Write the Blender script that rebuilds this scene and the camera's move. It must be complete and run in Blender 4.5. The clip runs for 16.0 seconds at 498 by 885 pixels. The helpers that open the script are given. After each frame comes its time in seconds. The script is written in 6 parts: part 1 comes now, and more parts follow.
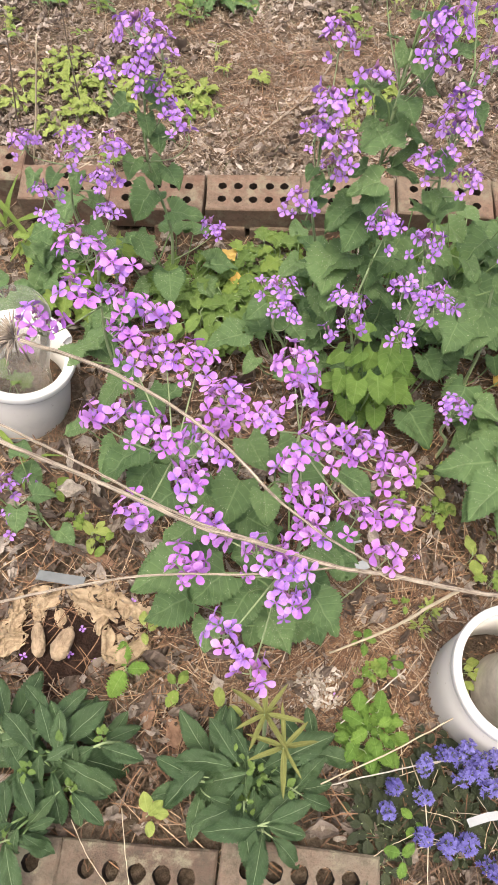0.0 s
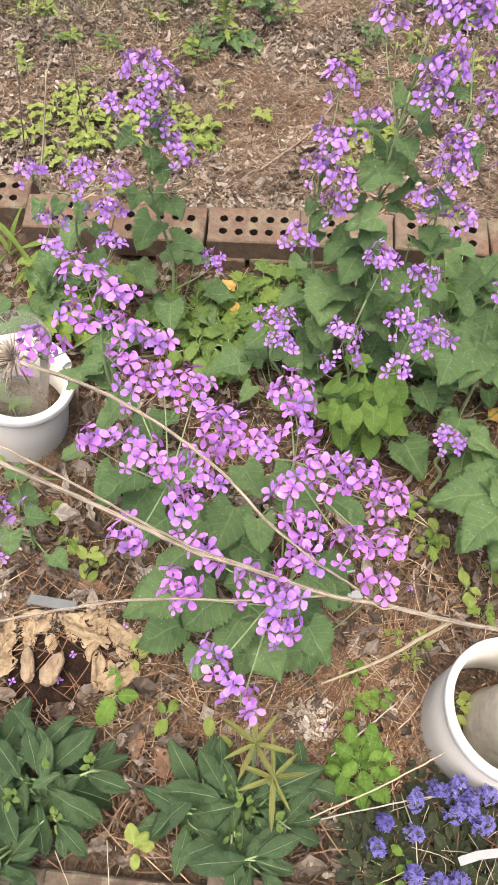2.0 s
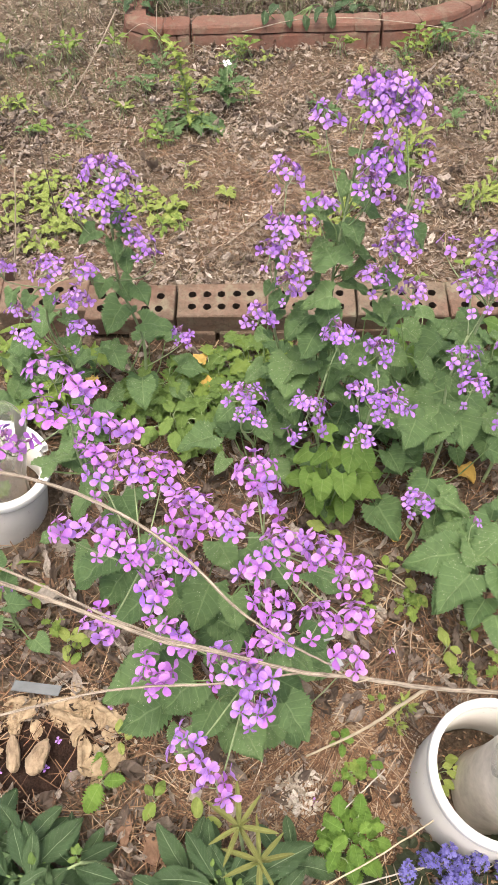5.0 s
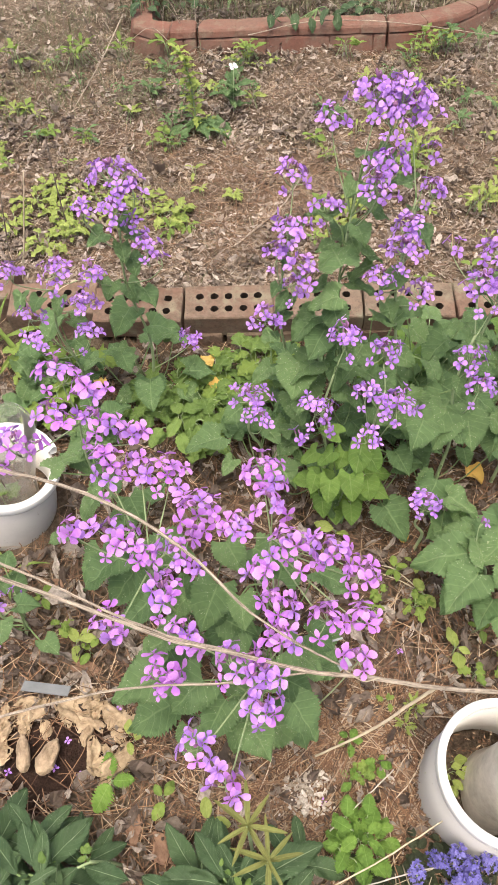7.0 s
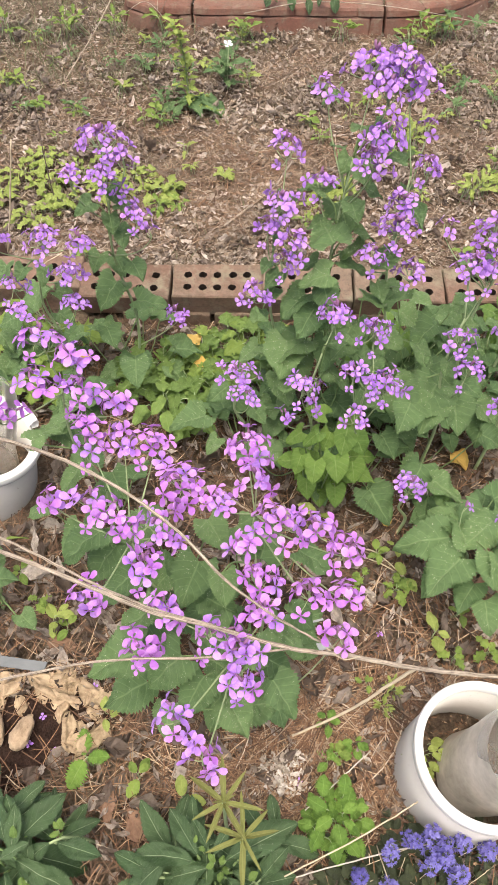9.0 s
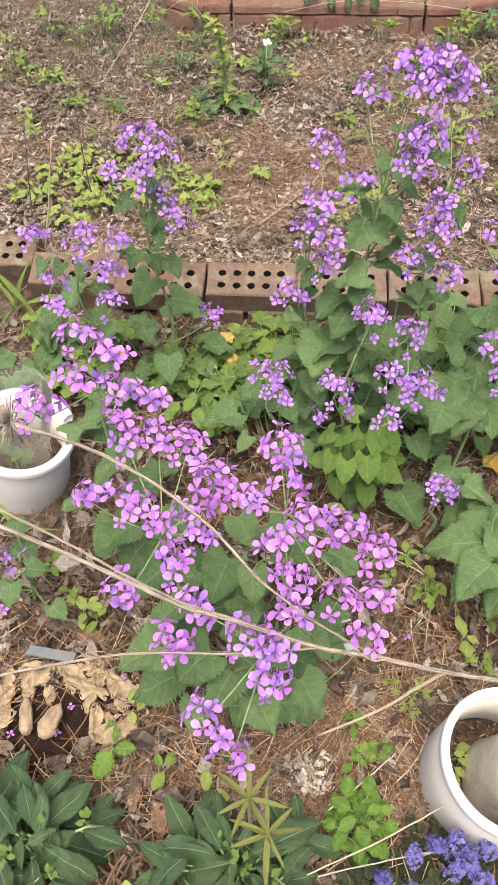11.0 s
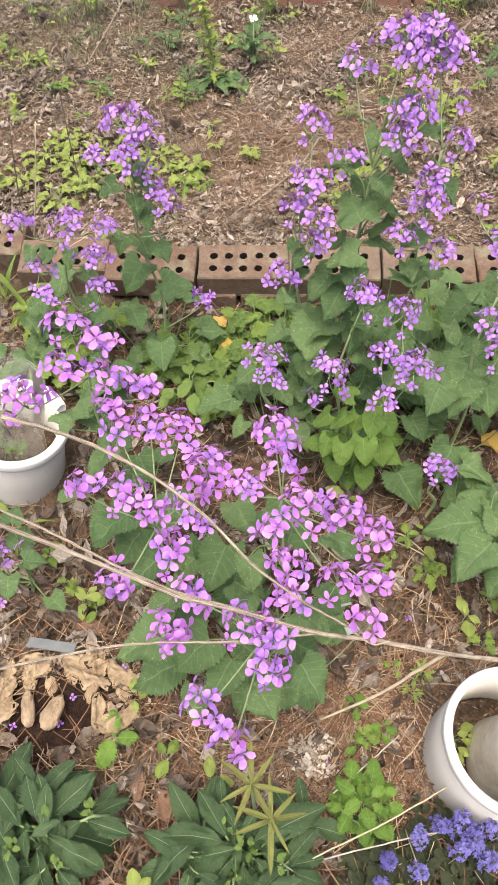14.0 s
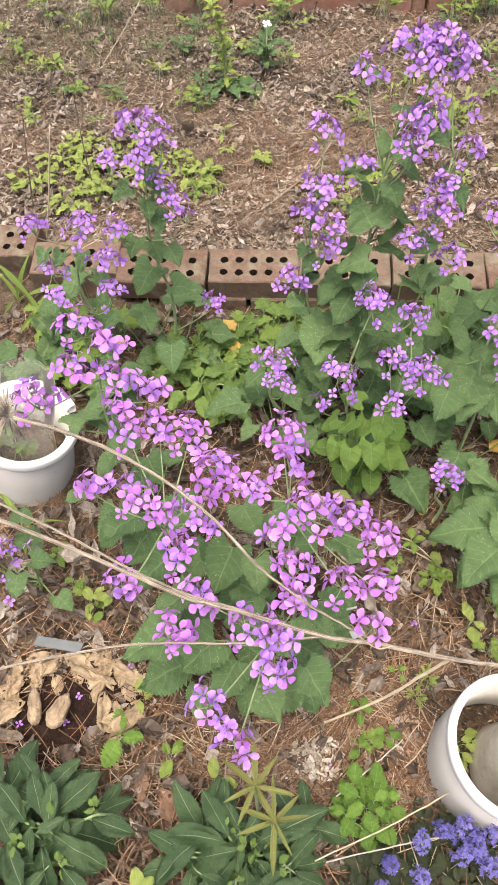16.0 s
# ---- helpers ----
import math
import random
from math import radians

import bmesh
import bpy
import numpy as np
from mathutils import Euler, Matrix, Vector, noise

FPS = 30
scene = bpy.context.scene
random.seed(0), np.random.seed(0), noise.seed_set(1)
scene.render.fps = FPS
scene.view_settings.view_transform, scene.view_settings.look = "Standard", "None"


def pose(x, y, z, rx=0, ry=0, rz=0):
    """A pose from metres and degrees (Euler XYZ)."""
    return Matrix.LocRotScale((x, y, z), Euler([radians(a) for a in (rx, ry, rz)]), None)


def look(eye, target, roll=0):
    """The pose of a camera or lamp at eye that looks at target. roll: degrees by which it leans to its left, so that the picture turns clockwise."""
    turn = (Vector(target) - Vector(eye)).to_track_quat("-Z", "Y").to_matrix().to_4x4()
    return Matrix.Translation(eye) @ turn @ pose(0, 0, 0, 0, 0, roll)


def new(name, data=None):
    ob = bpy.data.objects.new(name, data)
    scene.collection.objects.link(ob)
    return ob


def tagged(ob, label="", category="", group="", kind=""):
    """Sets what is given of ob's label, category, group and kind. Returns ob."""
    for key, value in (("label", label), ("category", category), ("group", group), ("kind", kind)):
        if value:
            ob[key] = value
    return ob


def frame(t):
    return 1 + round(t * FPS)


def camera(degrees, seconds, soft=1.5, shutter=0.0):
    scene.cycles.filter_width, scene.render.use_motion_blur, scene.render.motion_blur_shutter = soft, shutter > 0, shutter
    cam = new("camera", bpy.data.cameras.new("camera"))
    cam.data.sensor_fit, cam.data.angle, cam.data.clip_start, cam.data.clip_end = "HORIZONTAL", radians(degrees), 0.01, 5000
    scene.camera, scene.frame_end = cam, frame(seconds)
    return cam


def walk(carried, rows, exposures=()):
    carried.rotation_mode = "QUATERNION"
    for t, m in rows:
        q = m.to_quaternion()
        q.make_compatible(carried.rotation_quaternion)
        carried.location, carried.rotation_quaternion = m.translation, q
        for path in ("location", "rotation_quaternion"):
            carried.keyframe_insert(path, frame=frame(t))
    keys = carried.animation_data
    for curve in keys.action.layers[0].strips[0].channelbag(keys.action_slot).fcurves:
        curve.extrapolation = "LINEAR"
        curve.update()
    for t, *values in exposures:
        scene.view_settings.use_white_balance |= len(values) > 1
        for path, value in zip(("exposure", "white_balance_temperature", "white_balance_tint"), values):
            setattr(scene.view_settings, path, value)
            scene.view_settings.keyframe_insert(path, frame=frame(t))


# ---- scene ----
cam = camera(39.9, 16.0)
PATH = [
    (0, (0.045, 0.03, 1.079), (0.007, 1.006, -0.666), -0.5),
    (0.5, (0.042, 0.025, 1.079), (0.008, 1.002, -0.666), -0.2),
    (1, (0.04, 0.019, 1.076), (-0.001, 1.0, -0.666), -0.2),
    (1.5, (0.042, 0.022, 1.076), (-0.007, 1.0, -0.668), -0.0),
    (2, (0.047, 0.023, 1.082), (0.015, 1.076, -0.618), 1.1),
    (2.2, (0.055, 0.024, 1.063), (0.086, 1.134, -0.600), 3.2),
    (2.5, (0.068, 0.039, 1.095), (0.131, 1.16, -0.561), 3.3),
    (2.7, (0.079, 0.046, 1.130), (0.143, 1.276, -0.445), 1.8),
    (3, (0.105, 0.052, 1.143), (0.199, 1.287, -0.427), -0.3),
    (3.2, (0.123, 0.052, 1.139), (0.324, 1.267, -0.437), 0.1),
    (3.5, (0.143, 0.046, 1.137), (0.372, 1.255, -0.44), -0.4),
    (4, (0.115, 0.037, 1.129), (0.227, 1.213, -0.485), -0.5),
    (4.5, (0.088, 0.035, 1.123), (0.098, 1.199, -0.503), -1.0),
    (4.7, (0.082, 0.039, 1.127), (0.072, 1.214, -0.492), -1.2),
    (6.8, (0.079, 0.042, 1.121), (0.053, 1.175, -0.527), -2.0),
    (7, (0.081, 0.036, 1.128), (0.044, 1.214, -0.487), -2.5),
    (7.5, (0.085, 0.035, 1.127), (0.032, 1.178, -0.514), -3.4),
    (8, (0.082, 0.037, 1.117), (0.064, 1.175, -0.528), -2.2),
    (8.5, (0.081, 0.032, 1.11), (0.076, 1.181, -0.527), -0.3),
    (9, (0.078, 0.028, 1.107), (0.089, 1.183, -0.526), 1.0),
    (9.5, (0.069, 0.025, 1.11), (-0.032, 1.196, -0.509), -2.3),
    (12, (0.07, 0.026, 1.107), (0.028, 1.153, -0.544), -0.0),
    (12.5, (0.073, 0.026, 1.105), (0.033, 1.147, -0.55), -0.2),
    (13, (0.073, 0.027, 1.107), (0.02, 1.157, -0.543), -0.8),
    (13.5, (0.074, 0.03, 1.105), (0.0, 1.159, -0.544), -2.3),
    (14, (0.078, 0.034, 1.1), (0.011, 1.146, -0.562), -2.5),
    (14.5, (0.078, 0.037, 1.101), (0.008, 1.117, -0.581), -2.6),
    (15, (0.076, 0.031, 1.106), (-0.002, 1.147, -0.551), -2.4),
    (15.5, (0.075, 0.031, 1.108), (0.015, 1.188, -0.522), -1.1),
    (16, (0.078, 0.031, 1.106), (-0.012, 1.148, -0.55), -2.7),
]
walk(cam, [(t, look(eye, target, roll)) for t, eye, target, roll in PATH])

# ---- world, sun, exposure ----
world = bpy.data.worlds.new("sky_world")
scene.world = world
world.use_nodes = True
wn = world.node_tree.nodes
sky = wn.new("ShaderNodeTexSky")
sky.sky_type, sky.sun_disc = "NISHITA", False
sky.sun_elevation, sky.sun_rotation = radians(78), radians(190)
sky.air_density, sky.dust_density, sky.ozone_density = 0.6, 7.0, 0.5
world.node_tree.links.new(sky.outputs[0], wn["Background"].inputs[0])
wn["Background"].inputs[1].default_value = 0.15
sun = new("sun", bpy.data.lights.new("sun", "SUN"))
sun.data.energy, sun.data.angle, sun.data.color = 1.5, radians(58), (1.0, 0.93, 0.69)
sun.matrix_world = look((-0.1, -0.55, 2.6), (0, 0, 0))
scene.view_settings.exposure = 1.16


# ---- small helpers ----
def world_of(ob):
    return world_of(ob.parent) @ ob.matrix_basis if ob.parent else ob.matrix_basis.copy()


def thing(name, at, label, category, group="", kind=""):
    ob = new(name)
    ob.empty_display_size = 0.02
    ob.matrix_basis = Matrix.Translation(at)
    return tagged(ob, label, category, group, kind)


def put_in(name, me, parent, m=None, label=""):
    """A mesh as a part of parent, at the world pose m."""
    ob = new(name, me)
    if parent:
        ob.parent = parent
        ob.matrix_basis = world_of(parent).inverted() @ (m if m is not None else Matrix())
    elif m is not None:
        ob.matrix_basis = m
    return tagged(ob, label)


def mesh_of(name, verts, faces, mats, uvs=None, ids=None, smooth=True):
    me = bpy.data.meshes.new(name)
    me.from_pydata([tuple(v) for v in verts], [], [tuple(f) for f in faces])
    for m in mats if isinstance(mats, (list, tuple)) else [mats]:
        me.materials.append(m)
    if uvs is not None:
        layer = me.uv_layers.new(name="UVMap")
        index = np.empty(len(me.loops), dtype=np.int32)
        me.loops.foreach_get("vertex_index", index)
        layer.data.foreach_set("uv", np.asarray(uvs, dtype=np.float32)[index].ravel())
    if ids is not None:
        me.polygons.foreach_set("material_index", np.asarray(ids, dtype=np.int32))
    me.polygons.foreach_set("use_smooth", np.full(len(me.polygons), smooth))
    me.update()
    return me


def joined(parts):
    """Several (verts, faces, id) lists as one."""
    verts, faces, ids = [], [], []
    for v, f, i in parts:
        n = len(verts)
        verts += [tuple(p) for p in v]
        faces += [tuple(k + n for k in q) for q in f]
        ids += [i] * len(f)
    return verts, faces, ids


def tube(points, radii, sides=6):
    """Verts and faces of a closed tube along points."""
    pts = [Vector(p) for p in points]
    if not isinstance(radii, (list, tuple)):
        radii = [radii] * len(pts)
    verts, faces = [], []
    side = None
    for i, p in enumerate(pts):
        d = (pts[min(i + 1, len(pts) - 1)] - pts[max(i - 1, 0)]).normalized()
        if side is None:
            side = d.orthogonal().normalized()
        side = (side - d * side.dot(d)).normalized()
        other = d.cross(side)
        for k in range(sides):
            a = 2 * math.pi * k / sides
            verts.append(p + (side * math.cos(a) + other * math.sin(a)) * radii[i])
    for i in range(len(pts) - 1):
        for k in range(sides):
            a, b = i * sides + k, i * sides + (k + 1) % sides
            faces.append((a, b, b + sides, a + sides))
    faces.append(tuple(reversed(range(sides))))
    faces.append(tuple(range((len(pts) - 1) * sides, len(pts) * sides)))
    return verts, faces


def smooth_line(points, per=6, wob=0.0, rnd=None):
    """A Catmull-Rom line through points."""
    pts = [Vector(p) for p in points]
    pts = [2 * pts[0] - pts[1]] + pts + [2 * pts[-1] - pts[-2]]
    out = []
    for i in range(1, len(pts) - 2):
        p0, p1, p2, p3 = pts[i - 1 : i + 3]
        for k in range(per):
            t = k / per
            p = 0.5 * (2 * p1 + (p2 - p0) * t + (2 * p0 - 5 * p1 + 4 * p2 - p3) * t * t + (3 * p1 - p0 - 3 * p2 + p3) * t**3)
            if wob and rnd:
                p = p + Vector([rnd.uniform(-wob, wob) for _ in range(3)])
            out.append(p)
    return out + [pts[-2]]


def lathe(profile, sides=40):
    """Verts and faces of a turned shape from (radius, height) pairs, open at both ends."""
    verts, faces = [], []
    for r, z in profile:
        for k in range(sides):
            a = 2 * math.pi * k / sides
            verts.append(Vector((r * math.cos(a), r * math.sin(a), z)))
    for i in range(len(profile) - 1):
        for k in range(sides):
            a, b = i * sides + k, i * sides + (k + 1) % sides
            faces.append((a, b, b + sides, a + sides))
    return verts, faces


def gz(x, y):
    """Height of the ground."""
    return 0.006 * np.sin(7.1 * x + 1.3) * np.sin(5.3 * y) + 0.004 * np.sin(17 * x + 11 * y) + 0.003 * np.sin(29 * y - 13 * x + 2) + 0.036 / (1 + np.exp(np.clip((y - 0.045) / 0.012, -60, 60)))


# ---- materials ----
class Nodes:
    def __init__(self, name):
        self.mat = bpy.data.materials.new(name)
        self.mat.use_nodes = True
        self.tree = self.mat.node_tree
        self.bsdf = self.tree.nodes["Principled BSDF"]
        self.out = self.tree.nodes["Material Output"]

    def add(self, kind):
        return self.tree.nodes.new("ShaderNode" + kind)

    def link(self, a, b):
        self.tree.links.new(a, b)

    def math(self, op, a, b=None, clamp=False):
        node = self.add("Math")
        node.operation, node.use_clamp = op, clamp
        for slot, v in zip(node.inputs, (a, b)):
            if v is None:
                continue
            if isinstance(v, (int, float)):
                slot.default_value = v
            else:
                self.link(v, slot)
        return node.outputs[0]

    def mix(self, f, a, b, blend="MIX"):
        node = self.add("Mix")
        node.data_type, node.blend_type = "RGBA", blend
        for slot, v in zip((node.inputs[0], node.inputs[6], node.inputs[7]), (f, a, b)):
            if isinstance(v, (int, float)):
                slot.default_value = v
            elif isinstance(v, tuple):
                slot.default_value = (*v, 1) if len(v) == 3 else v
            else:
                self.link(v, slot)
        return node.outputs[2]

    def noise(self, scale, detail=4, rough=0.6, coords=None):
        node = self.add("TexNoise")
        node.inputs["Scale"].default_value, node.inputs["Detail"].default_value = scale, detail
        node.inputs["Roughness"].default_value = rough
        if coords is None:
            coords = self.add("TexCoord").outputs["Object"]
        self.link(coords, node.inputs["Vector"])
        return node.outputs[0]

    def ramp(self, f, stops):
        node = self.add("ValToRGB")
        el = node.color_ramp.elements
        while len(el) < len(stops):
            el.new(0.5)
        for e, (p, c) in zip(el, stops):
            e.position, e.color = p, (*c, 1)
        self.link(f, node.inputs[0])
        return node.outputs[0]

    def bump(self, height, strength, distance=0.002):
        node = self.add("Bump")
        node.inputs["Strength"].default_value, node.inputs["Distance"].default_value = strength, distance
        self.link(height, node.inputs["Height"])
        self.link(node.outputs[0], self.bsdf.inputs["Normal"])
        return node.outputs[0]

    def finish(self, colour, rough=0.7, translucent=0.0, spec=0.3):
        self.link(colour, self.bsdf.inputs["Base Color"])
        self.bsdf.inputs["Roughness"].default_value = rough
        self.bsdf.inputs["Specular IOR Level"].default_value = spec
        if translucent:
            t = self.add("BsdfTranslucent")
            self.link(colour, t.inputs[0])
            m = self.add("MixShader")
            m.inputs[0].default_value = translucent
            self.link(self.bsdf.outputs[0], m.inputs[1])
            self.link(t.outputs[0], m.inputs[2])
            self.link(m.outputs[0], self.out.inputs[0])
        return self.mat


def leaf_material(name, dark, light, vein, veins=7.0, vein_mix=0.5, rough=0.55, translucent=0.22, spots=0.0, side_mix=0.45, rib_thin=28.0):
    n = Nodes(name)
    uv = n.add("SeparateXYZ")
    n.link(n.add("UVMap").outputs[0], uv.inputs[0])
    across = n.math("ABSOLUTE", n.math("SUBTRACT", uv.outputs[0], 0.5))
    rib = n.math("SUBTRACT", 1.0, n.math("MULTIPLY", across, rib_thin), clamp=True)
    wave = n.math("PINGPONG", n.math("MULTIPLY", n.math("SUBTRACT", uv.outputs[1], n.math("MULTIPLY", across, 0.55)), veins), 0.5)
    side = n.math("SUBTRACT", 1.0, n.math("MULTIPLY", wave, 11.0), clamp=True)
    lines = n.math("MAXIMUM", rib, n.math("MULTIPLY", side, side_mix))
    info = n.add("ObjectInfo").outputs["Random"]
    patch = n.noise(9.0, 3)
    tone = n.math("ADD", n.math("MULTIPLY", patch, 0.55), n.math("MULTIPLY", info, 0.5))
    base = n.mix(tone, dark, light)
    fine = n.noise(60.0, 5, 0.7)
    base = n.mix(n.math("MULTIPLY", fine, 0.45), base, tuple(c * 0.55 for c in dark))
    base = n.mix(n.math("MULTIPLY", lines, vein_mix), base, vein)
    if spots:
        # Pale dots: specks and sun glints painted into the leaf colour.
        for scale, keep, size in ((21.0, 0.86, 0.20), (38.0, 0.97, 0.30)):
            cell = n.add("TexVoronoi")
            cell.inputs["Scale"].default_value = scale
            n.link(n.add("TexCoord").outputs["Object"], cell.inputs["Vector"])
            pick = n.add("SeparateColor")
            n.link(cell.outputs["Color"], pick.inputs[0])
            some = n.math("GREATER_THAN", n.math("ADD", pick.outputs[0], n.math("MULTIPLY", n.math("SUBTRACT", n.math("ADD", patch, n.math("MULTIPLY", info, 0.25)), 0.66), 1.5)), keep)
            dot = n.math("MULTIPLY", n.math("SUBTRACT", size, cell.outputs["Distance"]), 9.0, clamp=True)
            base = n.mix(n.math("MULTIPLY", n.math("MULTIPLY", dot, some), spots), base, (0.62, 0.64, 0.52))
        holes = n.math("MULTIPLY", n.math("SUBTRACT", n.noise(11.0, 4, 0.7), 0.68), 14.0, clamp=True)
        base = n.mix(n.math("MULTIPLY", holes, 0.55), base, (0.16, 0.15, 0.07))
    n.bump(n.math("ADD", n.math("MULTIPLY", lines, -0.5), n.math("MULTIPLY", fine, 0.8)), 0.4, 0.02)
    return n.finish(base, rough, translucent, 0.35)


LEAF = leaf_material("honesty_leaf_green", (0.074, 0.144, 0.059), (0.220, 0.334, 0.132), (0.29, 0.40, 0.20), 6, 0.42, 0.42, 0.40, 0.85, 0.55)
LEAF_LIGHT = leaf_material("young_leaf_green", (0.065, 0.15, 0.022), (0.23, 0.37, 0.07), (0.30, 0.43, 0.15), 7, 0.35, 0.5, 0.33, 0.0, 0.3)
LEAF_HEART = leaf_material("heart_leaf_green", (0.088, 0.178, 0.034), (0.24, 0.372, 0.085), (0.34, 0.46, 0.18), 6, 0.4, 0.45, 0.42, 0.0, 0.5)
LEAF_DARK = leaf_material("rosette_leaf_green", (0.024, 0.056, 0.020), (0.088, 0.145, 0.062), (0.38, 0.46, 0.30), 9, 0.75, 0.42, 0.2, 0.2, 0.09, 60.0)
LEAF_WEED = leaf_material("weed_leaf_green", (0.105, 0.175, 0.034), (0.29, 0.39, 0.085), (0.26, 0.38, 0.13), 6, 0.3, 0.55, 0.3)
LEAF_COVER = leaf_material("cover_leaf_green", (0.075, 0.138, 0.033), (0.235, 0.34, 0.085), (0.24, 0.34, 0.13), 6, 0.35, 0.5, 0.3)
LEAF_YELLOW = leaf_material("yellow_green_leaf", (0.17, 0.23, 0.045), (0.41, 0.48, 0.14), (0.48, 0.54, 0.21), 6, 0.3, 0.55, 0.3)
LEAF_LILY = leaf_material("lily_leaf_olive", (0.12, 0.12, 0.03), (0.26, 0.28, 0.085), (0.36, 0.40, 0.15), 1, 0.5, 0.45, 0.25)
LEAF_BUGLE = leaf_material("bugle_leaf_bronze", (0.014, 0.022, 0.010), (0.060, 0.070, 0.033), (0.09, 0.10, 0.052), 6, 0.3, 0.4, 0.1)
LEAF_LIME = leaf_material("lime_leaf", (0.25, 0.33, 0.06), (0.46, 0.56, 0.16), (0.5, 0.6, 0.25), 6, 0.3, 0.5, 0.4)
LEAF_FALLEN = leaf_material("fallen_leaf_yellow", (0.50, 0.31, 0.06), (0.75, 0.54, 0.19), (0.5, 0.33, 0.09), 6, 0.4, 0.6, 0.2)


def petal_material(name, a, b, vein):
    n = Nodes(name)
    uv = n.add("SeparateXYZ")
    n.link(n.add("UVMap").outputs[0], uv.inputs[0])
    info = n.add("ObjectInfo").outputs["Random"]
    island = n.add("NewGeometry").outputs["Random Per Island"]
    base = n.mix(n.math("ADD", n.math("MULTIPLY", info, 0.55), n.math("MULTIPLY", island, 0.45)), a, b)
    across = n.math("MULTIPLY", n.math("SUBTRACT", uv.outputs[0], 0.5), 9.0)
    line = n.math("SUBTRACT", 1.0, n.math("MULTIPLY", n.math("PINGPONG", across, 0.5), 5.0), clamp=True)
    fade = n.math("SUBTRACT", 1.15, uv.outputs[1], clamp=True)
    base = n.mix(n.math("MULTIPLY", n.math("MULTIPLY", line, fade), 0.85), base, vein)
    # Pale tip, dark throat: petal colour, strengthened with painted highlight and shading.
    rim = n.math("MULTIPLY", n.math("SUBTRACT", uv.outputs[1], 0.72), 2.2, clamp=True)
    base = n.mix(n.math("MULTIPLY", rim, 0.5), base, tuple(min(0.85, c * 1.2 + 0.06) for c in b))
    throat = n.math("SUBTRACT", 1.0, n.math("MULTIPLY", uv.outputs[1], 2.1), clamp=True)
    base = n.mix(n.math("MULTIPLY", throat, 0.8), base, vein)
    n.bump(n.math("MULTIPLY", line, -1.0), 0.5, 0.0006)
    base = n.mix(n.math("MULTIPLY", n.noise(330.0, 4, 0.6), 0.7), base, tuple(min(1, c * 1.45) for c in a))
    return n.finish(base, 0.5, 0.2, 0.3)


PETAL = petal_material("honesty_petal_purple", (0.315, 0.105, 0.445), (0.68, 0.40, 0.755), (0.20, 0.03, 0.32))
PETAL_VIOLET = petal_material("honesty_petal_violet", (0.27, 0.115, 0.47), (0.60, 0.385, 0.755), (0.11, 0.02, 0.28))
PETAL_BLUE = petal_material("bugle_petal_blue", (0.060, 0.052, 0.21), (0.30, 0.28, 0.58), (0.10, 0.08, 0.32))
PETAL_WHITE = petal_material("white_petal", (0.78, 0.78, 0.76), (0.85, 0.85, 0.82), (0.6, 0.65, 0.55))


def plain_material(name, dark, light, scale=60.0, rough=0.7, bump=0.4, dist=0.004, spec=0.3, translucent=0.0):
    n = Nodes(name)
    f = n.noise(scale, 6, 0.65)
    big = n.noise(scale / 8, 3)
    tone = n.math("ADD", n.math("MULTIPLY", f, 0.6), n.math("MULTIPLY", big, 0.5), clamp=True)
    tone = n.math("MULTIPLY", n.math("SUBTRACT", tone, 0.25), 1.9, clamp=True)
    base = n.mix(tone, dark, light)
    if bump:
        n.bump(f, bump, dist)
    return n.finish(base, rough, translucent, spec)


STEM = plain_material("green_stem", (0.17, 0.225, 0.105), (0.31, 0.385, 0.21), 90, 0.55, 0.2)
PETIOLE = plain_material("green_leaf_stalk", (0.085, 0.135, 0.05), (0.19, 0.27, 0.11), 90, 0.55, 0.2)
CALYX = plain_material("purple_calyx", (0.16, 0.05, 0.18), (0.26, 0.14, 0.22), 200, 0.6, 0.1)


def straw_material(name, dark, light):
    """Dry stalk: fibres run along the stalk's length, with darker worn patches."""
    n = Nodes(name)
    fibre = n.noise(1.0, 4, 0.6, n.add("UVMap").outputs[0])
    worn = n.noise(45.0, 4, 0.65)
    tone = n.math("ADD", n.math("MULTIPLY", n.math("SUBTRACT", fibre, 0.32), 2.6), n.math("MULTIPLY", n.math("SUBTRACT", worn, 0.5), 0.9), clamp=True)
    base = n.mix(tone, dark, light)
    n.bump(fibre, 0.5, 0.003)
    return n.finish(base, 0.75, 0, 0.2)


STRAW = straw_material("dry_stalk_straw", (0.085, 0.062, 0.048), (0.55, 0.47, 0.38))
BROWN_LEAF = plain_material("brown_dead_leaf", (0.085, 0.045, 0.030), (0.30, 0.185, 0.125), 6, 0.7, 0.5, 0.03, 0.25, 0.1)
STRAW_PALE = plain_material("dry_stem_pale", (0.27, 0.22, 0.15), (0.54, 0.465, 0.35), 110, 0.7, 0.4)
BARK = plain_material("grey_brown_bark", (0.055, 0.042, 0.034), (0.17, 0.135, 0.11), 120, 0.85, 0.8)
VINE = plain_material("grey_vine_bark", (0.25, 0.23, 0.21), (0.48, 0.45, 0.41), 120, 0.75, 0.5)
PAPERY = plain_material("papery_tan_leaf", (0.12, 0.07, 0.037), (0.56, 0.435, 0.295), 8, 0.65, 0.4, 0.03, 0.3, 0.2)
BULB_SKIN = plain_material("brown_bulb_skin", (0.11, 0.07, 0.045), (0.55, 0.42, 0.295), 95, 0.8, 1.0, 0.012, 0.15)
SOIL = plain_material("dark_loose_soil", (0.006, 0.004, 0.0035), (0.075, 0.044, 0.034), 330, 0.95, 1.0, 0.012, 0.1)
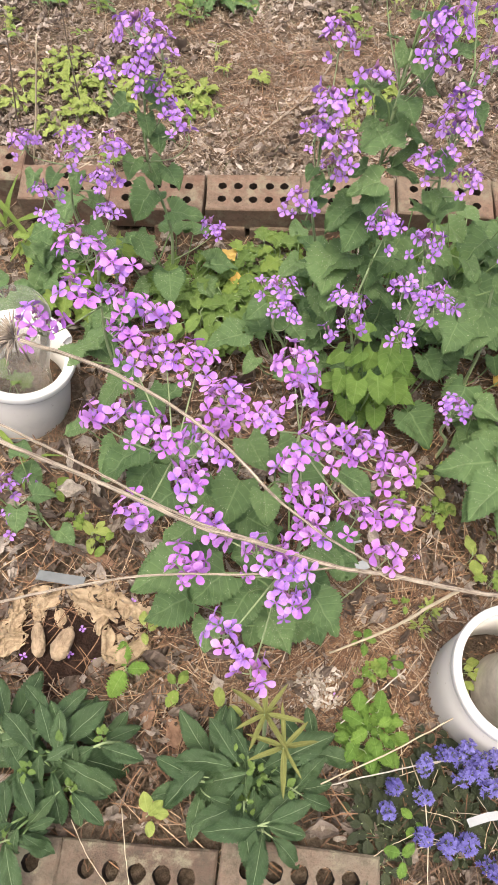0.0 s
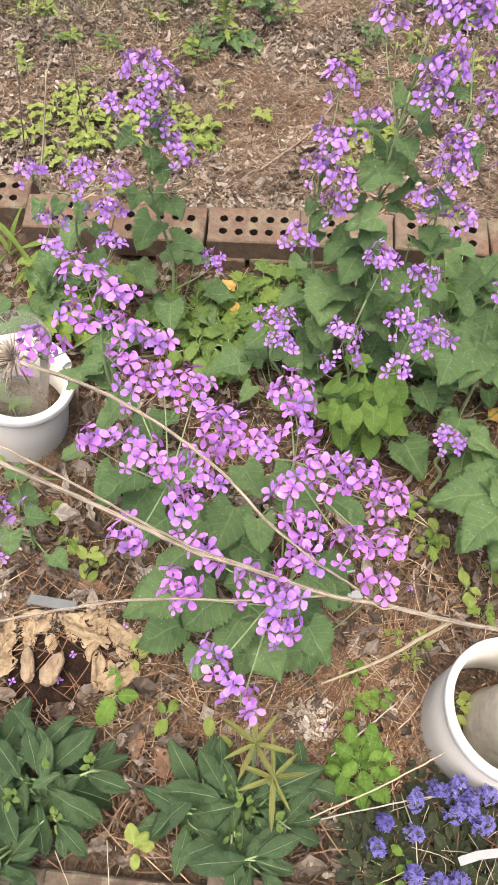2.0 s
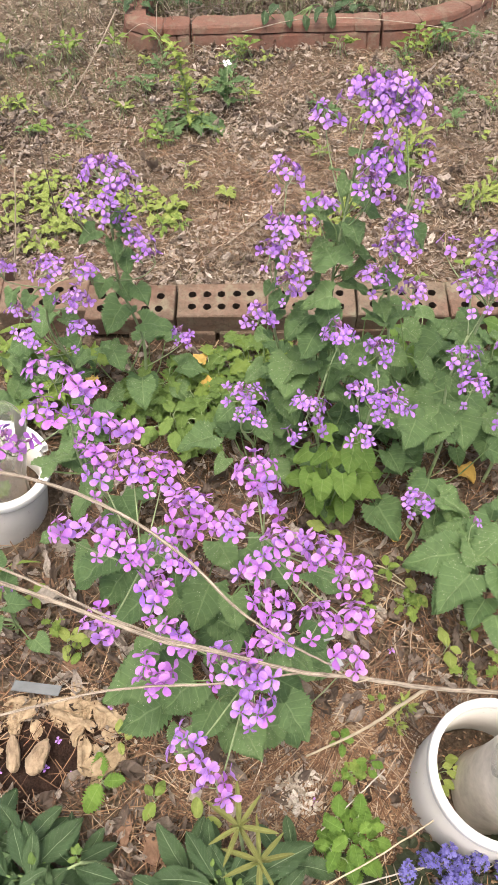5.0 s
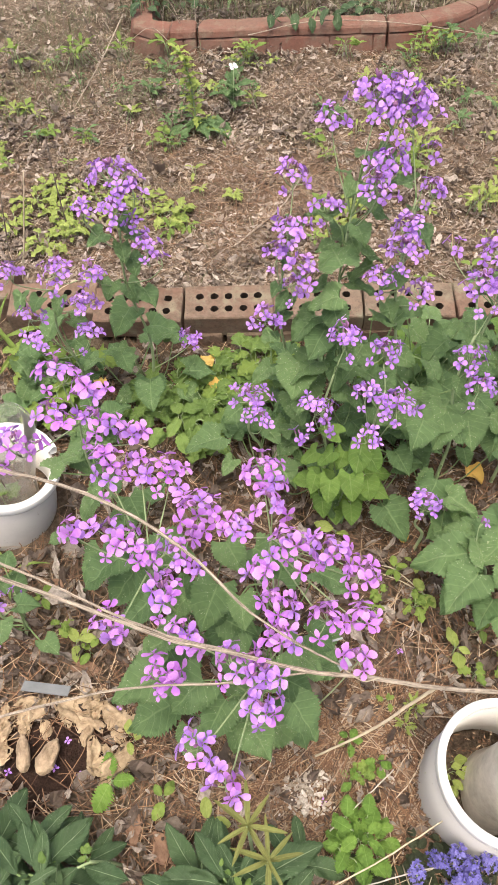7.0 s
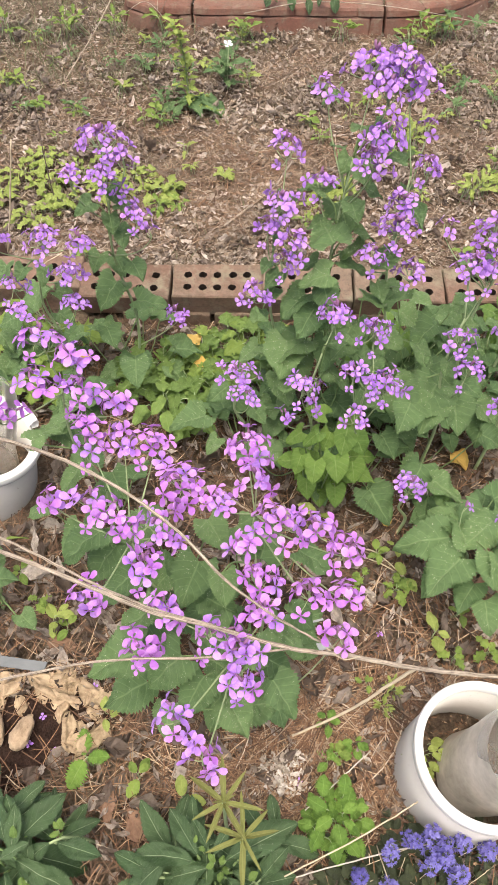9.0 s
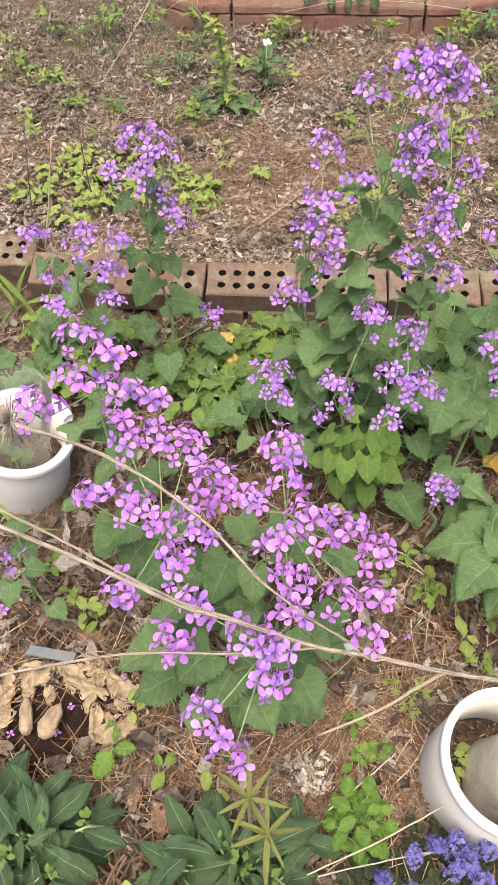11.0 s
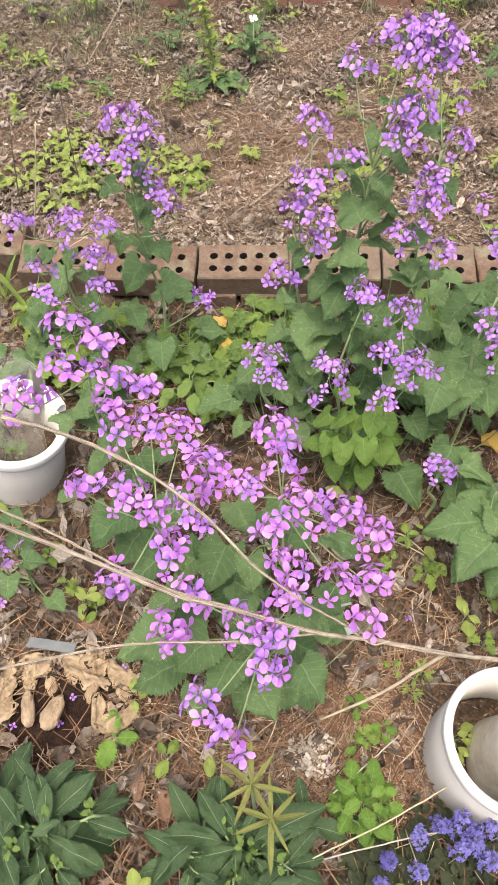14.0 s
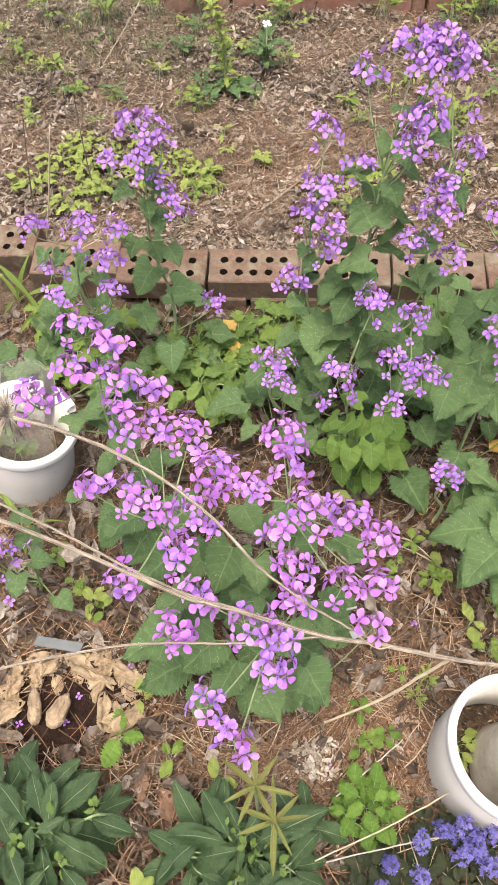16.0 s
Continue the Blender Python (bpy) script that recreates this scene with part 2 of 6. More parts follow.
METAL = plain_material("dull_zinc_label", (0.11, 0.118, 0.125), (0.185, 0.195, 0.205), 60, 0.65, 0.1, 0.001, 0.15)
METAL_WHITE = plain_material("white_label_plastic", (0.24, 0.25, 0.262), (0.36, 0.372, 0.388), 50, 0.7, 0.05, 0.001, 0.12)
GRASS = plain_material("olive_grass_blade", (0.045, 0.052, 0.026), (0.16, 0.16, 0.085), 25, 0.6, 0.0, 0.004, 0.3, 0.2)
CONE = plain_material("pine_cone_scale", (0.10, 0.064, 0.042), (0.46, 0.34, 0.24), 90, 0.8, 0.6)


def plastic_material(name, clean, dirty):
    n = Nodes(name)
    stain = n.noise(9.0, 5, 0.7)
    grime = n.math("MULTIPLY", n.math("SUBTRACT", stain, 0.5), 2.2, clamp=True)
    base = n.mix(grime, clean, dirty)
    dots = n.math("MULTIPLY", n.math("SUBTRACT", n.noise(140.0, 2), 0.70), 18.0, clamp=True)
    base = n.mix(n.math("MULTIPLY", dots, 0.5), base, (0.25, 0.21, 0.17))
    n.bump(n.noise(50.0, 4), 0.08, 0.003)
    return n.finish(base, 0.55, 0.04, 0.2)


PLASTIC = plastic_material("white_bucket_plastic", (0.74, 0.74, 0.73), (0.58, 0.56, 0.52))
# Same plastic, greyer for the walls: their shade below the rim is in the colour.
PLASTIC_BODY = plastic_material("shaded_bucket_plastic", (0.52, 0.50, 0.48), (0.40, 0.375, 0.35))


def bottle_material(name, haze_amount):
    n = Nodes(name)
    clear, gloss, haze = n.add("BsdfTransparent"), n.add("BsdfGlossy"), n.add("BsdfDiffuse")
    clear.inputs[0].default_value = (0.97, 0.975, 0.97, 1)
    gloss.inputs["Roughness"].default_value = 0.28
    haze.inputs[0].default_value = (0.86, 0.82, 0.74, 1)
    glow = n.add("BsdfTranslucent")
    glow.inputs[0].default_value = (0.85, 0.81, 0.73, 1)
    milk = n.add("MixShader")
    n.link(haze.outputs[0], milk.inputs[1])
    n.link(glow.outputs[0], milk.inputs[2])
    film = n.add("MixShader")
    n.link(n.math("MULTIPLY", n.noise(16.0, 5, 0.65), haze_amount), film.inputs[0])
    n.link(clear.outputs[0], film.inputs[1])
    n.link(milk.outputs[0], film.inputs[2])
    fres = n.add("Fresnel")
    fres.inputs[0].default_value = 1.16
    skin = n.add("MixShader")
    n.link(fres.outputs[0], skin.inputs[0])
    n.link(film.outputs[0], skin.inputs[1])
    n.link(gloss.outputs[0], skin.inputs[2])
    n.link(skin.outputs[0], n.out.inputs[0])
    return n.mat


BOTTLE = bottle_material("hazy_clear_plastic", 1.1)
BOTTLE_CLEAR = bottle_material("cleaner_clear_plastic", 0.40)


def brick_material(name, dark, light, dirt, stain=0.5):
    n = Nodes(name)
    pos = n.add("NewGeometry").outputs["Position"]
    info = n.add("ObjectInfo").outputs["Random"]
    f = n.noise(85.0, 6, 0.7, pos)
    big = n.noise(11.0, 4, 0.6, pos)
    base = n.mix(n.math("ADD", n.math("MULTIPLY", f, 0.7), n.math("MULTIPLY", n.math("SUBTRACT", info, 0.5), 0.5), clamp=True), dark, light)
    grime = n.math("MULTIPLY", n.math("SUBTRACT", n.math("ADD", n.math("MULTIPLY", big, 0.75), n.math("ADD", n.math("MULTIPLY", f, 0.35), n.math("MULTIPLY", info, 0.14))), 0.52), 5.0, clamp=True)
    base = n.mix(n.math("MULTIPLY", grime, 0.85), base, dirt)
    streak = n.math("MULTIPLY", n.math("SUBTRACT", n.noise(38.0, 7, 0.8, pos), 0.46), 5.0, clamp=True)
    base = n.mix(n.math("MULTIPLY", streak, stain), base, tuple(c * 0.45 for c in dirt))
    moss = n.math("MULTIPLY", n.math("SUBTRACT", n.noise(22.0, 6, 0.75, pos), 0.52), 7.0, clamp=True)
    base = n.mix(n.math("MULTIPLY", moss, stain), base, (0.20, 0.185, 0.13))
    specks = n.math("MULTIPLY", n.math("SUBTRACT", n.noise(260.0, 3, 0.5, pos), 0.6), 9.0, clamp=True)
    base = n.mix(n.math("MULTIPLY", specks, 0.55), base, (0.07, 0.05, 0.04))
    n.bump(n.math("ADD", f, n.math("MULTIPLY", big, 0.7)), 0.6, 0.006)
    return n.finish(base, 0.9, 0, 0.15)


BRICK = brick_material("weathered_red_brick", (0.115, 0.068, 0.050), (0.24, 0.158, 0.120), (0.17, 0.130, 0.098), 0.7)
# Near-black for the hole insides: the shade in the bores is put into the colour.
HOLE_SHADE = plain_material("brick_hole_shade", (0.008, 0.006, 0.005), (0.042, 0.028, 0.021), 150, 0.95, 0.4)
BRICK_NEAR = brick_material("dusty_pink_brick", (0.072, 0.051, 0.040), (0.25, 0.172, 0.133), (0.14, 0.12, 0.092), 0.9)
EDGING = brick_material("red_cast_concrete", (0.125, 0.058, 0.043), (0.22, 0.108, 0.081), (0.15, 0.094, 0.073), 0.40)


def litter_material(name, stops, rough=0.85, bump=0.5, translucent=0.0):
    n = Nodes(name)
    island = n.add("NewGeometry").outputs["Random Per Island"]
    base = n.ramp(island, stops)
    pos = n.add("NewGeometry").outputs["Position"]
    f = n.noise(170.0, 5, 0.7, pos)
    base = n.mix(n.math("MULTIPLY", n.math("SUBTRACT", f, 0.35), 1.7, clamp=True), base, (0.10, 0.072, 0.055))
    # Broad darker patches, placed by large noise.
    blotch = n.math("MULTIPLY", n.math("SUBTRACT", n.noise(5.5, 4, 0.65, pos), 0.47), 5.0, clamp=True)
    base = n.mix(n.math("MULTIPLY", blotch, 0.42), base, (0.075, 0.055, 0.042))
    n.bump(f, bump, 0.004)
    return n.finish(base, rough, translucent, 0.2)


NEEDLE = litter_material("fallen_pine_needle", [(0, (0.035, 0.017, 0.010)), (0.4, (0.14, 0.068, 0.036)), (0.8, (0.285, 0.165, 0.092)), (1, (0.52, 0.39, 0.26))], 0.7, 0.0)
DEAD_LEAF = litter_material("fallen_brown_leaf", [(0, (0.06, 0.044, 0.037)), (0.4, (0.165, 0.130, 0.112)), (0.75, (0.31, 0.262, 0.228)), (1, (0.52, 0.465, 0.42))], 0.8, 0.6, 0.08)
CHIP = litter_material("weathered_wood_chip", [(0, (0.15, 0.116, 0.092)), (0.35, (0.26, 0.208, 0.170)), (0.75, (0.38, 0.318, 0.268)), (1, (0.56, 0.495, 0.44))], 0.85, 0.6, 0.08)


def ground_material():
    n = Nodes("garden_soil_with_litter")
    pos = n.add("NewGeometry").outputs["Position"]
    f = n.noise(95.0, 8, 0.75, pos)
    m = n.noise(14.0, 5, 0.65, pos)
    tone = n.math("MULTIPLY", n.math("SUBTRACT", n.math("ADD", n.math("MULTIPLY", f, 0.7), n.math("MULTIPLY", m, 0.4)), 0.36), 2.6, clamp=True)
    base = n.ramp(tone, [(0, (0.028, 0.020, 0.015)), (0.4, (0.095, 0.070, 0.051)), (0.75, (0.19, 0.146, 0.108)), (1, (0.35, 0.285, 0.222))])
    n.bump(f, 1.0, 0.012)
    return n.finish(base, 0.95, 0, 0.1)


GROUND = ground_material()
NEEDLE_TAN = litter_material("bleached_pine_needle", [(0, (0.085, 0.052, 0.034)), (0.4, (0.215, 0.145, 0.096)), (0.8, (0.37, 0.285, 0.21)), (1, (0.60, 0.51, 0.41))], 0.75, 0.0)
PALE_BITS = litter_material("bleached_wood_crumbs", [(0, (0.24, 0.20, 0.16)), (0.5, (0.42, 0.37, 0.32)), (1, (0.60, 0.55, 0.50))], 0.9, 0.5)

# ---- ground ----
def ground():
    fx = np.concatenate([[-300, -60, -15, -5, -2.4], np.arange(-1.6, 2.2, 0.025), [3, 6, 16, 60, 300]])
    fy = np.concatenate([[-300, -60, -15, -5, -1.5], np.arange(-0.6, 4.2, 0.025), [5, 8, 18, 60, 300]])
    xx, yy = np.meshgrid(fx, fy)
    zz = gz(xx, yy) * (np.abs(xx) < 3) * (np.abs(yy) < 5)
    zz = zz - 0.004
    verts = np.stack([xx.ravel(), yy.ravel(), zz.ravel()], 1)
    w = len(fx)
    faces = [(j * w + i, j * w + i + 1, (j + 1) * w + i + 1, (j + 1) * w + i) for j in range(len(fy) - 1) for i in range(w - 1)]
    ob = new("ground", mesh_of("ground", verts, faces, GROUND))
    tagged(ob, "brown garden soil under needles, chips and dead leaves", "ground", "", "structure")


ground()


# ---- leaves, flowers: shared meshes ----
def leaf_mesh(name, mat, shape, width, teeth, rows=18, lobe=0.16, fold=0.25, droop=0.25, wave=0.03, veins=6, seed=0, tooth=3, pucker=0.0, cols=7):
    """A leaf one metre long along +x, base at the origin, upper side up; tooth is the number of rows to a tooth."""
    rnd = random.Random(seed)
    verts, uvs, faces = [], [], []
    across = [2 * k / (cols - 1) - 1 for k in range(cols)]
    phase, side = rnd.uniform(0, 6), rnd.uniform(-0.1, 0.1)
    skew = rnd.uniform(0.9, 1.1)
    jags = [[rnd.uniform(0.55, 1.35) for _ in range(rows + 2)] for _ in range(2)]
    for i in range(rows + 1):
        s = i / rows
        if shape == "ovate":
            w = width * (0.30 * (1 - s) ** 6 + math.sin(math.pi * min(1, s + 0.02) ** 0.60) ** 0.82)
        elif shape == "lance":
            w = width * (math.sin(math.pi * s**1.05) ** 0.72 * (0.86 + 0.25 * s) + 0.05 * (1 - s))
        elif shape == "strap":
            w = width * (math.sin(math.pi * (0.12 + 0.88 * s)) ** 0.6)
        elif shape == "lobed":
            w = width * (math.sin(math.pi * (0.08 + 0.92 * s)) ** 0.6) * (0.82 + 0.2 * math.cos(s * 16))
        else:
            w = width * (math.sin(math.pi * (0.04 + 0.96 * s)) ** 0.62)
        if i == rows:
            w = width * 0.02
        for u in across:
            edge = abs(u) == 1
            step = (i % tooth) / max(1, tooth - 1)
            jag = teeth * (2 * step - 1.1) * jags[u > 0][i // tooth] if edge and 0 < i < rows else 0
            y = u * w * (1 + jag) * (skew if u > 0 else 2 - skew)
            back = lobe * abs(u) ** 1.5 * (1 - s) ** 4 if shape == "ovate" else 0
            x = s - back + (0.010 * rnd.uniform(-1, 1) if edge and 0 < i < rows else 0)
            z = fold * abs(y) - droop * s * s + wave * math.sin(s * 9 + phase + u * 1.7) * abs(u) ** 1.5
            z += wave * 1.1 * noise.noise((s * 4 + seed * 5, u * 2, phase))
            z += pucker * (abs(math.sin(math.pi * (s - 0.275 * abs(u)) * veins)) * (1 - u * u) * min(1, 4 * abs(u)) + 0.4 * noise.noise((s * 11, u * 6, seed)))
            verts.append((x, y + side * s * s, z))
            uvs.append((u * 0.5 + 0.5, s))
    for i in range(rows):
        for k in range(cols - 1):
            a = i * cols + k
            faces.append((a, a + cols, a + cols + 1, a + 1))
    return mesh_of(name, verts, faces, mat, uvs)


def leaf_set(name, mat, shape, width, teeth, n=5, **more):
    rnd = random.Random(name)
    out = []
    for k in range(n):
        opts = dict(more)
        opts["fold"] = opts.get("fold", 0.25) + rnd.uniform(-0.15, 0.15)
        opts["droop"] = opts.get("droop", 0.25) * rnd.uniform(0.4, 1.7)
        out.append(leaf_mesh(name, mat, shape, width * rnd.uniform(0.88, 1.1), teeth, seed=k + 11, **opts))
    return out


HONESTY = leaf_set("honesty_leaf", LEAF, "ovate", 0.47, 0.080, 10, rows=45, tooth=3, wave=0.085, droop=0.20, lobe=0.20, fold=0.16, pucker=0.022, veins=6, cols=9)
HEART = leaf_set("heart_leaf", LEAF_HEART, "ovate", 0.46, 0.05, 6, rows=33, wave=0.06, lobe=0.26, fold=0.08, droop=0.16, pucker=0.02)
LANCE = leaf_set("lance_leaf", LEAF_DARK, "lance", 0.205, 0.08, 9, rows=54, droop=0.26, fold=0.22, wave=0.05, pucker=0.014, veins=9, cols=9)
LILY = leaf_set("lily_leaf", LEAF_LILY, "strap", 0.062, 0.0, 4, rows=8, droop=0.2, fold=0.5, wave=0.0)
OVAL = leaf_set("oval_leaf", LEAF_WEED, "oval", 0.34, 0.08, 6, rows=18, wave=0.05)
OVAL_YELLOW = leaf_set("oval_yellow_leaf", LEAF_YELLOW, "oval", 0.34, 0.05, 6, rows=16, wave=0.06, fold=0.12, pucker=0.02)
SPOON_YELLOW = leaf_set("spoon_yellow_leaf", LEAF_YELLOW, "lance", 0.23, 0.07, 6, rows=24, wave=0.10, fold=0.15, pucker=0.02)
OVAL_LIGHT = leaf_set("balm_leaf", LEAF_LIGHT, "oval", 0.36, 0.20, 6, rows=30, fold=0.2, wave=0.07, pucker=0.045, veins=7)
LOBED_COVER = leaf_set("lobed_cover_leaf", LEAF_COVER, "lobed", 0.44, 0.16, 6, rows=21, wave=0.10)
OVAL_COVER = leaf_set("oval_cover_leaf", LEAF_COVER, "oval", 0.34, 0.10, 5, rows=18, wave=0.07)
LOBED = leaf_set("lobed_leaf", LEAF_WEED, "lobed", 0.42, 0.14, 6, rows=21, wave=0.09)
LOBED_YELLOW = leaf_set("lobed_yellow_leaf", LEAF_YELLOW, "lobed", 0.36, 0.09, 6, rows=21, wave=0.10)
BUGLE = leaf_set("bugle_leaf", LEAF_BUGLE, "oval", 0.36, 0.04, 4, rows=8)
OVAL_DARK = leaf_set("dark_oval_leaf", LEAF_DARK, "oval", 0.34, 0.05, 4, rows=12, wave=0.05)
FERNY = leaf_set("thistle_leaf", LEAF_WEED, "lobed", 0.24, 0.3, 4, rows=24, wave=0.06)
FERNY_GREY = leaf_set("grey_weed_leaf", LEAF, "lobed", 0.22, 0.25, 4, rows=24, wave=0.08)
FERNY_YELLOW = leaf_set("thistle_leaf_yellow", LEAF_YELLOW, "lobed", 0.2, 0.3, 4, rows=24, wave=0.06)


FERNY_LIME = leaf_set("feathery_lime_leaf", LEAF_LIME, "lobed", 0.26, 0.3, 4, rows=24, wave=0.06)


def leaf_pose(x, y, z, heading, dip, length, roll=0.0):
    return pose(x, y, z, 0, 0, heading) @ pose(0, 0, 0, 0, -dip, 0) @ pose(0, 0, 0, roll, 0, 0) @ Matrix.Diagonal((length, length, length, 1))


PETAL_OUTLINE = ((0, 0.13), (0.14, 0.20), (0.26, 0.42), (0.38, 0.74), (0.50, 0.93), (0.64, 1.0), (0.77, 0.93), (0.88, 0.74), (0.96, 0.46), (1.0, 0.16))


def flower_mesh(name, mat, seed, openness=1.0, slim=1.0):
    """A cross of four clawed, rounded petals, about 28 mm over, facing +z, with a dark eye and a short calyx."""
    rnd = random.Random(seed)
    verts, uvs, faces, ids = [], [], [], []
    spin = rnd.uniform(0, 1.57)
    for k in range(4):
        a = spin + k * math.pi / 2 + rnd.uniform(-0.22, 0.22)
        length, wide = 0.0142 * rnd.uniform(0.88, 1.1), 0.0056 * slim * rnd.uniform(0.82, 1.12)
        lift, curl = (1.0 - openness) * 1.1 + rnd.uniform(-0.1, 0.35), rnd.uniform(-0.5, 0.0)
        twist, cup, bend = rnd.uniform(-0.4, 0.4), rnd.uniform(-0.3, 1.0), rnd.uniform(-0.12, 0.12)
        first = len(verts)
        for i, (s, w) in enumerate(PETAL_OUTLINE):
            for u in (-1, -0.5, 0, 0.5, 1):
                r = 0.0008 + s * length + 0.03 * length * (abs(u) - 0.5) * (s > 0.93) + rnd.uniform(-0.0003, 0.0003) * (s > 0.5)
                y = u * w * wide * (1 + 0.06 * math.sin(7 * s + seed + k)) + bend * s * s * length
                z = 0.0015 + s * length * math.sin(lift) + curl * s * s * length + cup * u * u * w * 0.0014 + twist * u * w * wide * s
                z += 0.0005 * math.sin(9 * s + 4 * u + seed + k) * s
                r *= math.cos(lift) * 0.5 + 0.5
                verts.append((r * math.cos(a) - y * math.sin(a), r * math.sin(a) + y * math.cos(a), z))
                uvs.append((u * 0.5 + 0.5, s))
        for i in range(len(PETAL_OUTLINE) - 1):
            for c in range(4):
                q = first + i * 5 + c
                faces.append((q, q + 5, q + 6, q + 1))
                ids.append(0)
    tv, tf = tube([(0, 0, -0.009), (0, 0, -0.004), (0, 0, 0.0016)], [0.0008, 0.0020, 0.0013], 6)
    first = len(verts)
    verts += [tuple(v) for v in tv]
    uvs += [(0.5, 0.5)] * len(tv)
    faces += [tuple(k + first for k in f) for f in tf]
    ids += [1] * len(tf)
    return mesh_of(name, verts, faces, [mat, CALYX], uvs, ids)


FLOWERS = [flower_mesh("honesty_flower", PETAL, k, 1.0 if k < 8 else 0.55, 0.90) for k in range(11)]
FLOWERS_VIOLET = [flower_mesh("honesty_flower_violet", PETAL_VIOLET, k + 20, 1.0 if k < 6 else 0.5, 0.92) for k in range(10)]


def bud_mesh():
    v, f = tube([(0, 0, -0.004), (0, 0, 0), (0, 0, 0.004), (0, 0, 0.0065)], [0.0007, 0.0017, 0.0018, 0.0006], 6)
    return mesh_of("honesty_bud", v, f, CALYX)


BUD = bud_mesh()


def facing(at, normal, spin, scale=1.0):
    q = Vector(normal).to_track_quat("Z", "Y")
    return Matrix.LocRotScale(Vector(at), q, (scale,) * 3) @ Matrix.Rotation(spin, 4, "Z")


def leaf_on(plant, meshes, rnd, row, stalk_from=None, stalk_mat=PETIOLE, thick=0.0013, name="leaf"):
    """A leaf with its stalk, as parts of plant."""
    x, y, z, heading, dip, length = row
    if name == "leaf" and math.sin(radians(heading)) > 0.3 and dip < 0:
        dip = -0.4 * dip
    blade = put_in(name, rnd.choice(meshes), plant, leaf_pose(x, y, z, heading + rnd.uniform(-20, 20), dip + rnd.uniform(-8, 8), length, rnd.uniform(-20, 20)))
    if stalk_from is not None:
        a, b = Vector(stalk_from), Vector((x, y, z))
        back = Vector((math.cos(radians(heading)), math.sin(radians(heading)), 0)) * -0.25 * (b - a).length
        mid = a.lerp(b, 0.55)
        if (b - a).length > 0.07:
            mid = a.lerp(b, 0.68)
            mid.z = min(a.z, b.z) * 0.5 + 0.01
        line = smooth_line([a, mid + back * 0.4 + Vector((0, 0, 0.004)), b - Vector((0, 0, 0.002))], 4)
        v, f = tube(line, [thick * (1.25 - 0.5 * k / len(line)) for k in range(len(line))], 5)
        put_in("leaf_stalk", mesh_of("leaf_stalk", v, f, stalk_mat), blade, Matrix())


def raceme(plant, rnd, row, start, meshes):
    """A flower head: its stalk with pedicels, open flowers on a dome, buds at the tip."""
    x, y, z, r, n = row
    if meshes is FLOWERS_VIOLET and n > 3:
        n = round(n * 1.75)
    if meshes is FLOWERS and n > 3:
        n = round(n * 1.14)
    small = 0.75 if meshes is FLOWERS_VIOLET else 0.86 if y < 0.25 else 0.93
    deep_share = 0.0 if meshes is FLOWERS_VIOLET else 0.85 if y < 0.27 else 0.22
    c = Vector((x, y, z))
    tip = c + Vector((0, 0, 0.004))
    lean = Vector((c.x - start.x, c.y - start.y, 0))
    mid = start.lerp(c, 0.5) + lean * 0.12 + Vector((0, 0, -0.01))
    line = smooth_line([start, mid, c - Vector((0, 0, r * 1.1)), tip], 5)
    blooms = []
    pieces = [(*tube(line, [0.0012 - 0.0007 * k / len(line) for k in range(len(line))], 5), 0)]
    for k in range(n):
        deep = k % 4 == 3
        d = r * math.sqrt((k + 0.55) / n) * rnd.uniform(0.75, 1.25)
        a = k * 2.39996 + rnd.uniform(-0.35, 0.35)
        out = Vector((math.cos(a), math.sin(a), 0))
        at = c + out * d + Vector((0, 0, 0.008 - 0.55 * d * d / max(r, 0.01) + rnd.uniform(-0.010, 0.009) - (0.016 if deep else 0)))
        normal = out * (0.25 + 0.75 * d / r) + Vector((0, 0, 0.75)) + Vector([rnd.uniform(-0.45, 0.45) for _ in range(3)])
        normal.normalize()
        blooms.append(("flower", rnd.choice(FLOWERS_VIOLET if rnd.random() < deep_share else meshes), facing(at, normal, rnd.uniform(0, 6.28), small * (rnd.uniform(0.62, 0.85) if deep else rnd.uniform(0.84, 1.08)))))
        root = c - Vector((0, 0, r * rnd.uniform(0.3, 1.1)))
        foot = at - normal * 0.007
        pieces.append((*tube([root, root.lerp(foot, 0.55) + Vector((0, 0, -0.003)), foot], 0.0007, 4), 0))
    for k in range(max(1, n // 4)):
        a = rnd.uniform(0, 6.28)
        out = Vector((math.cos(a), math.sin(a), 0))
        at = c + out * r * 0.22 * rnd.random() + Vector((0, 0, 0.012))
        blooms.append(("bud", BUD, facing(at, out * 0.5 + Vector((0, 0, 1)), 0, rnd.uniform(0.8, 1.2))))
    v, f, _ = joined(pieces)
    head = put_in("flower_stalk", mesh_of("flower_stalk", v, f, STEM), plant)
    for name, me, m in blooms:
        put_in(name, me, head, m)


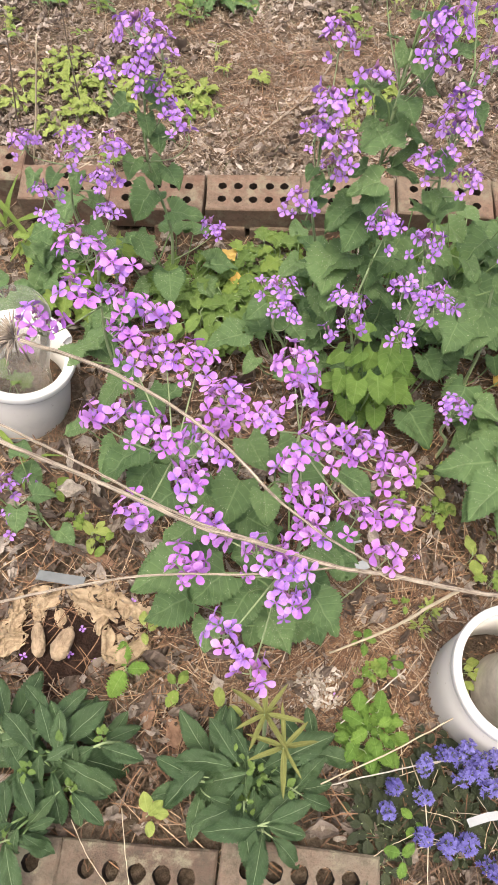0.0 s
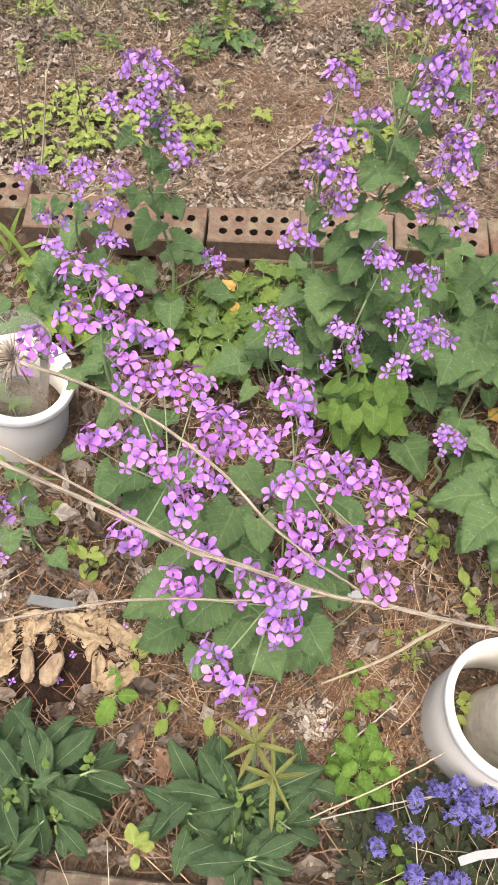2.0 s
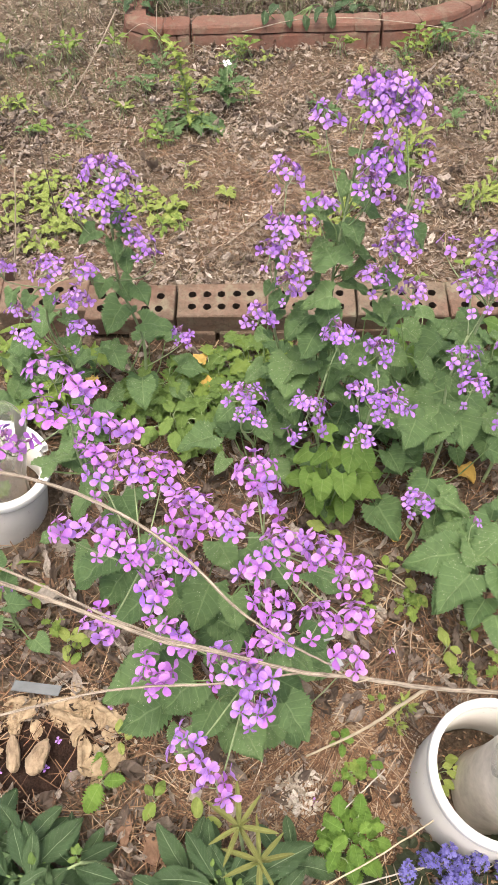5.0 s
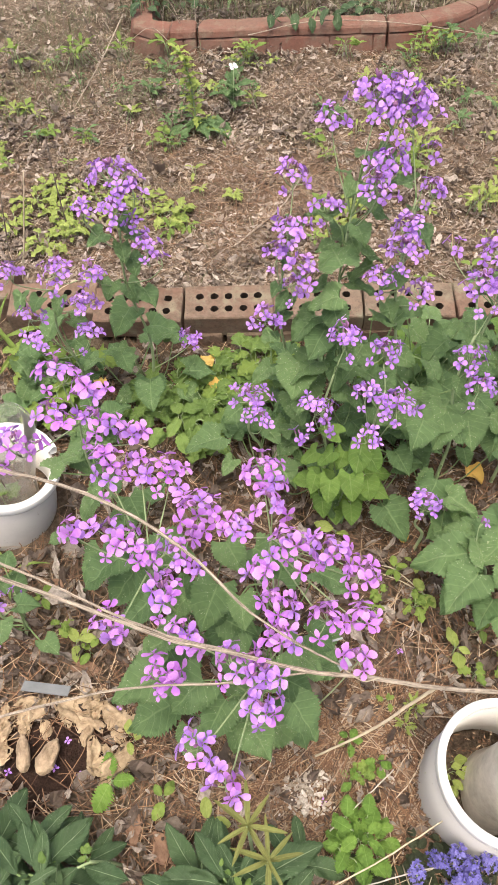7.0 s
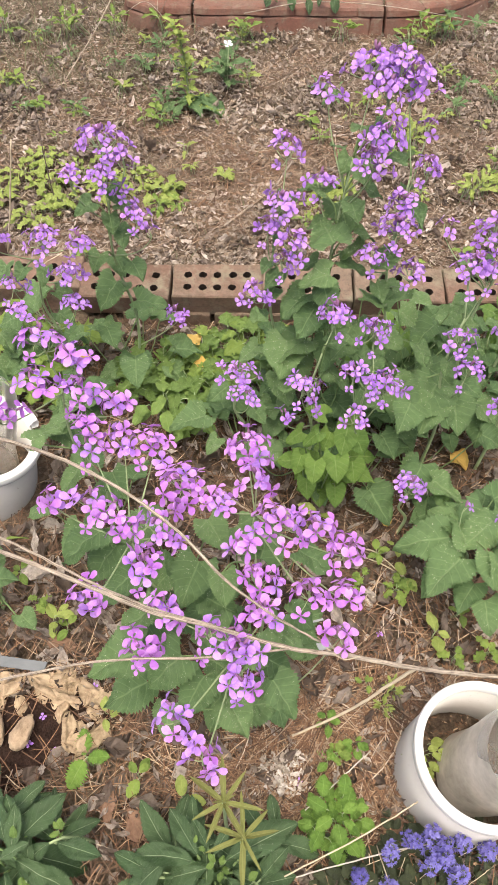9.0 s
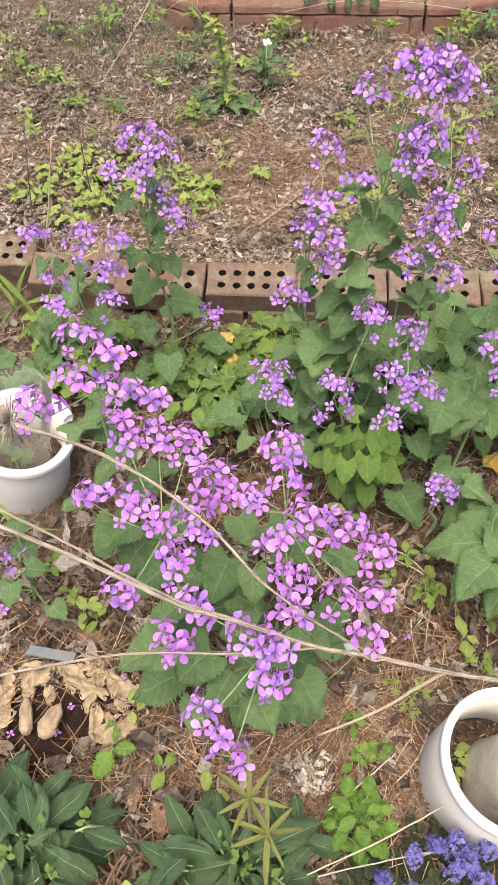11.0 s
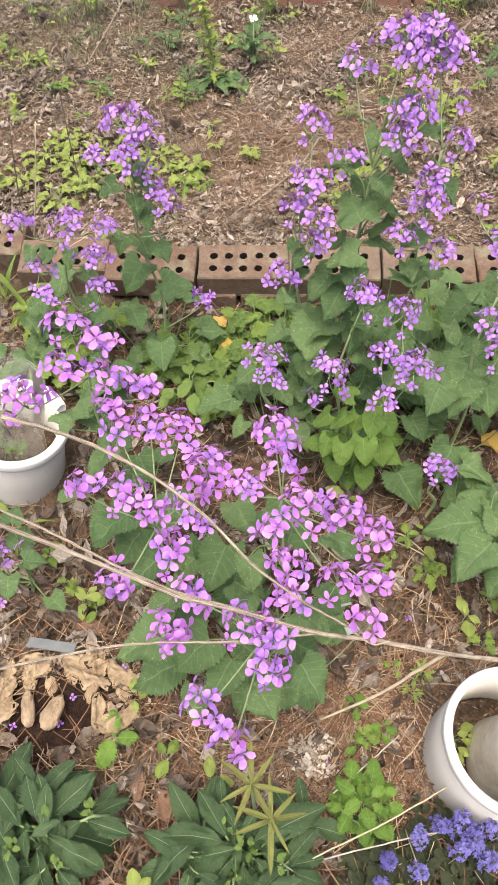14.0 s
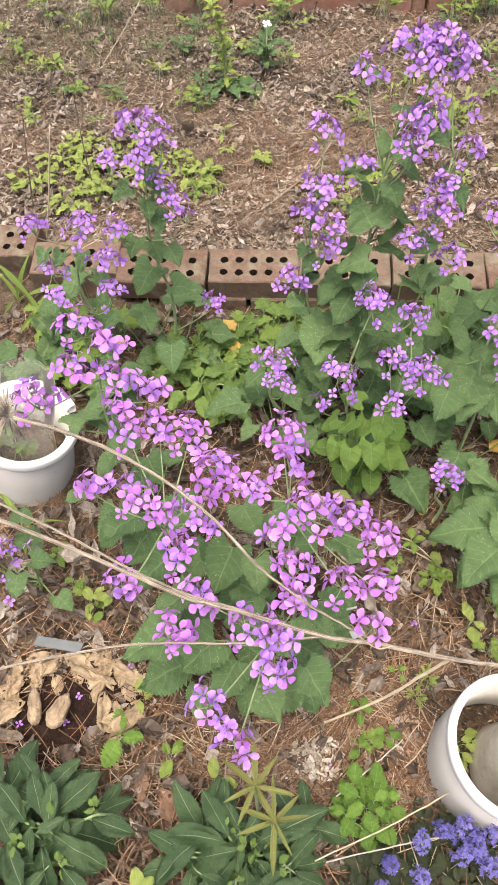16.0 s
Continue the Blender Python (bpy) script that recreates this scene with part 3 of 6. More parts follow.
def honesty(base, top, heads, leaves, label, seed, meshes=FLOWERS, fill=6, leaf_meshes=HONESTY, leaf_size=1.0):
    rnd = random.Random(seed)
    plant = thing("honesty_plant", (base[0], base[1], 0), label, "flowering plant", "honesty plants in the bed")
    b, t = Vector((*base, -0.01)), Vector(top)
    line = smooth_line([b, b.lerp(t, 0.35) + Vector((0.012, 0.008, 0)), b.lerp(t, 0.7) - Vector((0.01, 0, 0)), t], 6)
    v, f = tube(line, [0.0036 - 0.0022 * k / len(line) for k in range(len(line))], 7)
    put_in("main_stem", mesh_of("main_stem", v, f, STEM), plant)

    def node(h):
        k = min(range(len(line)), key=lambda i: abs(line[i].z - h))
        return line[k]

    for row in heads:
        far = Vector((row[0] - base[0], row[1] - base[1], 0))
        root = node(row[2] * (0.80 if row[2] > 0.34 else 0.55)) if far.length < 0.13 else Vector((base[0], base[1], 0)) + far * 0.42 + Vector((0, 0, row[2] * 0.3))
        raceme(plant, rnd, row, root, meshes)
        if row[2] > 0.34 and meshes is FLOWERS_VIOLET:
            a = math.degrees(math.atan2(row[1] - root.y, row[0] - root.x)) + rnd.uniform(-70, 70)
            z = row[2] - row[3] - rnd.uniform(0.03, 0.08)
            p = root.lerp(Vector(row[:3]), 0.45)
            leaf_on(plant, leaf_meshes, rnd, (p.x, p.y, max(z, root.z), a, rnd.uniform(-25, 5), rnd.uniform(0.022, 0.042)), root, name="stem_leaf")
        if far.length >= 0.13:
            v, f = tube(smooth_line([node(0.01), Vector((base[0], base[1], row[2] * 0.12)) + far * 0.2, root], 4), 0.0012, 5)
            put_in("side_stem", mesh_of("side_stem", v, f, STEM), plant)
    for row in leaves:
        leaf_on(plant, leaf_meshes, rnd, (*row[:4], row[4] * 0.45, min(row[5], 0.095) * leaf_size * rnd.uniform(0.75, 1.08)), node(max(0.02, row[2] - 0.04)))
    for k in range(fill):
        a, d = k * 137.5 + rnd.uniform(-30, 30), rnd.uniform(0.02, 0.10)
        z = rnd.uniform(0.04, 0.17)
        p = (base[0] + d * math.cos(radians(a)), base[1] + d * math.sin(radians(a)), z)
        leaf_on(plant, leaf_meshes, rnd, (*p, a, rnd.uniform(-22, 4), rnd.uniform(0.035, 0.075) * min(1.0, leaf_size + 0.15)), node(0.02))
    return plant


def honesty_group(bases, heads, leaves, meshes, leaf_size=1.0, more=0):
    """Several plants; each head and leaf grows from the nearest base."""
    def nearest(row):
        return min(range(len(bases)), key=lambda k: math.hypot(row[0] - bases[k][0], row[1] - bases[k][1]))

    for k, (x, y, label, seed, fill) in enumerate(bases):
        mine = [r for r in heads if nearest(r) == k]
        green = [r for r in leaves if nearest(r) == k]
        high = max(mine, key=lambda r: r[2]) if mine else (x, y, 0.15)
        top = (x + 0.5 * (high[0] - x), y + 0.5 * (high[1] - y), high[2] * 0.82)
        honesty((x, y), top, mine, green, label, seed, meshes, fill + more, HONESTY, leaf_size)

# Flower heads: x, y, z, radius, flowers. Leaves: x, y, z, heading, dip, length.
FRONT = [
    (0.082, 0.512, 0.42, 0.030, 12), (0.092, 0.463, 0.42, 0.020, 6), (0.119, 0.406, 0.42, 0.028, 13),
    (0.160, 0.398, 0.42, 0.025, 10), (0.195, 0.377, 0.41, 0.020, 7), (0.047, 0.433, 0.42, 0.020, 6),
    (0.003, 0.457, 0.42, 0.029, 13), (-0.021, 0.401, 0.42, 0.032, 12), (-0.059, 0.394, 0.42, 0.016, 5),
    (-0.032, 0.357, 0.41, 0.022, 7), (-0.096, 0.422, 0.43, 0.027, 10), (-0.145, 0.429, 0.42, 0.013, 4),
]
FRONT2 = [
    (-0.109, 0.505, 0.43, 0.022, 7), (-0.074, 0.519, 0.42, 0.018, 5), (-0.038, 0.510, 0.42, 0.026, 9),
    (0.079, 0.376, 0.41, 0.016, 4), (0.094, 0.338, 0.41, 0.021, 8), (0.100, 0.307, 0.40, 0.017, 5),
    (0.150, 0.328, 0.40, 0.020, 7), (0.190, 0.325, 0.40, 0.016, 6), (0.183, 0.288, 0.38, 0.016, 4),
    (-0.088, 0.311, 0.42, 0.020, 6), (-0.008, 0.311, 0.40, 0.017, 5), (-0.034, 0.275, 0.37, 0.023, 8),
    (0.044, 0.283, 0.39, 0.022, 8), (0.078, 0.270, 0.39, 0.017, 6), (0.077, 0.235, 0.38, 0.019, 9),
    (0.012, 0.193, 0.40, 0.020, 6), (0.040, 0.161, 0.39, 0.020, 6),
]
LEFT = [
    (-0.167, 0.602, 0.51, 0.028, 9), (-0.125, 0.569, 0.51, 0.023, 8), (-0.164, 0.543, 0.50, 0.021, 6),
    (-0.118, 0.545, 0.48, 0.024, 9), (-0.202, 0.499, 0.50, 0.026, 9), (-0.079, 0.550, 0.45, 0.018, 5),
    (-0.110, 0.516, 0.45, 0.013, 4),
]
BACKL = [
    (-0.136, 0.963, 0.55, 0.037, 14), (-0.104, 0.942, 0.53, 0.017, 4), (-0.194, 0.961, 0.48, 0.016, 4),
    (-0.138, 0.938, 0.50, 0.022, 7), (-0.112, 0.950, 0.46, 0.016, 4), (-0.095, 0.926, 0.44, 0.018, 5),
    (-0.078, 0.938, 0.40, 0.011, 2), (-0.239, 0.901, 0.42, 0.031, 9), (-0.187, 0.916, 0.40, 0.018, 5),
    (-0.315, 0.897, 0.42, 0.022, 6), (-0.211, 0.895, 0.36, 0.026, 8), (-0.213, 0.884, 0.30, 0.021, 5),
    (-0.309, 0.896, 0.33, 0.024, 6), (-0.296, 0.859, 0.30, 0.019, 4), (-0.060, 1.015, 0.15, 0.020, 7),
]
TALL = [
    (0.240, 0.930, 0.68, 0.036, 12), (0.270, 0.914, 0.68, 0.036, 12), (0.292, 0.916, 0.66, 0.032, 10),
    (0.256, 0.890, 0.66, 0.023, 7), (0.189, 0.968, 0.62, 0.020, 4), (0.253, 0.854, 0.62, 0.025, 8),
    (0.239, 0.835, 0.60, 0.023, 8), (0.319, 0.903, 0.60, 0.013, 3), (0.327, 0.879, 0.56, 0.016, 5),
    (0.134, 0.935, 0.56, 0.027, 7), (0.183, 0.910, 0.52, 0.024, 5),
]
TALL2 = [
    (0.129, 0.886, 0.50, 0.028, 9), (0.109, 0.879, 0.46, 0.020, 5), (0.145, 0.846, 0.46, 0.026, 7),
    (0.134, 0.849, 0.42, 0.022, 5), (0.091, 0.852, 0.36, 0.023, 8), (0.295, 0.853, 0.52, 0.021, 7),
    (0.290, 0.829, 0.50, 0.029, 9), (0.259, 0.817, 0.46, 0.021, 6), (0.325, 0.830, 0.42, 0.022, 6),
    (0.210, 0.766, 0.40, 0.027, 9), (0.269, 0.747, 0.38, 0.025, 8), (0.065, 0.766, 0.26, 0.034, 9),
    (0.083, 0.728, 0.24, 0.016, 4), (0.166, 0.707, 0.30, 0.027, 7), (0.183, 0.683, 0.28, 0.015, 3),
    (0.140, 0.677, 0.26, 0.015, 3), (0.283, 0.682, 0.34, 0.031, 12), (0.239, 0.699, 0.34, 0.018, 5),
    (0.242, 0.645, 0.30, 0.018, 4), (0.336, 0.591, 0.20, 0.024, 8),
]
RIGHT = [
    (0.426, 0.827, 0.50, 0.031, 10), (0.402, 0.803, 0.46, 0.028, 9), (0.426, 0.791, 0.45, 0.020, 6),
    (0.496, 0.840, 0.52, 0.027, 9), (0.518, 0.829, 0.50, 0.017, 4), (0.522, 0.823, 0.44, 0.024, 8),
    (0.589, 0.970, 0.55, 0.019, 4), (0.544, 0.964, 0.53, 0.015, 3), (0.580, 0.957, 0.50, 0.017, 4),
    (0.485, 0.976, 0.52, 0.013, 2), (0.500, 0.948, 0.48, 0.015, 2), (0.385, 0.907, 0.44, 0.014, 3),
    (0.538, 0.817, 0.36, 0.022, 7),
]
RIGHT2 = [
    (0.510, 0.838, 0.30, 0.019, 4), (0.558, 0.841, 0.26, 0.014, 2), (0.400, 0.748, 0.36, 0.024, 6),
    (0.419, 0.726, 0.32, 0.021, 5), (0.531, 0.684, 0.28, 0.029, 6), (0.483, 0.701, 0.26, 0.018, 4),
    (0.584, 0.590, 0.38, 0.031, 8), (0.605, 0.677, 0.42, 0.028, 6), (0.678, 0.789, 0.36, 0.021, 3),
    (0.594, 0.517, 0.25, 0.021, 5), (0.412, 0.549, 0.20, 0.011, 1), (0.479, 0.528, 0.20, 0.017, 2),
]
SMALL = [
    (-0.350, 0.480, 0.12, 0.020, 4), (-0.313, 0.481, 0.12, 0.014, 2), (-0.339, 0.427, 0.10, 0.016, 3),
]
L_FRONT = [
    (-0.121, 0.481, 0.25, -167, -19, 0.094), (-0.048, 0.310, 0.26, -147, -22, 0.079), (0.006, 0.290, 0.30, -133, -27, 0.067),
    (0.032, 0.272, 0.28, -106, -26, 0.069), (0.059, 0.253, 0.25, -64, -29, 0.061), (0.114, 0.271, 0.27, -72, -31, 0.059),
    (0.109, 0.333, 0.28, -18, -27, 0.067), (0.016, 0.440, 0.24, -120, -28, 0.064), (0.049, 0.405, 0.28, -72, -34, 0.053),
    (-0.037, 0.364, 0.26, -169, -27, 0.067), (0.080, 0.312, 0.26, -52, -41, 0.045), (-0.077, 0.429, 0.22, -157, -30, 0.059),
    (0.058, 0.347, 0.22, -166, -32, 0.057),
]
L_LEFT = [
    (-0.184, 0.639, 0.30, -155, -32, 0.056), (-0.207, 0.643, 0.28, -54, -30, 0.060), (-0.229, 0.599, 0.30, 54, -25, 0.070),
    (-0.154, 0.571, 0.28, -134, -37, 0.050), (-0.130, 0.610, 0.20, -46, -32, 0.057),
]
L_BACKL = [
    (-0.158, 1.004, 0.30, -47, -24, 0.074), (-0.162, 1.003, 0.24, -113, -19, 0.092), (-0.183, 0.944, 0.18, -63, -27, 0.067),
    (-0.130, 0.998, 0.20, -8, -21, 0.085), (-0.315, 1.027, 0.20, -110, -20, 0.086), (-0.364, 0.991, 0.16, -147, -28, 0.065),
    (-0.395, 1.094, 0.20, -114, -29, 0.062), (-0.153, 0.998, 0.38, -31, -60, 0.035), (-0.292, 1.014, 0.15, -42, -30, 0.059),
    (-0.409, 0.984, 0.12, -47, -32, 0.057),
]
L_TALL = [
    (0.201, 0.821, 0.42, -177, -29, 0.062), (0.184, 0.821, 0.35, -103, -23, 0.076), (0.146, 0.820, 0.28, -112, -15, 0.113),
    (0.242, 0.793, 0.32, -130, -28, 0.065), (0.204, 0.844, 0.46, 98, -18, 0.097), (0.222, 0.919, 0.55, -104, -43, 0.044),
    (0.193, 0.904, 0.50, 159, -35, 0.052), (0.249, 0.922, 0.50, -2, -33, 0.055), (0.216, 0.937, 0.46, -72, -26, 0.068),
    (0.194, 0.819, 0.40, -56, -34, 0.054), (0.171, 0.843, 0.36, -161, -28, 0.065), (0.162, 0.818, 0.24, -93, -19, 0.092),
    (0.211, 0.783, 0.25, -37, -25, 0.070), (0.243, 0.775, 0.30, 0, -27, 0.065), (0.261, 0.840, 0.36, -12, -37, 0.050),
]
L_TALL2 = [
    (0.345, 0.771, 0.20, -128, -21, 0.083), (0.393, 0.766, 0.22, -124, -17, 0.103), (0.405, 0.757, 0.20, -63, -28, 0.064),
    (0.315, 0.731, 0.14, -50, -30, 0.060), (0.459, 0.950, 0.25, -31, -29, 0.062), (0.410, 0.925, 0.22, -30, -27, 0.067),
    (0.371, 0.842, 0.25, -63, -28, 0.065), (0.259, 0.890, 0.42, -176, -35, 0.052), (0.100, 0.882, 0.20, -147, -31, 0.058),
    (0.364, 0.975, 0.20, -33, -28, 0.065), (0.453, 0.806, 0.20, -63, -27, 0.065), (0.047, 0.840, 0.14, -152, -26, 0.068),
]
L_RIGHT = [
    (0.460, 0.572, 0.16, -143, -18, 0.070), (0.464, 0.547, 0.17, -133, -18, 0.068), (0.398, 0.527, 0.15, -162, -18, 0.082),
    (0.408, 0.490, 0.15, -128, -18, 0.089), (0.393, 0.643, 0.13, -11, -18, 0.052), (0.445, 0.436, 0.12, -95, -18, 0.058),
    (0.451, 0.488, 0.17, -79, -18, 0.060), (0.477, 0.591, 0.16, 38, -18, 0.061), (0.406, 0.490, 0.12, -142, -18, 0.068),
    (0.425, 0.512, 0.15, 113, -18, 0.061), (0.423, 0.612, 0.11, 140, -18, 0.048), (0.475, 0.519, 0.17, -17, -18, 0.060),
    (0.434, 0.463, 0.12, -123, -18, 0.060), (0.411, 0.624, 0.07, -166, -18, 0.047), (0.438, 0.575, 0.13, 126, -18, 0.042),
]
L_RIGHT2 = [
    (0.401, 0.780, 0.22, -131, -16, 0.106), (0.432, 0.768, 0.20, -104, -19, 0.080), (0.351, 0.739, 0.22, -127, -18, 0.097),
    (0.388, 0.696, 0.10, -127, -23, 0.077), (0.334, 0.895, 0.30, 119, -21, 0.084), (0.406, 0.889, 0.25, -138, -24, 0.075),
    (0.424, 0.891, 0.30, -39, -28, 0.064), (0.255, 0.841, 0.30, -115, -22, 0.081), (0.723, 0.788, 0.20, -154, -32, 0.057),
    (0.670, 0.654, 0.15, -82, -29, 0.061), (0.292, 0.837, 0.24, -70, -22, 0.081), (0.373, 0.830, 0.20, -25, -25, 0.071),
]
HEARTS = [
    (0.196, 0.677, 0.22, -162, -38, 0.048), (0.241, 0.680, 0.23, -111, -27, 0.066), (0.191, 0.642, 0.19, -103, -33, 0.055),
    (0.222, 0.646, 0.20, -72, -29, 0.062), (0.250, 0.676, 0.22, -45, -31, 0.059), (0.171, 0.692, 0.20, -161, -37, 0.049),
    (0.205, 0.696, 0.24, 161, -40, 0.047), (0.256, 0.661, 0.16, -65, -36, 0.052), (0.182, 0.653, 0.12, -78, -34, 0.053),
    (0.241, 0.695, 0.24, -18, -36, 0.051), (0.216, 0.684, 0.21, -106, -39, 0.047), (0.170, 0.660, 0.18, -106, -39, 0.048),
]
ROS_L = [
    (-0.214, 0.109, 0.10, 57, -11, 0.109), (-0.204, 0.096, 0.10, -39, -27, 0.110), (-0.216, 0.082, 0.10, -70, -37, 0.100),
    (-0.235, 0.102, 0.10, -113, -29, 0.081), (-0.228, 0.108, 0.10, 168, -27, 0.087), (-0.217, 0.114, 0.12, 124, -16, 0.071),
    (-0.200, 0.103, 0.09, -14, -29, 0.126), (-0.243, 0.108, 0.10, 138, -13, 0.087), (-0.207, 0.101, 0.12, 104, 8, 0.069),
    (-0.243, 0.076, 0.08, -175, -25, 0.096), (-0.200, 0.116, 0.10, 97, 32, 0.076), (-0.221, 0.094, 0.12, 32, 11, 0.050),
]
ROS_BL = [
    (-0.242, 0.018, 0.12, -109, -28, 0.065), (-0.237, 0.012, 0.11, -39, -35, 0.070), (-0.250, 0.024, 0.12, -151, -30, 0.061),
    (-0.234, 0.018, 0.10, 20, -14, 0.042),
]
ROS_C = [
    (0.038, 0.089, 0.11, 178, -25, 0.141), (0.031, 0.077, 0.10, -134, -31, 0.096), (0.046, 0.071, 0.10, -80, -33, 0.091),
    (0.060, 0.078, 0.10, -29, -35, 0.106), (0.059, 0.096, 0.11, 26, -24, 0.123), (0.067, 0.084, 0.10, -6, -26, 0.092),
    (0.023, 0.102, 0.11, 121, -7, 0.081), (0.016, 0.096, 0.10, 149, -18, 0.098), (0.037, 0.108, 0.12, 109, 12, 0.050),
    (0.053, 0.071, 0.09, -49, -32, 0.096), (0.024, 0.071, 0.08, -108, -36, 0.085), (0.074, 0.096, 0.12, 39, 0, 0.045),
    (0.045, 0.101, 0.13, 50, 13, 0.044),
]
L_FRONT2 = [
    (-0.027, 0.340, 0.20, 178, -24, 0.073), (-0.053, 0.302, 0.15, -149, -28, 0.065), (0.042, 0.324, 0.20, -90, -35, 0.052),
    (0.079, 0.268, 0.16, 0, -29, 0.062), (0.143, 0.377, 0.22, -18, -36, 0.051), (-0.109, 0.483, 0.20, -145, -29, 0.062),
    (-0.062, 0.529, 0.20, -125, -22, 0.079), (0.067, 0.517, 0.20, -29, -32, 0.057), (0.026, 0.403, 0.20, -17, -31, 0.057),
    (0.158, 0.478, 0.20, -12, -23, 0.076), (-0.031, 0.437, 0.20, -139, -33, 0.055), (0.103, 0.323, 0.20, -17, -32, 0.057),
    (-0.024, 0.279, 0.12, -110, -32, 0.056), (0.025, 0.517, 0.22, -75, -26, 0.068),
]
L_TALL3 = [
    (0.174, 0.864, 0.34, -141, -22, 0.079), (0.198, 0.824, 0.34, -136, -25, 0.070), (0.174, 0.820, 0.28, -148, -19, 0.094),
    (0.212, 0.819, 0.28, -93, -22, 0.079), (0.260, 0.850, 0.30, -63, -28, 0.064), (0.307, 0.870, 0.25, -49, -23, 0.076),
    (0.224, 0.875, 0.40, -23, -31, 0.058), (0.189, 0.877, 0.40, -172, -40, 0.046), (0.233, 0.922, 0.45, -177, -36, 0.052),
    (0.240, 0.893, 0.44, 11, -32, 0.057), (0.335, 0.809, 0.20, -55, -21, 0.085), (0.274, 0.785, 0.20, -54, -25, 0.070),
    (0.398, 0.834, 0.20, -22, -21, 0.082), (0.355, 0.765, 0.16, -61, -22, 0.079), (0.433, 0.915, 0.20, -30, -26, 0.068),
    (0.138, 0.814, 0.20, -75, -24, 0.074),
]


# ---- honesty plants ----
BUSHY = "bushy honesty plant covered in bright purple flowers"
honesty_group([(0.10, 0.40, BUSHY, 1, 8), (-0.03, 0.42, BUSHY, 11, 8), (0.05, 0.27, BUSHY, 12, 0)], FRONT + FRONT2, L_FRONT + L_FRONT2, FLOWERS)
honesty_group([(-0.16, 0.61, "honesty plant with purple heads beside a bucket", 2, 8)], LEFT, L_LEFT, FLOWERS)
BY_ROW = "tall honesty plant with violet flowers by brick row"
honesty_group([(-0.15, 1.0, BY_ROW, 3, 9), (-0.30, 0.97, BY_ROW, 13, 6)], BACKL, L_BACKL, FLOWERS_VIOLET, 0.74, 4)
LOW = "low honesty plant with few violet flower heads"
honesty_group([(0.21, 0.88, "tallest honesty plant, violet flowers over broad leaves", 4, 12), (0.32, 0.86, BY_ROW, 14, 6), (0.07, 0.79, LOW, 15, 7), (0.18, 0.73, LOW, 16, 3), (0.28, 0.71, LOW, 17, 4), (0.35, 0.61, LOW, 18, -2), (0.12, 0.88, BY_ROW, 19, 5)], TALL + TALL2, L_TALL + L_TALL2 + L_TALL3, FLOWERS_VIOLET, 0.82, 2)
honesty_group([(0.44, 0.86, "honesty plant with loose violet heads by bricks", 5, 7), (0.54, 0.90, BY_ROW, 20, 5), (0.41, 0.75, LOW, 21, 3), (0.52, 0.75, LOW, 22, -2)], RIGHT + RIGHT2[:6], L_RIGHT2, FLOWERS_VIOLET, 0.82, 2)
honesty_group([(0.45, 0.53, "broad leafy honesty plant with few flowers", 6, 7)], RIGHT2[-2:], L_RIGHT, FLOWERS_VIOLET, 1.08)
honesty_group([(0.62, 0.66, "honesty plant in flower beside a woody shrub", 7, 8), (0.70, 0.80, LOW, 23, 6), (0.61, 0.53, LOW, 24, 6)], RIGHT2[6:10], [], FLOWERS_VIOLET)
honesty_group([(-0.33, 0.46, "small honesty plant with few purple flowers", 8, 7)], SMALL, [], FLOWERS_VIOLET, 0.45)


# ---- other leafy plants ----
def rosette(base, leaves, meshes, name, label, category, seed, stalk=None, thick=0.0018, group=""):
    rnd = random.Random(seed)
    plant = thing(name, (base[0], base[1], 0), label, category, group)
    for row in leaves:
        leaf_on(plant, meshes, rnd, row, (base[0], base[1], 0.0) if stalk is None else stalk, PETIOLE, thick)
    return plant


STALKED = {}


def stalked(me):
    """The same leaf with its short stalk curving down from the base."""
    if me.name not in STALKED:
        verts = [v.co.copy() for v in me.vertices]
        faces = [tuple(p.vertices) for p in me.polygons]
        uvs = np.zeros((len(verts), 2))
        for loop, uv in zip(me.loops, me.uv_layers[0].data):
            uvs[loop.vertex_index] = uv.uv
        tv, tf = tube([(0.03, 0, -0.006), (-0.16, 0, -0.14), (-0.28, 0, -0.6), (-0.34, 0, -1.4)], [0.02, 0.026, 0.03, 0.03], 4)
        n, ids = len(verts), [0] * len(faces) + [1] * len(tf)
        verts += [Vector(v) for v in tv]
        faces += [tuple(k + n for k in f) for f in tf]
        uvs = np.vstack([uvs, np.full((len(tv), 2), 0.5)])
        STALKED[me.name] = mesh_of(me.name + "_stalked", verts, faces, [me.materials[0], STEM], uvs, ids)
    return STALKED[me.name]


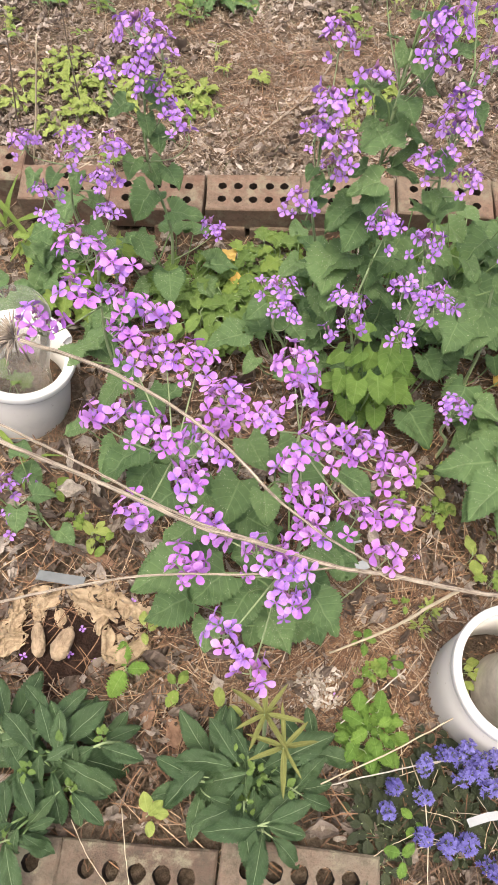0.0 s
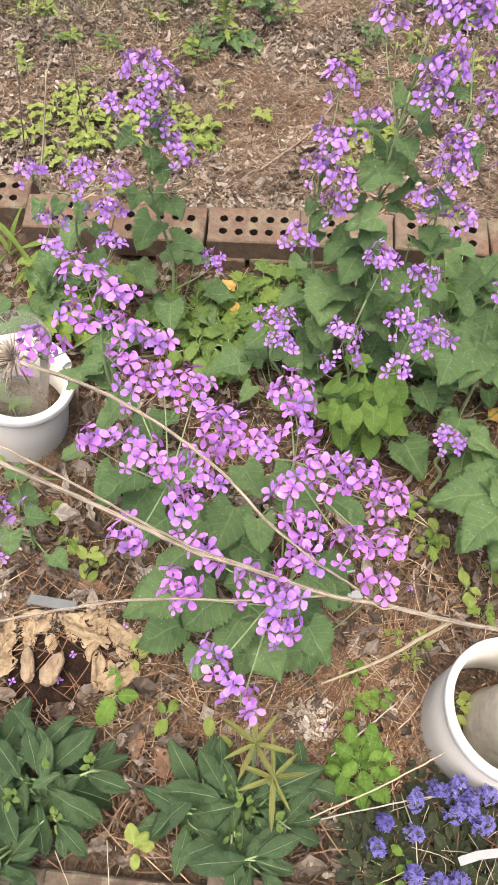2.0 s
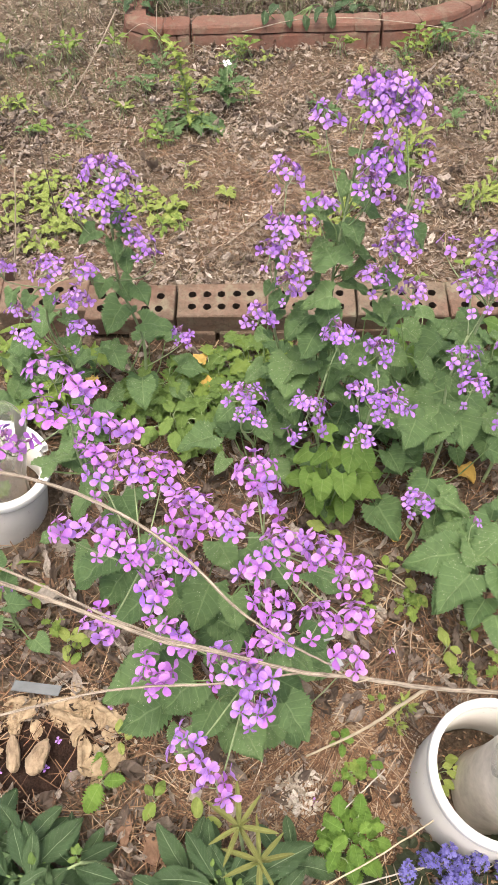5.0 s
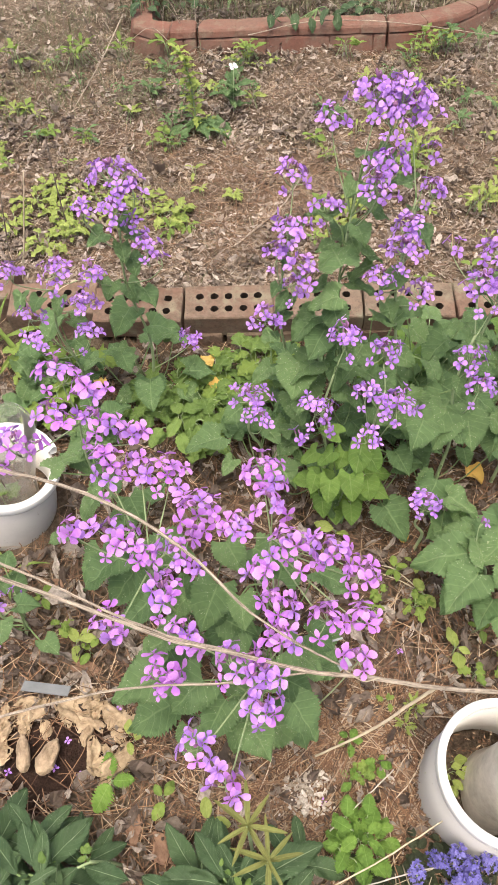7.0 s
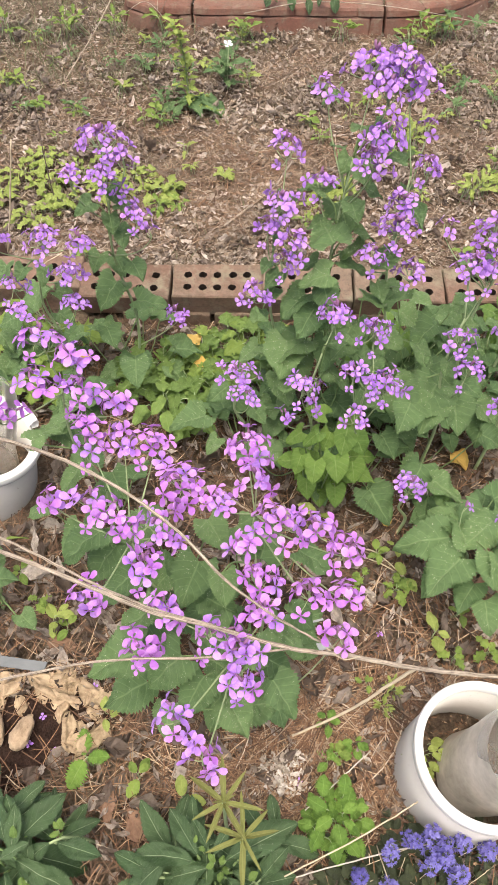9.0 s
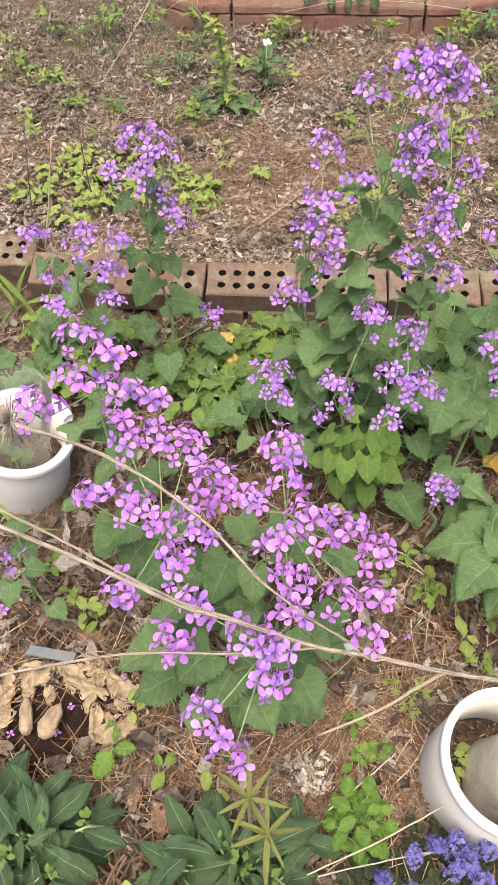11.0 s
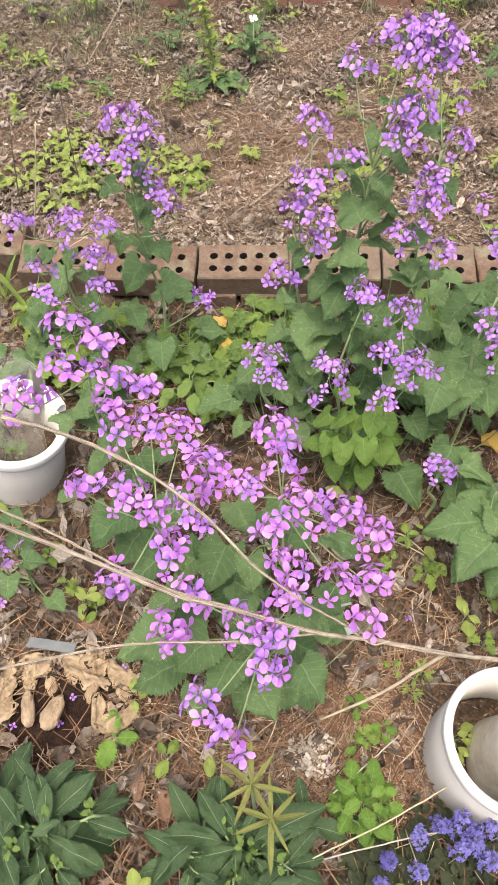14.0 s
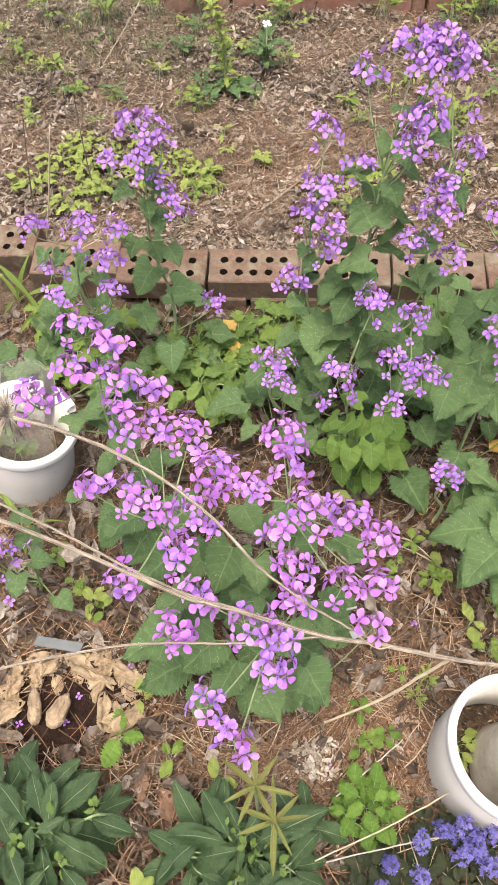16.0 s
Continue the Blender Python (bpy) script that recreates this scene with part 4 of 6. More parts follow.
def clump(base, count, size, spread, meshes, name, label, category, seed, height=0.04, dip=(-25, 10), group=""):
    """A small plant with its leaves spread round the base."""
    rnd = random.Random(seed)
    rows = []
    floor = max(0.0, float(gz(base[0], base[1])))
    for k in range(count):
        a = k * 137.5 + rnd.uniform(-25, 25)
        d = spread * math.sqrt((k + 0.4) / count)
        s = size * rnd.uniform(0.7, 1.25)
        d = max(0.003 + 0.002 * k % 0.006, d - 0.35 * s)
        rows.append((base[0] + d * math.cos(radians(a)), base[1] + d * math.sin(radians(a)), floor + height * rnd.uniform(0.5, 1.25), a + rnd.uniform(-40, 40), rnd.uniform(*dip), s))
    plant = thing(name, (base[0], base[1], 0), label, category, group)
    for x, y, z, a, tilt, s in rows:
        if math.sin(radians(a)) > 0.3 and tilt < 0:
            tilt = -0.4 * tilt
        put_in("leaf", stalked(rnd.choice(meshes)), plant, leaf_pose(x, y, z, a, tilt, s, rnd.uniform(-14, 14)))
    return plant


rosette((0.225, 0.71), [(*r[:5], r[5] * 0.74) for r in HEARTS], HEART, "heart_leaf_plant", "bright green heart-leaved plant among honesty stems", "leafy plant", 20)
clump((0.225, 0.70), 20, 0.042, 0.065, HEART, "heart_leaf_plant", "bright green heart-leaved plant among honesty stems", "leafy plant", 21, 0.09)


def larger(rows, k):
    return [(*r[:5], r[5] * k) for r in rows]


rosette((-0.215, 0.10), larger(ROS_L + ROS_BL, 0.78), LANCE, "rosette_plant", "dark green toothed rosette beside the front bricks", "leafy plant", 22)
rosette((0.045, 0.085), larger(ROS_C, 0.78), LANCE, "rosette_plant", "dark green rosette under the olive lily shoots", "leafy plant", 23)
CROWNS = [(-0.233, 0.140, 9), (-0.268, 0.092, 9), (-0.166, 0.120, 9), (-0.195, 0.068, 9), (-0.262, 0.010, 8), (-0.295, 0.135, 8)]
CROWNS += [(0.022, 0.115, 8), (0.068, 0.093, 9), (0.039, 0.056, 9), (0.098, 0.074, 9), (0.060, 0.030, 7), (-0.008, 0.104, 8), (-0.022, 0.078, 7), (0.118, 0.118, 6)]
for k, (x, y, n) in enumerate(CROWNS):
    clump((x, y), n - 1, 0.052 + 0.008 * (k % 3), 0.036, LANCE, "rosette_plant", "dark green toothed rosette crowding its neighbours", "leafy plant", 350 + k, 0.075, (-22, 30), "dark green rosettes")
for k, (x, y) in enumerate([(-0.205, 0.115), (-0.245, 0.085), (0.05, 0.09), (0.085, 0.075), (-0.155, 0.130), (-0.262, 0.012), (-0.19, 0.065), (0.035, 0.055), (0.02, 0.11)]):
    clump((x, y), 6, 0.012, 0.006, OVAL_COVER, "rosette_shoot", "mid-green new shoot in a dark rosette", "leafy plant", 380 + k, 0.105, (10, 60), "new shoots in rosettes")


def lily(foot, head, seed):
    rnd = random.Random(seed)
    plant = thing("lily_shoot", (*foot, 0), "olive green lily shoot with a star of leaves", "lily", "lily shoots")
    line = smooth_line([(*foot, -0.01), ((foot[0] + head[0]) / 2, (foot[1] + head[1]) / 2, head[2] * 0.5), head], 5)
    v, f = tube(line, 0.0026, 6)
    put_in("stem", mesh_of("stem", v, f, STEM), plant)
    for k in range(7):
        a = k * 360 / 7 + rnd.uniform(-12, 12)
        put_in("leaf", rnd.choice(LILY), plant, leaf_pose(head[0], head[1], head[2] - 0.004, a, rnd.uniform(-12, 25), rnd.uniform(0.040, 0.056)))
    for k in range(4):
        put_in("leaf", rnd.choice(LILY), plant, leaf_pose(*head, k * 90 + rnd.uniform(-20, 20), 62, 0.022))


lily((0.058, 0.135), (0.057, 0.146, 0.224), 1)
lily((0.076, 0.118), (0.080, 0.113, 0.20), 2)
clump((0.206, 0.148), 38, 0.024, 0.044, OVAL_LIGHT, "balm_plant", "bright green crinkled balm seedling on needles", "leafy plant", 26, 0.05, (-8, 45))

# Green cover in front of the far bricks and between the plants.
COVER = [(-0.10, 0.98), (-0.05, 0.93), (0.0, 1.0), (0.05, 1.05), (0.03, 0.93), (-0.02, 0.87), (-0.08, 0.88), (0.10, 1.03), (-0.14, 0.93), (0.06, 0.97)]
for k, p in enumerate(COVER):
    clump(p, 22, 0.036, 0.064, (LOBED_COVER, OVAL_COVER, LOBED, LOBED_COVER, OVAL_COVER)[k % 5], "ground_cover_plant", "low green weed with lobed leaves before bricks", "weed", 40 + k, 0.055, (-25, 15), "low weeds in the bed")
COVER_RIGHT = [(0.38, 1.0), (0.45, 1.03), (0.53, 1.0), (0.34, 0.95), (0.42, 0.92), (0.50, 0.93), (0.62, 1.04), (0.8, 0.75), (0.78, 0.55), (0.85, 0.85)]
for k, p in enumerate(COVER_RIGHT):
    clump(p, 15, 0.046, 0.068, HONESTY if k % 3 else HEART, "young_honesty_plant", "young flowerless honesty plant with broad leaves", "leafy plant", 60 + k, 0.11, (-30, 5), "young honesty plants")
COVER_LEFT = [(-0.30, 1.02), (-0.38, 0.98), (-0.42, 1.06), (-0.25, 0.86), (-0.33, 0.90), (-0.45, 0.88)]
for k, p in enumerate(COVER_LEFT):
    clump(p, 9, 0.05, 0.05, HONESTY if k % 2 else LOBED, "young_honesty_plant", "young flowerless honesty plant by the brick row", "leafy plant", 80 + k, 0.08, (-30, 5), "young honesty plants")

BLADE = leaf_set("grassy_blade", LEAF_WEED, "strap", 0.05, 0.0, 4, rows=10, droop=0.35, fold=0.4, wave=0.02)


def blades(at, count, size, label, seed):
    """A tuft of long arching leaves."""
    rnd = random.Random(seed)
    plant = thing("strap_leaf_tuft", (*at, 0), label, "leafy plant", "tufts of strap leaves")
    for k in range(count):
        put_in("leaf", rnd.choice(BLADE), plant, leaf_pose(at[0] + rnd.uniform(-0.008, 0.008), at[1] + rnd.uniform(-0.008, 0.008), 0.0, k * 137.5, rnd.uniform(30, 75), size * rnd.uniform(0.6, 1.1), rnd.uniform(-30, 30)))


for k, (p, n, z) in enumerate([((-0.47, 1.12), 3, 0.13), ((-0.53, 1.16), 4, 0.13), ((-0.075, 0.98), 4, 0.10), ((-0.37, 0.59), 3, 0.09)]):
    blades(p, n, z, "tuft of arching mid-green strap leaves in the bed", 900 + k)

# Seedlings on the litter of the bed.
OLIVE = "small olive-yellow seedling among dead leaves"
GREEN = "small fresh green seedling among dead leaves"
SEEDLINGS = [
    (-0.146, 0.228, 3, 0.040, OVAL_LIGHT, GREEN), (-0.069, 0.206, 4, 0.026, OVAL, GREEN), (-0.002, 0.174, 2, 0.032, OVAL_YELLOW, OLIVE),
    (-0.092, 0.038, 4, 0.030, OVAL_YELLOW, OLIVE), (-0.227, 0.439, 4, 0.030, OVAL_YELLOW, OLIVE), (-0.205, 0.425, 3, 0.024, OVAL, OLIVE),
    (-0.125, 0.286, 3, 0.022, OVAL_YELLOW, OLIVE), (0.203, 0.278, 5, 0.020, OVAL_LIGHT, GREEN), (0.214, 0.236, 6, 0.020, LOBED, GREEN),
    (0.244, 0.250, 6, 0.018, OVAL_LIGHT, GREEN), (0.201, 0.228, 4, 0.018, OVAL_LIGHT, GREEN), (0.344, 0.575, 3, 0.020, OVAL_YELLOW, OLIVE),
    (0.334, 0.496, 7, 0.028, LOBED, OLIVE), (0.350, 0.510, 3, 0.026, OVAL_YELLOW, OLIVE), (0.389, 0.419, 4, 0.030, OVAL_YELLOW, OLIVE),
    (0.211, 0.636, 2, 0.034, OVAL_YELLOW, OLIVE), (0.263, 0.490, 6, 0.020, FERNY, GREEN), (0.527, 0.370, 3, 0.042, OVAL_LIGHT, GREEN),
    (0.470, 0.390, 5, 0.024, LOBED, GREEN), (0.265, 0.335, 4, 0.016, LOBED, GREEN), (0.430, 0.450, 4, 0.022, OVAL, GREEN),
    (0.410, 0.380, 4, 0.020, LOBED, GREEN), (0.233, 0.004, 3, 0.024, OVAL_LIGHT, GREEN), (0.256, 0.042, 3, 0.020, OVAL_LIGHT, GREEN),
    (0.280, 0.520, 5, 0.022, LOBED, GREEN), (0.310, 0.560, 5, 0.024, OVAL, GREEN), (-0.300, 0.52, 5, 0.024, OVAL, GREEN), (-0.26, 0.47, 4, 0.02, LOBED, OLIVE),
]
for k, (x, y, n, size, meshes, label) in enumerate(SEEDLINGS):
    clump((x, y), n, size * 0.82, size * 0.5, meshes, "seedling", label, "seedling", 100 + k, 0.034 if y > 0.06 else 0.05, (-12, 20), "seedlings in the bed")

# Weeds on the mulch behind the far bricks.
YELLOW = [(-0.52, 1.68), (-0.44, 1.64), (-0.36, 1.70), (-0.28, 1.62), (-0.22, 1.66), (-0.15, 1.60), (-0.40, 1.56), (-0.48, 1.75), (-0.58, 1.58), (-0.46, 1.50), (0.28, 1.56), (0.31, 1.62)]
for k, p in enumerate(YELLOW):
    clump(p, 18, 0.034, 0.055, (SPOON_YELLOW, LOBED_YELLOW)[k % 2], "mulch_weed", "pale yellow-green weed rosette on the mulch", "weed", 140 + k, 0.022, (-15, 20), "weeds on the mulch")
for k, p in enumerate([(1.0, 1.72), (1.06, 1.78), (1.12, 1.80), (0.53, 1.84), (0.50, 1.78), (1.18, 1.86), (0.90, 1.58), (0.56, 1.90), (1.1, 1.68), (0.70, 1.64), (0.76, 1.70), (0.66, 1.60)]):
    clump(p, 14, 0.034, 0.04, FERNY_YELLOW if k % 2 else FERNY, "mulch_weed", "olive green feathery weed patch on the mulch", "weed", 150 + k, 0.045, (0, 45), "weeds on the mulch")
clump((0.305, 0.325), 16, 0.013, 0.012, FERNY_YELLOW, "spurge_sprig", "tiny yellow-green sprig among pine needles", "weed", 165, 0.045, (15, 60))
clump((0.29, 0.30), 10, 0.012, 0.010, FERNY_YELLOW, "spurge_sprig", "tiny yellow-green sprig among pine needles", "weed", 166, 0.035, (15, 60))
rnd = random.Random(5)
for k in range(80):
    p = (rnd.uniform(-0.9, 1.5), rnd.uniform(1.30, 2.45))
    clump(p, rnd.randint(4, 9), rnd.uniform(0.014, 0.032), 0.022, rnd.choice((OVAL, FERNY, LOBED_YELLOW, FERNY_YELLOW)), "mulch_weed", "small green weed growing through wood chips", "weed", 170 + k, 0.03, (-10, 35), "weeds on the mulch")


def thistle(base, height, seed):
    """An upright feathery shoot over a few broad grey-green lower leaves."""
    rnd = random.Random(seed)
    plant = thing("feathery_weed", (*base, 0), "upright feathery yellow-green shoot with grey-green lower leaves", "weed")
    line = smooth_line([(*base, -0.01), (base[0] - 0.004, base[1], height * 0.45), (base[0] - 0.014, base[1] - 0.01, height * 0.8), (base[0] - 0.032, base[1] - 0.02, height)], 6)
    v, f = tube(line, [0.003 - 0.0018 * k / len(line) for k in range(len(line))], 6)
    put_in("stem", mesh_of("stem", v, f, STEM), plant)
    for k in range(44):
        t = 0.12 + 0.88 * k / 44
        p = line[min(len(line) - 1, int(t * (len(line) - 1) + 0.5))]
        put_in("leaf", rnd.choice(FERNY_LIME), plant, leaf_pose(p.x, p.y, p.z + rnd.uniform(-0.006, 0.006), k * 137.5, rnd.uniform(5, 45), rnd.uniform(0.030, 0.044) * (1.1 - 0.35 * t)))
    for a, n in ((-5, 0.13), (-28, 0.11), (20, 0.10), (-60, 0.08), (200, 0.09), (235, 0.08), (150, 0.06)):
        put_in("lower_leaf", rnd.choice(FERNY_GREY), plant, leaf_pose(base[0], base[1], 0.03, a + rnd.uniform(-8, 8), rnd.uniform(-4, 10), n))


thistle((-0.098, 2.035), 0.25, 1)
rnd = random.Random(71)
for k in range(46):
    p = (rnd.uniform(-0.75, 0.9), rnd.uniform(1.95, 2.46))
    clump(p, rnd.randint(5, 10), rnd.uniform(0.018, 0.036), 0.03, FERNY_GREY if k % 3 else FERNY_YELLOW, "mulch_weed", "dull green feathery sprig among wood chips", "weed", 800 + k, 0.035, (0, 50), "weeds on the mulch")


def bindweed(base, seed):
    rnd = random.Random(seed)
    plant = thing("white_flowered_weed", (*base, 0), "grey-green weed carrying one white flower", "weed")
    for k in range(12):
        a = k * 137.5
        put_in("leaf", rnd.choice(FERNY_GREY), plant, leaf_pose(base[0], base[1], 0.02 + 0.006 * k, a, rnd.uniform(10, 55), rnd.uniform(0.04, 0.075)))
    v, f = tube([(*base, 0), (base[0] + 0.005, base[1] - 0.01, 0.13)], 0.0015, 5)
    put_in("stem", mesh_of("stem", v, f, STEM), plant)
    me = flower_mesh("white_flower", PETAL_WHITE, 77, 0.45)
    put_in("flower", me, plant, facing((base[0] + 0.005, base[1] - 0.01, 0.137), (0, -0.6, 1), 0, 1.0))


bindweed((0.012, 2.15), 2)


# ---- bugle with blue spikes ----
def spike_mesh(seed):
    """Whorls of small two-lipped florets with dark bracts between them."""
    rnd = random.Random(seed)
    verts, uvs, faces, ids = [], [], [], []

    def blade(p, d, e, size, wide, mat):
        n = len(verts)
        for q, t in ((p, 0), (p + d * size * 0.6 + e * wide, 0.6), (p + d * size - Vector((0, 0, 0.0015)), 1), (p + d * size * 0.6 - e * wide, 0.6)):
            verts.append(q)
            uvs.append((0.5, t))
        faces.append((n, n + 1, n + 2, n + 3))
        ids.append(mat)

    for whorl in range(7):
        h = whorl / 7
        for m in range(7):
            if rnd.random() < 0.12:
                continue
            a = m * 0.8976 + whorl * 0.5 + rnd.uniform(-0.25, 0.25)
            out = Vector((math.cos(a), math.sin(a), 0.25 + h))
            out.normalize()
            r = 0.0115 * (1 - 0.5 * h) * rnd.uniform(0.6, 1.25)
            c = Vector((0, 0, 0.052 * h + rnd.uniform(-0.003, 0.003))) + out * r
            side = Vector((-math.sin(a), math.cos(a), 0))
            up = out.cross(side)
            for turn in (-1.1, -0.2, 0.2, 1.1):
                d = (up * -math.cos(turn) + side * math.sin(turn) + out * 0.7).normalized()
                blade(c, d, d.cross(out).normalized(), rnd.uniform(0.0045, 0.0075), 0.0014, 0)
            blade(c - out * r, out, side, r, 0.0009, 0)
            if m % 2:
                blade(out * 0.002 + Vector((0, 0, 0.052 * h - 0.002)), (out - Vector((0, 0, 0.3))).normalized(), side, 0.011 * (1.2 - h), 0.0035, 1)
    return mesh_of("bugle_spike", verts, faces, [PETAL_BLUE, LEAF_BUGLE], uvs, ids)


SPIKES = [spike_mesh(k) for k in range(5)]
BUGLES = [(0.230, 0.081), (0.220, 0.054), (0.273, 0.106), (0.329, 0.117), (0.321, 0.094), (0.265, 0.073), (0.357, 0.084), (0.263, 0.024), (0.297, 0.016), (0.321, 0.02), (0.301, 0.125), (0.342, -0.003), (0.335, 0.12), (0.345, 0.10), (0.37, 0.12), (0.40, 0.11)]
for k, (x, y) in enumerate(BUGLES):
    rnd = random.Random(300 + k)
    plant = thing("bugle_plant", (x, y, 0), "blue bugle flower spike over bronze-green leaves", "flowering plant", "blue bugle patch")
    v, f = tube([(x, y, -0.01), (x, y, 0.07)], 0.0018, 5)
    put_in("stem", mesh_of("stem", v, f, STEM), plant)
    put_in("flower_spike", SPIKES[k % 5], plant, pose(x, y, 0.062, rnd.uniform(-14, 14), rnd.uniform(-14, 14), rnd.uniform(0, 360)) @ Matrix.Diagonal((rnd.uniform(0.72, 0.98),) * 2 + (rnd.uniform(0.7, 1.1), 1)))
    for m in range(18):
        a = m * 137.5 + rnd.uniform(-30, 30)
        d = 0.006 + 0.036 * m / 18
        put_in("leaf", rnd.choice(BUGLE), plant, leaf_pose(x + d * math.cos(radians(a)), y + d * math.sin(radians(a)), 0.02 + rnd.uniform(-0.008, 0.02), a, rnd.uniform(-30, 30), rnd.uniform(0.012, 0.022)))


for k in range(22):
    x, y = rnd.uniform(0.19, 0.44), rnd.uniform(-0.01, 0.125)
    if k < 4:
        x, y = 0.20 + 0.02 * k, 0.10 - 0.02 * k
    clump((x, y), 14, 0.018, 0.03, BUGLE, "bugle_plant", "flowerless bronze-green bugle runner covering the soil", "leafy plant", 700 + k, 0.022, (-25, 25), "blue bugle patch")


# ---- buckets and bottles ----
def bucket(at, label, tilt=(0, 0), notch=False, foot=0.0935, top=0.0885, level=0.0):
    ob = thing("plastic_bucket", at, label, "bucket", "white buckets used as plant guards")
    turn = Matrix.Translation(at) @ pose(0, 0, 0, tilt[0], tilt[1], 0)
    outer = [(foot, -0.02), (foot * 0.6 + top * 0.4, 0.05), (top, 0.142)]
    inner = [(top - 0.007, 0.147), (foot * 0.6 + top * 0.4 - 0.0084, 0.05), (foot - 0.008, -0.02)]
    v, f = lathe(outer + inner, 56)
    put_in("body", mesh_of("bucket_body", v, f, PLASTIC_BODY), ob, turn)
    ring = [(top - 0.0005, 0.140), (0.0905, 0.140), (0.0922, 0.144), (0.0922, 0.156), (0.0905, 0.160), (0.0835, 0.160), (0.0812, 0.157), (top - 0.0073, 0.146)]
    v, f = lathe(ring, 56)
    if notch:
        f = [q for q in f if not (2 <= q[0] % 56 <= 4)]
    put_in("rim", mesh_of("bucket_rim", v, f, PLASTIC), ob, turn)
    v, f = lathe([(foot * 0.8 + 0.0085, 0.024 + level), (0.055, 0.03 + level), (0.03, 0.027 + level), (0.0005, 0.03 + level)], 32)
    put_in("soil", mesh_of("bucket_soil", v, f, GROUND), ob, turn, "dark soil with bits of litter")
    rnd = random.Random(label)
    v, f = [], []
    for k in range(420):
        a, r, turned = rnd.uniform(0, 6.283), (foot - 0.014) * math.sqrt(rnd.random()), rnd.uniform(0, 6.283)
        long, wide = rnd.uniform(0.0015, 0.0055), rnd.uniform(0.0005, 0.0016)
        c, d, e = Vector((r * math.cos(a), r * math.sin(a), rnd.uniform(0.031, 0.038) + level)), Vector((math.cos(turned), math.sin(turned), rnd.uniform(-0.3, 0.3))), Vector((-math.sin(turned), math.cos(turned), rnd.uniform(-0.4, 0.4)))
        n = len(v)
        v += [c - d * long, c - e * wide, c + d * long, c + e * wide]
        f += [(n, n + 1, n + 2), (n, n + 2, n + 3)]
    put_in("litter", mesh_of("bucket_litter", v, f, NEEDLE, None, None, False), ob, turn, "scraps of tan dead leaves and needles")
    return ob


bucket((0.393, 0.213, 0), "white plastic bucket ring round a sheltered seedling")
bucket((-0.396, 0.705, 0.004), "white plastic bucket with a chipped rim", (0, 12.5), True, 0.082, 0.0805, 0.035)


def bottle(foot, neck, label, cut, tip=None):
    """A clear bottle, its base cut off; cut leaves out neck and shoulder."""
    a, b = Vector(foot), Vector(neck)
    length = (b - a).length
    ob = thing("plastic_bottle", foot, label, "plastic bottle")
    if cut:
        sections = [("wall", [(0.050, 0.0), (0.051, 0.04), (0.0495, 0.09), (0.051, 0.14), (0.052, length - 0.008)]), ("cut_edge", [(0.052, length - 0.008), (0.0535, length - 0.004), (0.0528, length)])]
    else:
        sections = [("wall", [(0.056, 0.0), (0.0565, 0.05), (0.0555, 0.10), (0.057, 0.15), (0.056, length)]), ("shoulder", [(0.052, -0.035), (0.0555, -0.012), (0.058, 0.004), (0.0575, 0.014), (0.050, 0.032), (0.035, 0.058), (0.019, 0.078)]), ("neck", [(0.019, 0.078), (0.0135, 0.088), (0.0135, 0.094), (0.0155, 0.095), (0.0155, 0.098), (0.0135, 0.099), (0.0135, 0.115)])]
    m = Matrix.Translation(a) @ (b - a).to_track_quat("Z", "Y").to_matrix().to_4x4()
    bent = m if tip is None else Matrix.Translation(b) @ (Vector(tip) - b).to_track_quat("Z", "Y").to_matrix().to_4x4()
    for name, prof in sections:
        v, f = lathe(prof, 40)
        v = [p + Vector((p.x, p.y, 0)) * (0.05 * math.sin(3 * math.atan2(p.y, p.x) + p.z * 40)) for p in v]
        put_in(name, mesh_of("bottle_" + name, v, f, BOTTLE if name == "wall" and not cut else BOTTLE_CLEAR), ob, bent if name in ("shoulder", "neck") else m)
    return ob


bottle((0.409, 0.209, 0.03), (0.430, 0.203, 0.215), "hazy clear bent plastic bottle standing in a bucket", False, (0.453, 0.145, 0.285))
bottle((-0.392, 0.700, 0.028), (-0.346, 0.725, 0.245), "hazy cut plastic bottle inside a white bucket", True)
clump((0.340, 0.235), 18, 0.016, 0.028, OVAL_YELLOW, "seedling", "yellow-green seedling inside the white bucket", "seedling", 330, 0.05, (-10, 20), "seedlings in the bed")
clump((-0.385, 0.69), 5, 0.034, 0.02, LOBED_COVER, "seedling", "green seedling sheltered inside a clear bottle", "seedling", 331, 0.10, (-10, 40), "seedlings in the bed")


# ---- dead stalks and twigs ----
def stalk(parent, name, points, r0, r1, mat, seed, wob=0.0005):
    line = smooth_line(points, 7, wob, random.Random(seed))
    n = len(line) - 1
    knots = random.Random(seed + 77)
    v, f = tube(line, [(r0 + (r1 - r0) * k / n) * knots.uniform(0.93, 1.07) for k in range(n + 1)], 8)
    uvs = [(9.0 * abs(2 * k / 8 - 1) + seed, 0.30 * i) for i in range(n + 1) for k in range(8)]
    return put_in(name, mesh_of(name, v, f, mat, uvs), parent)


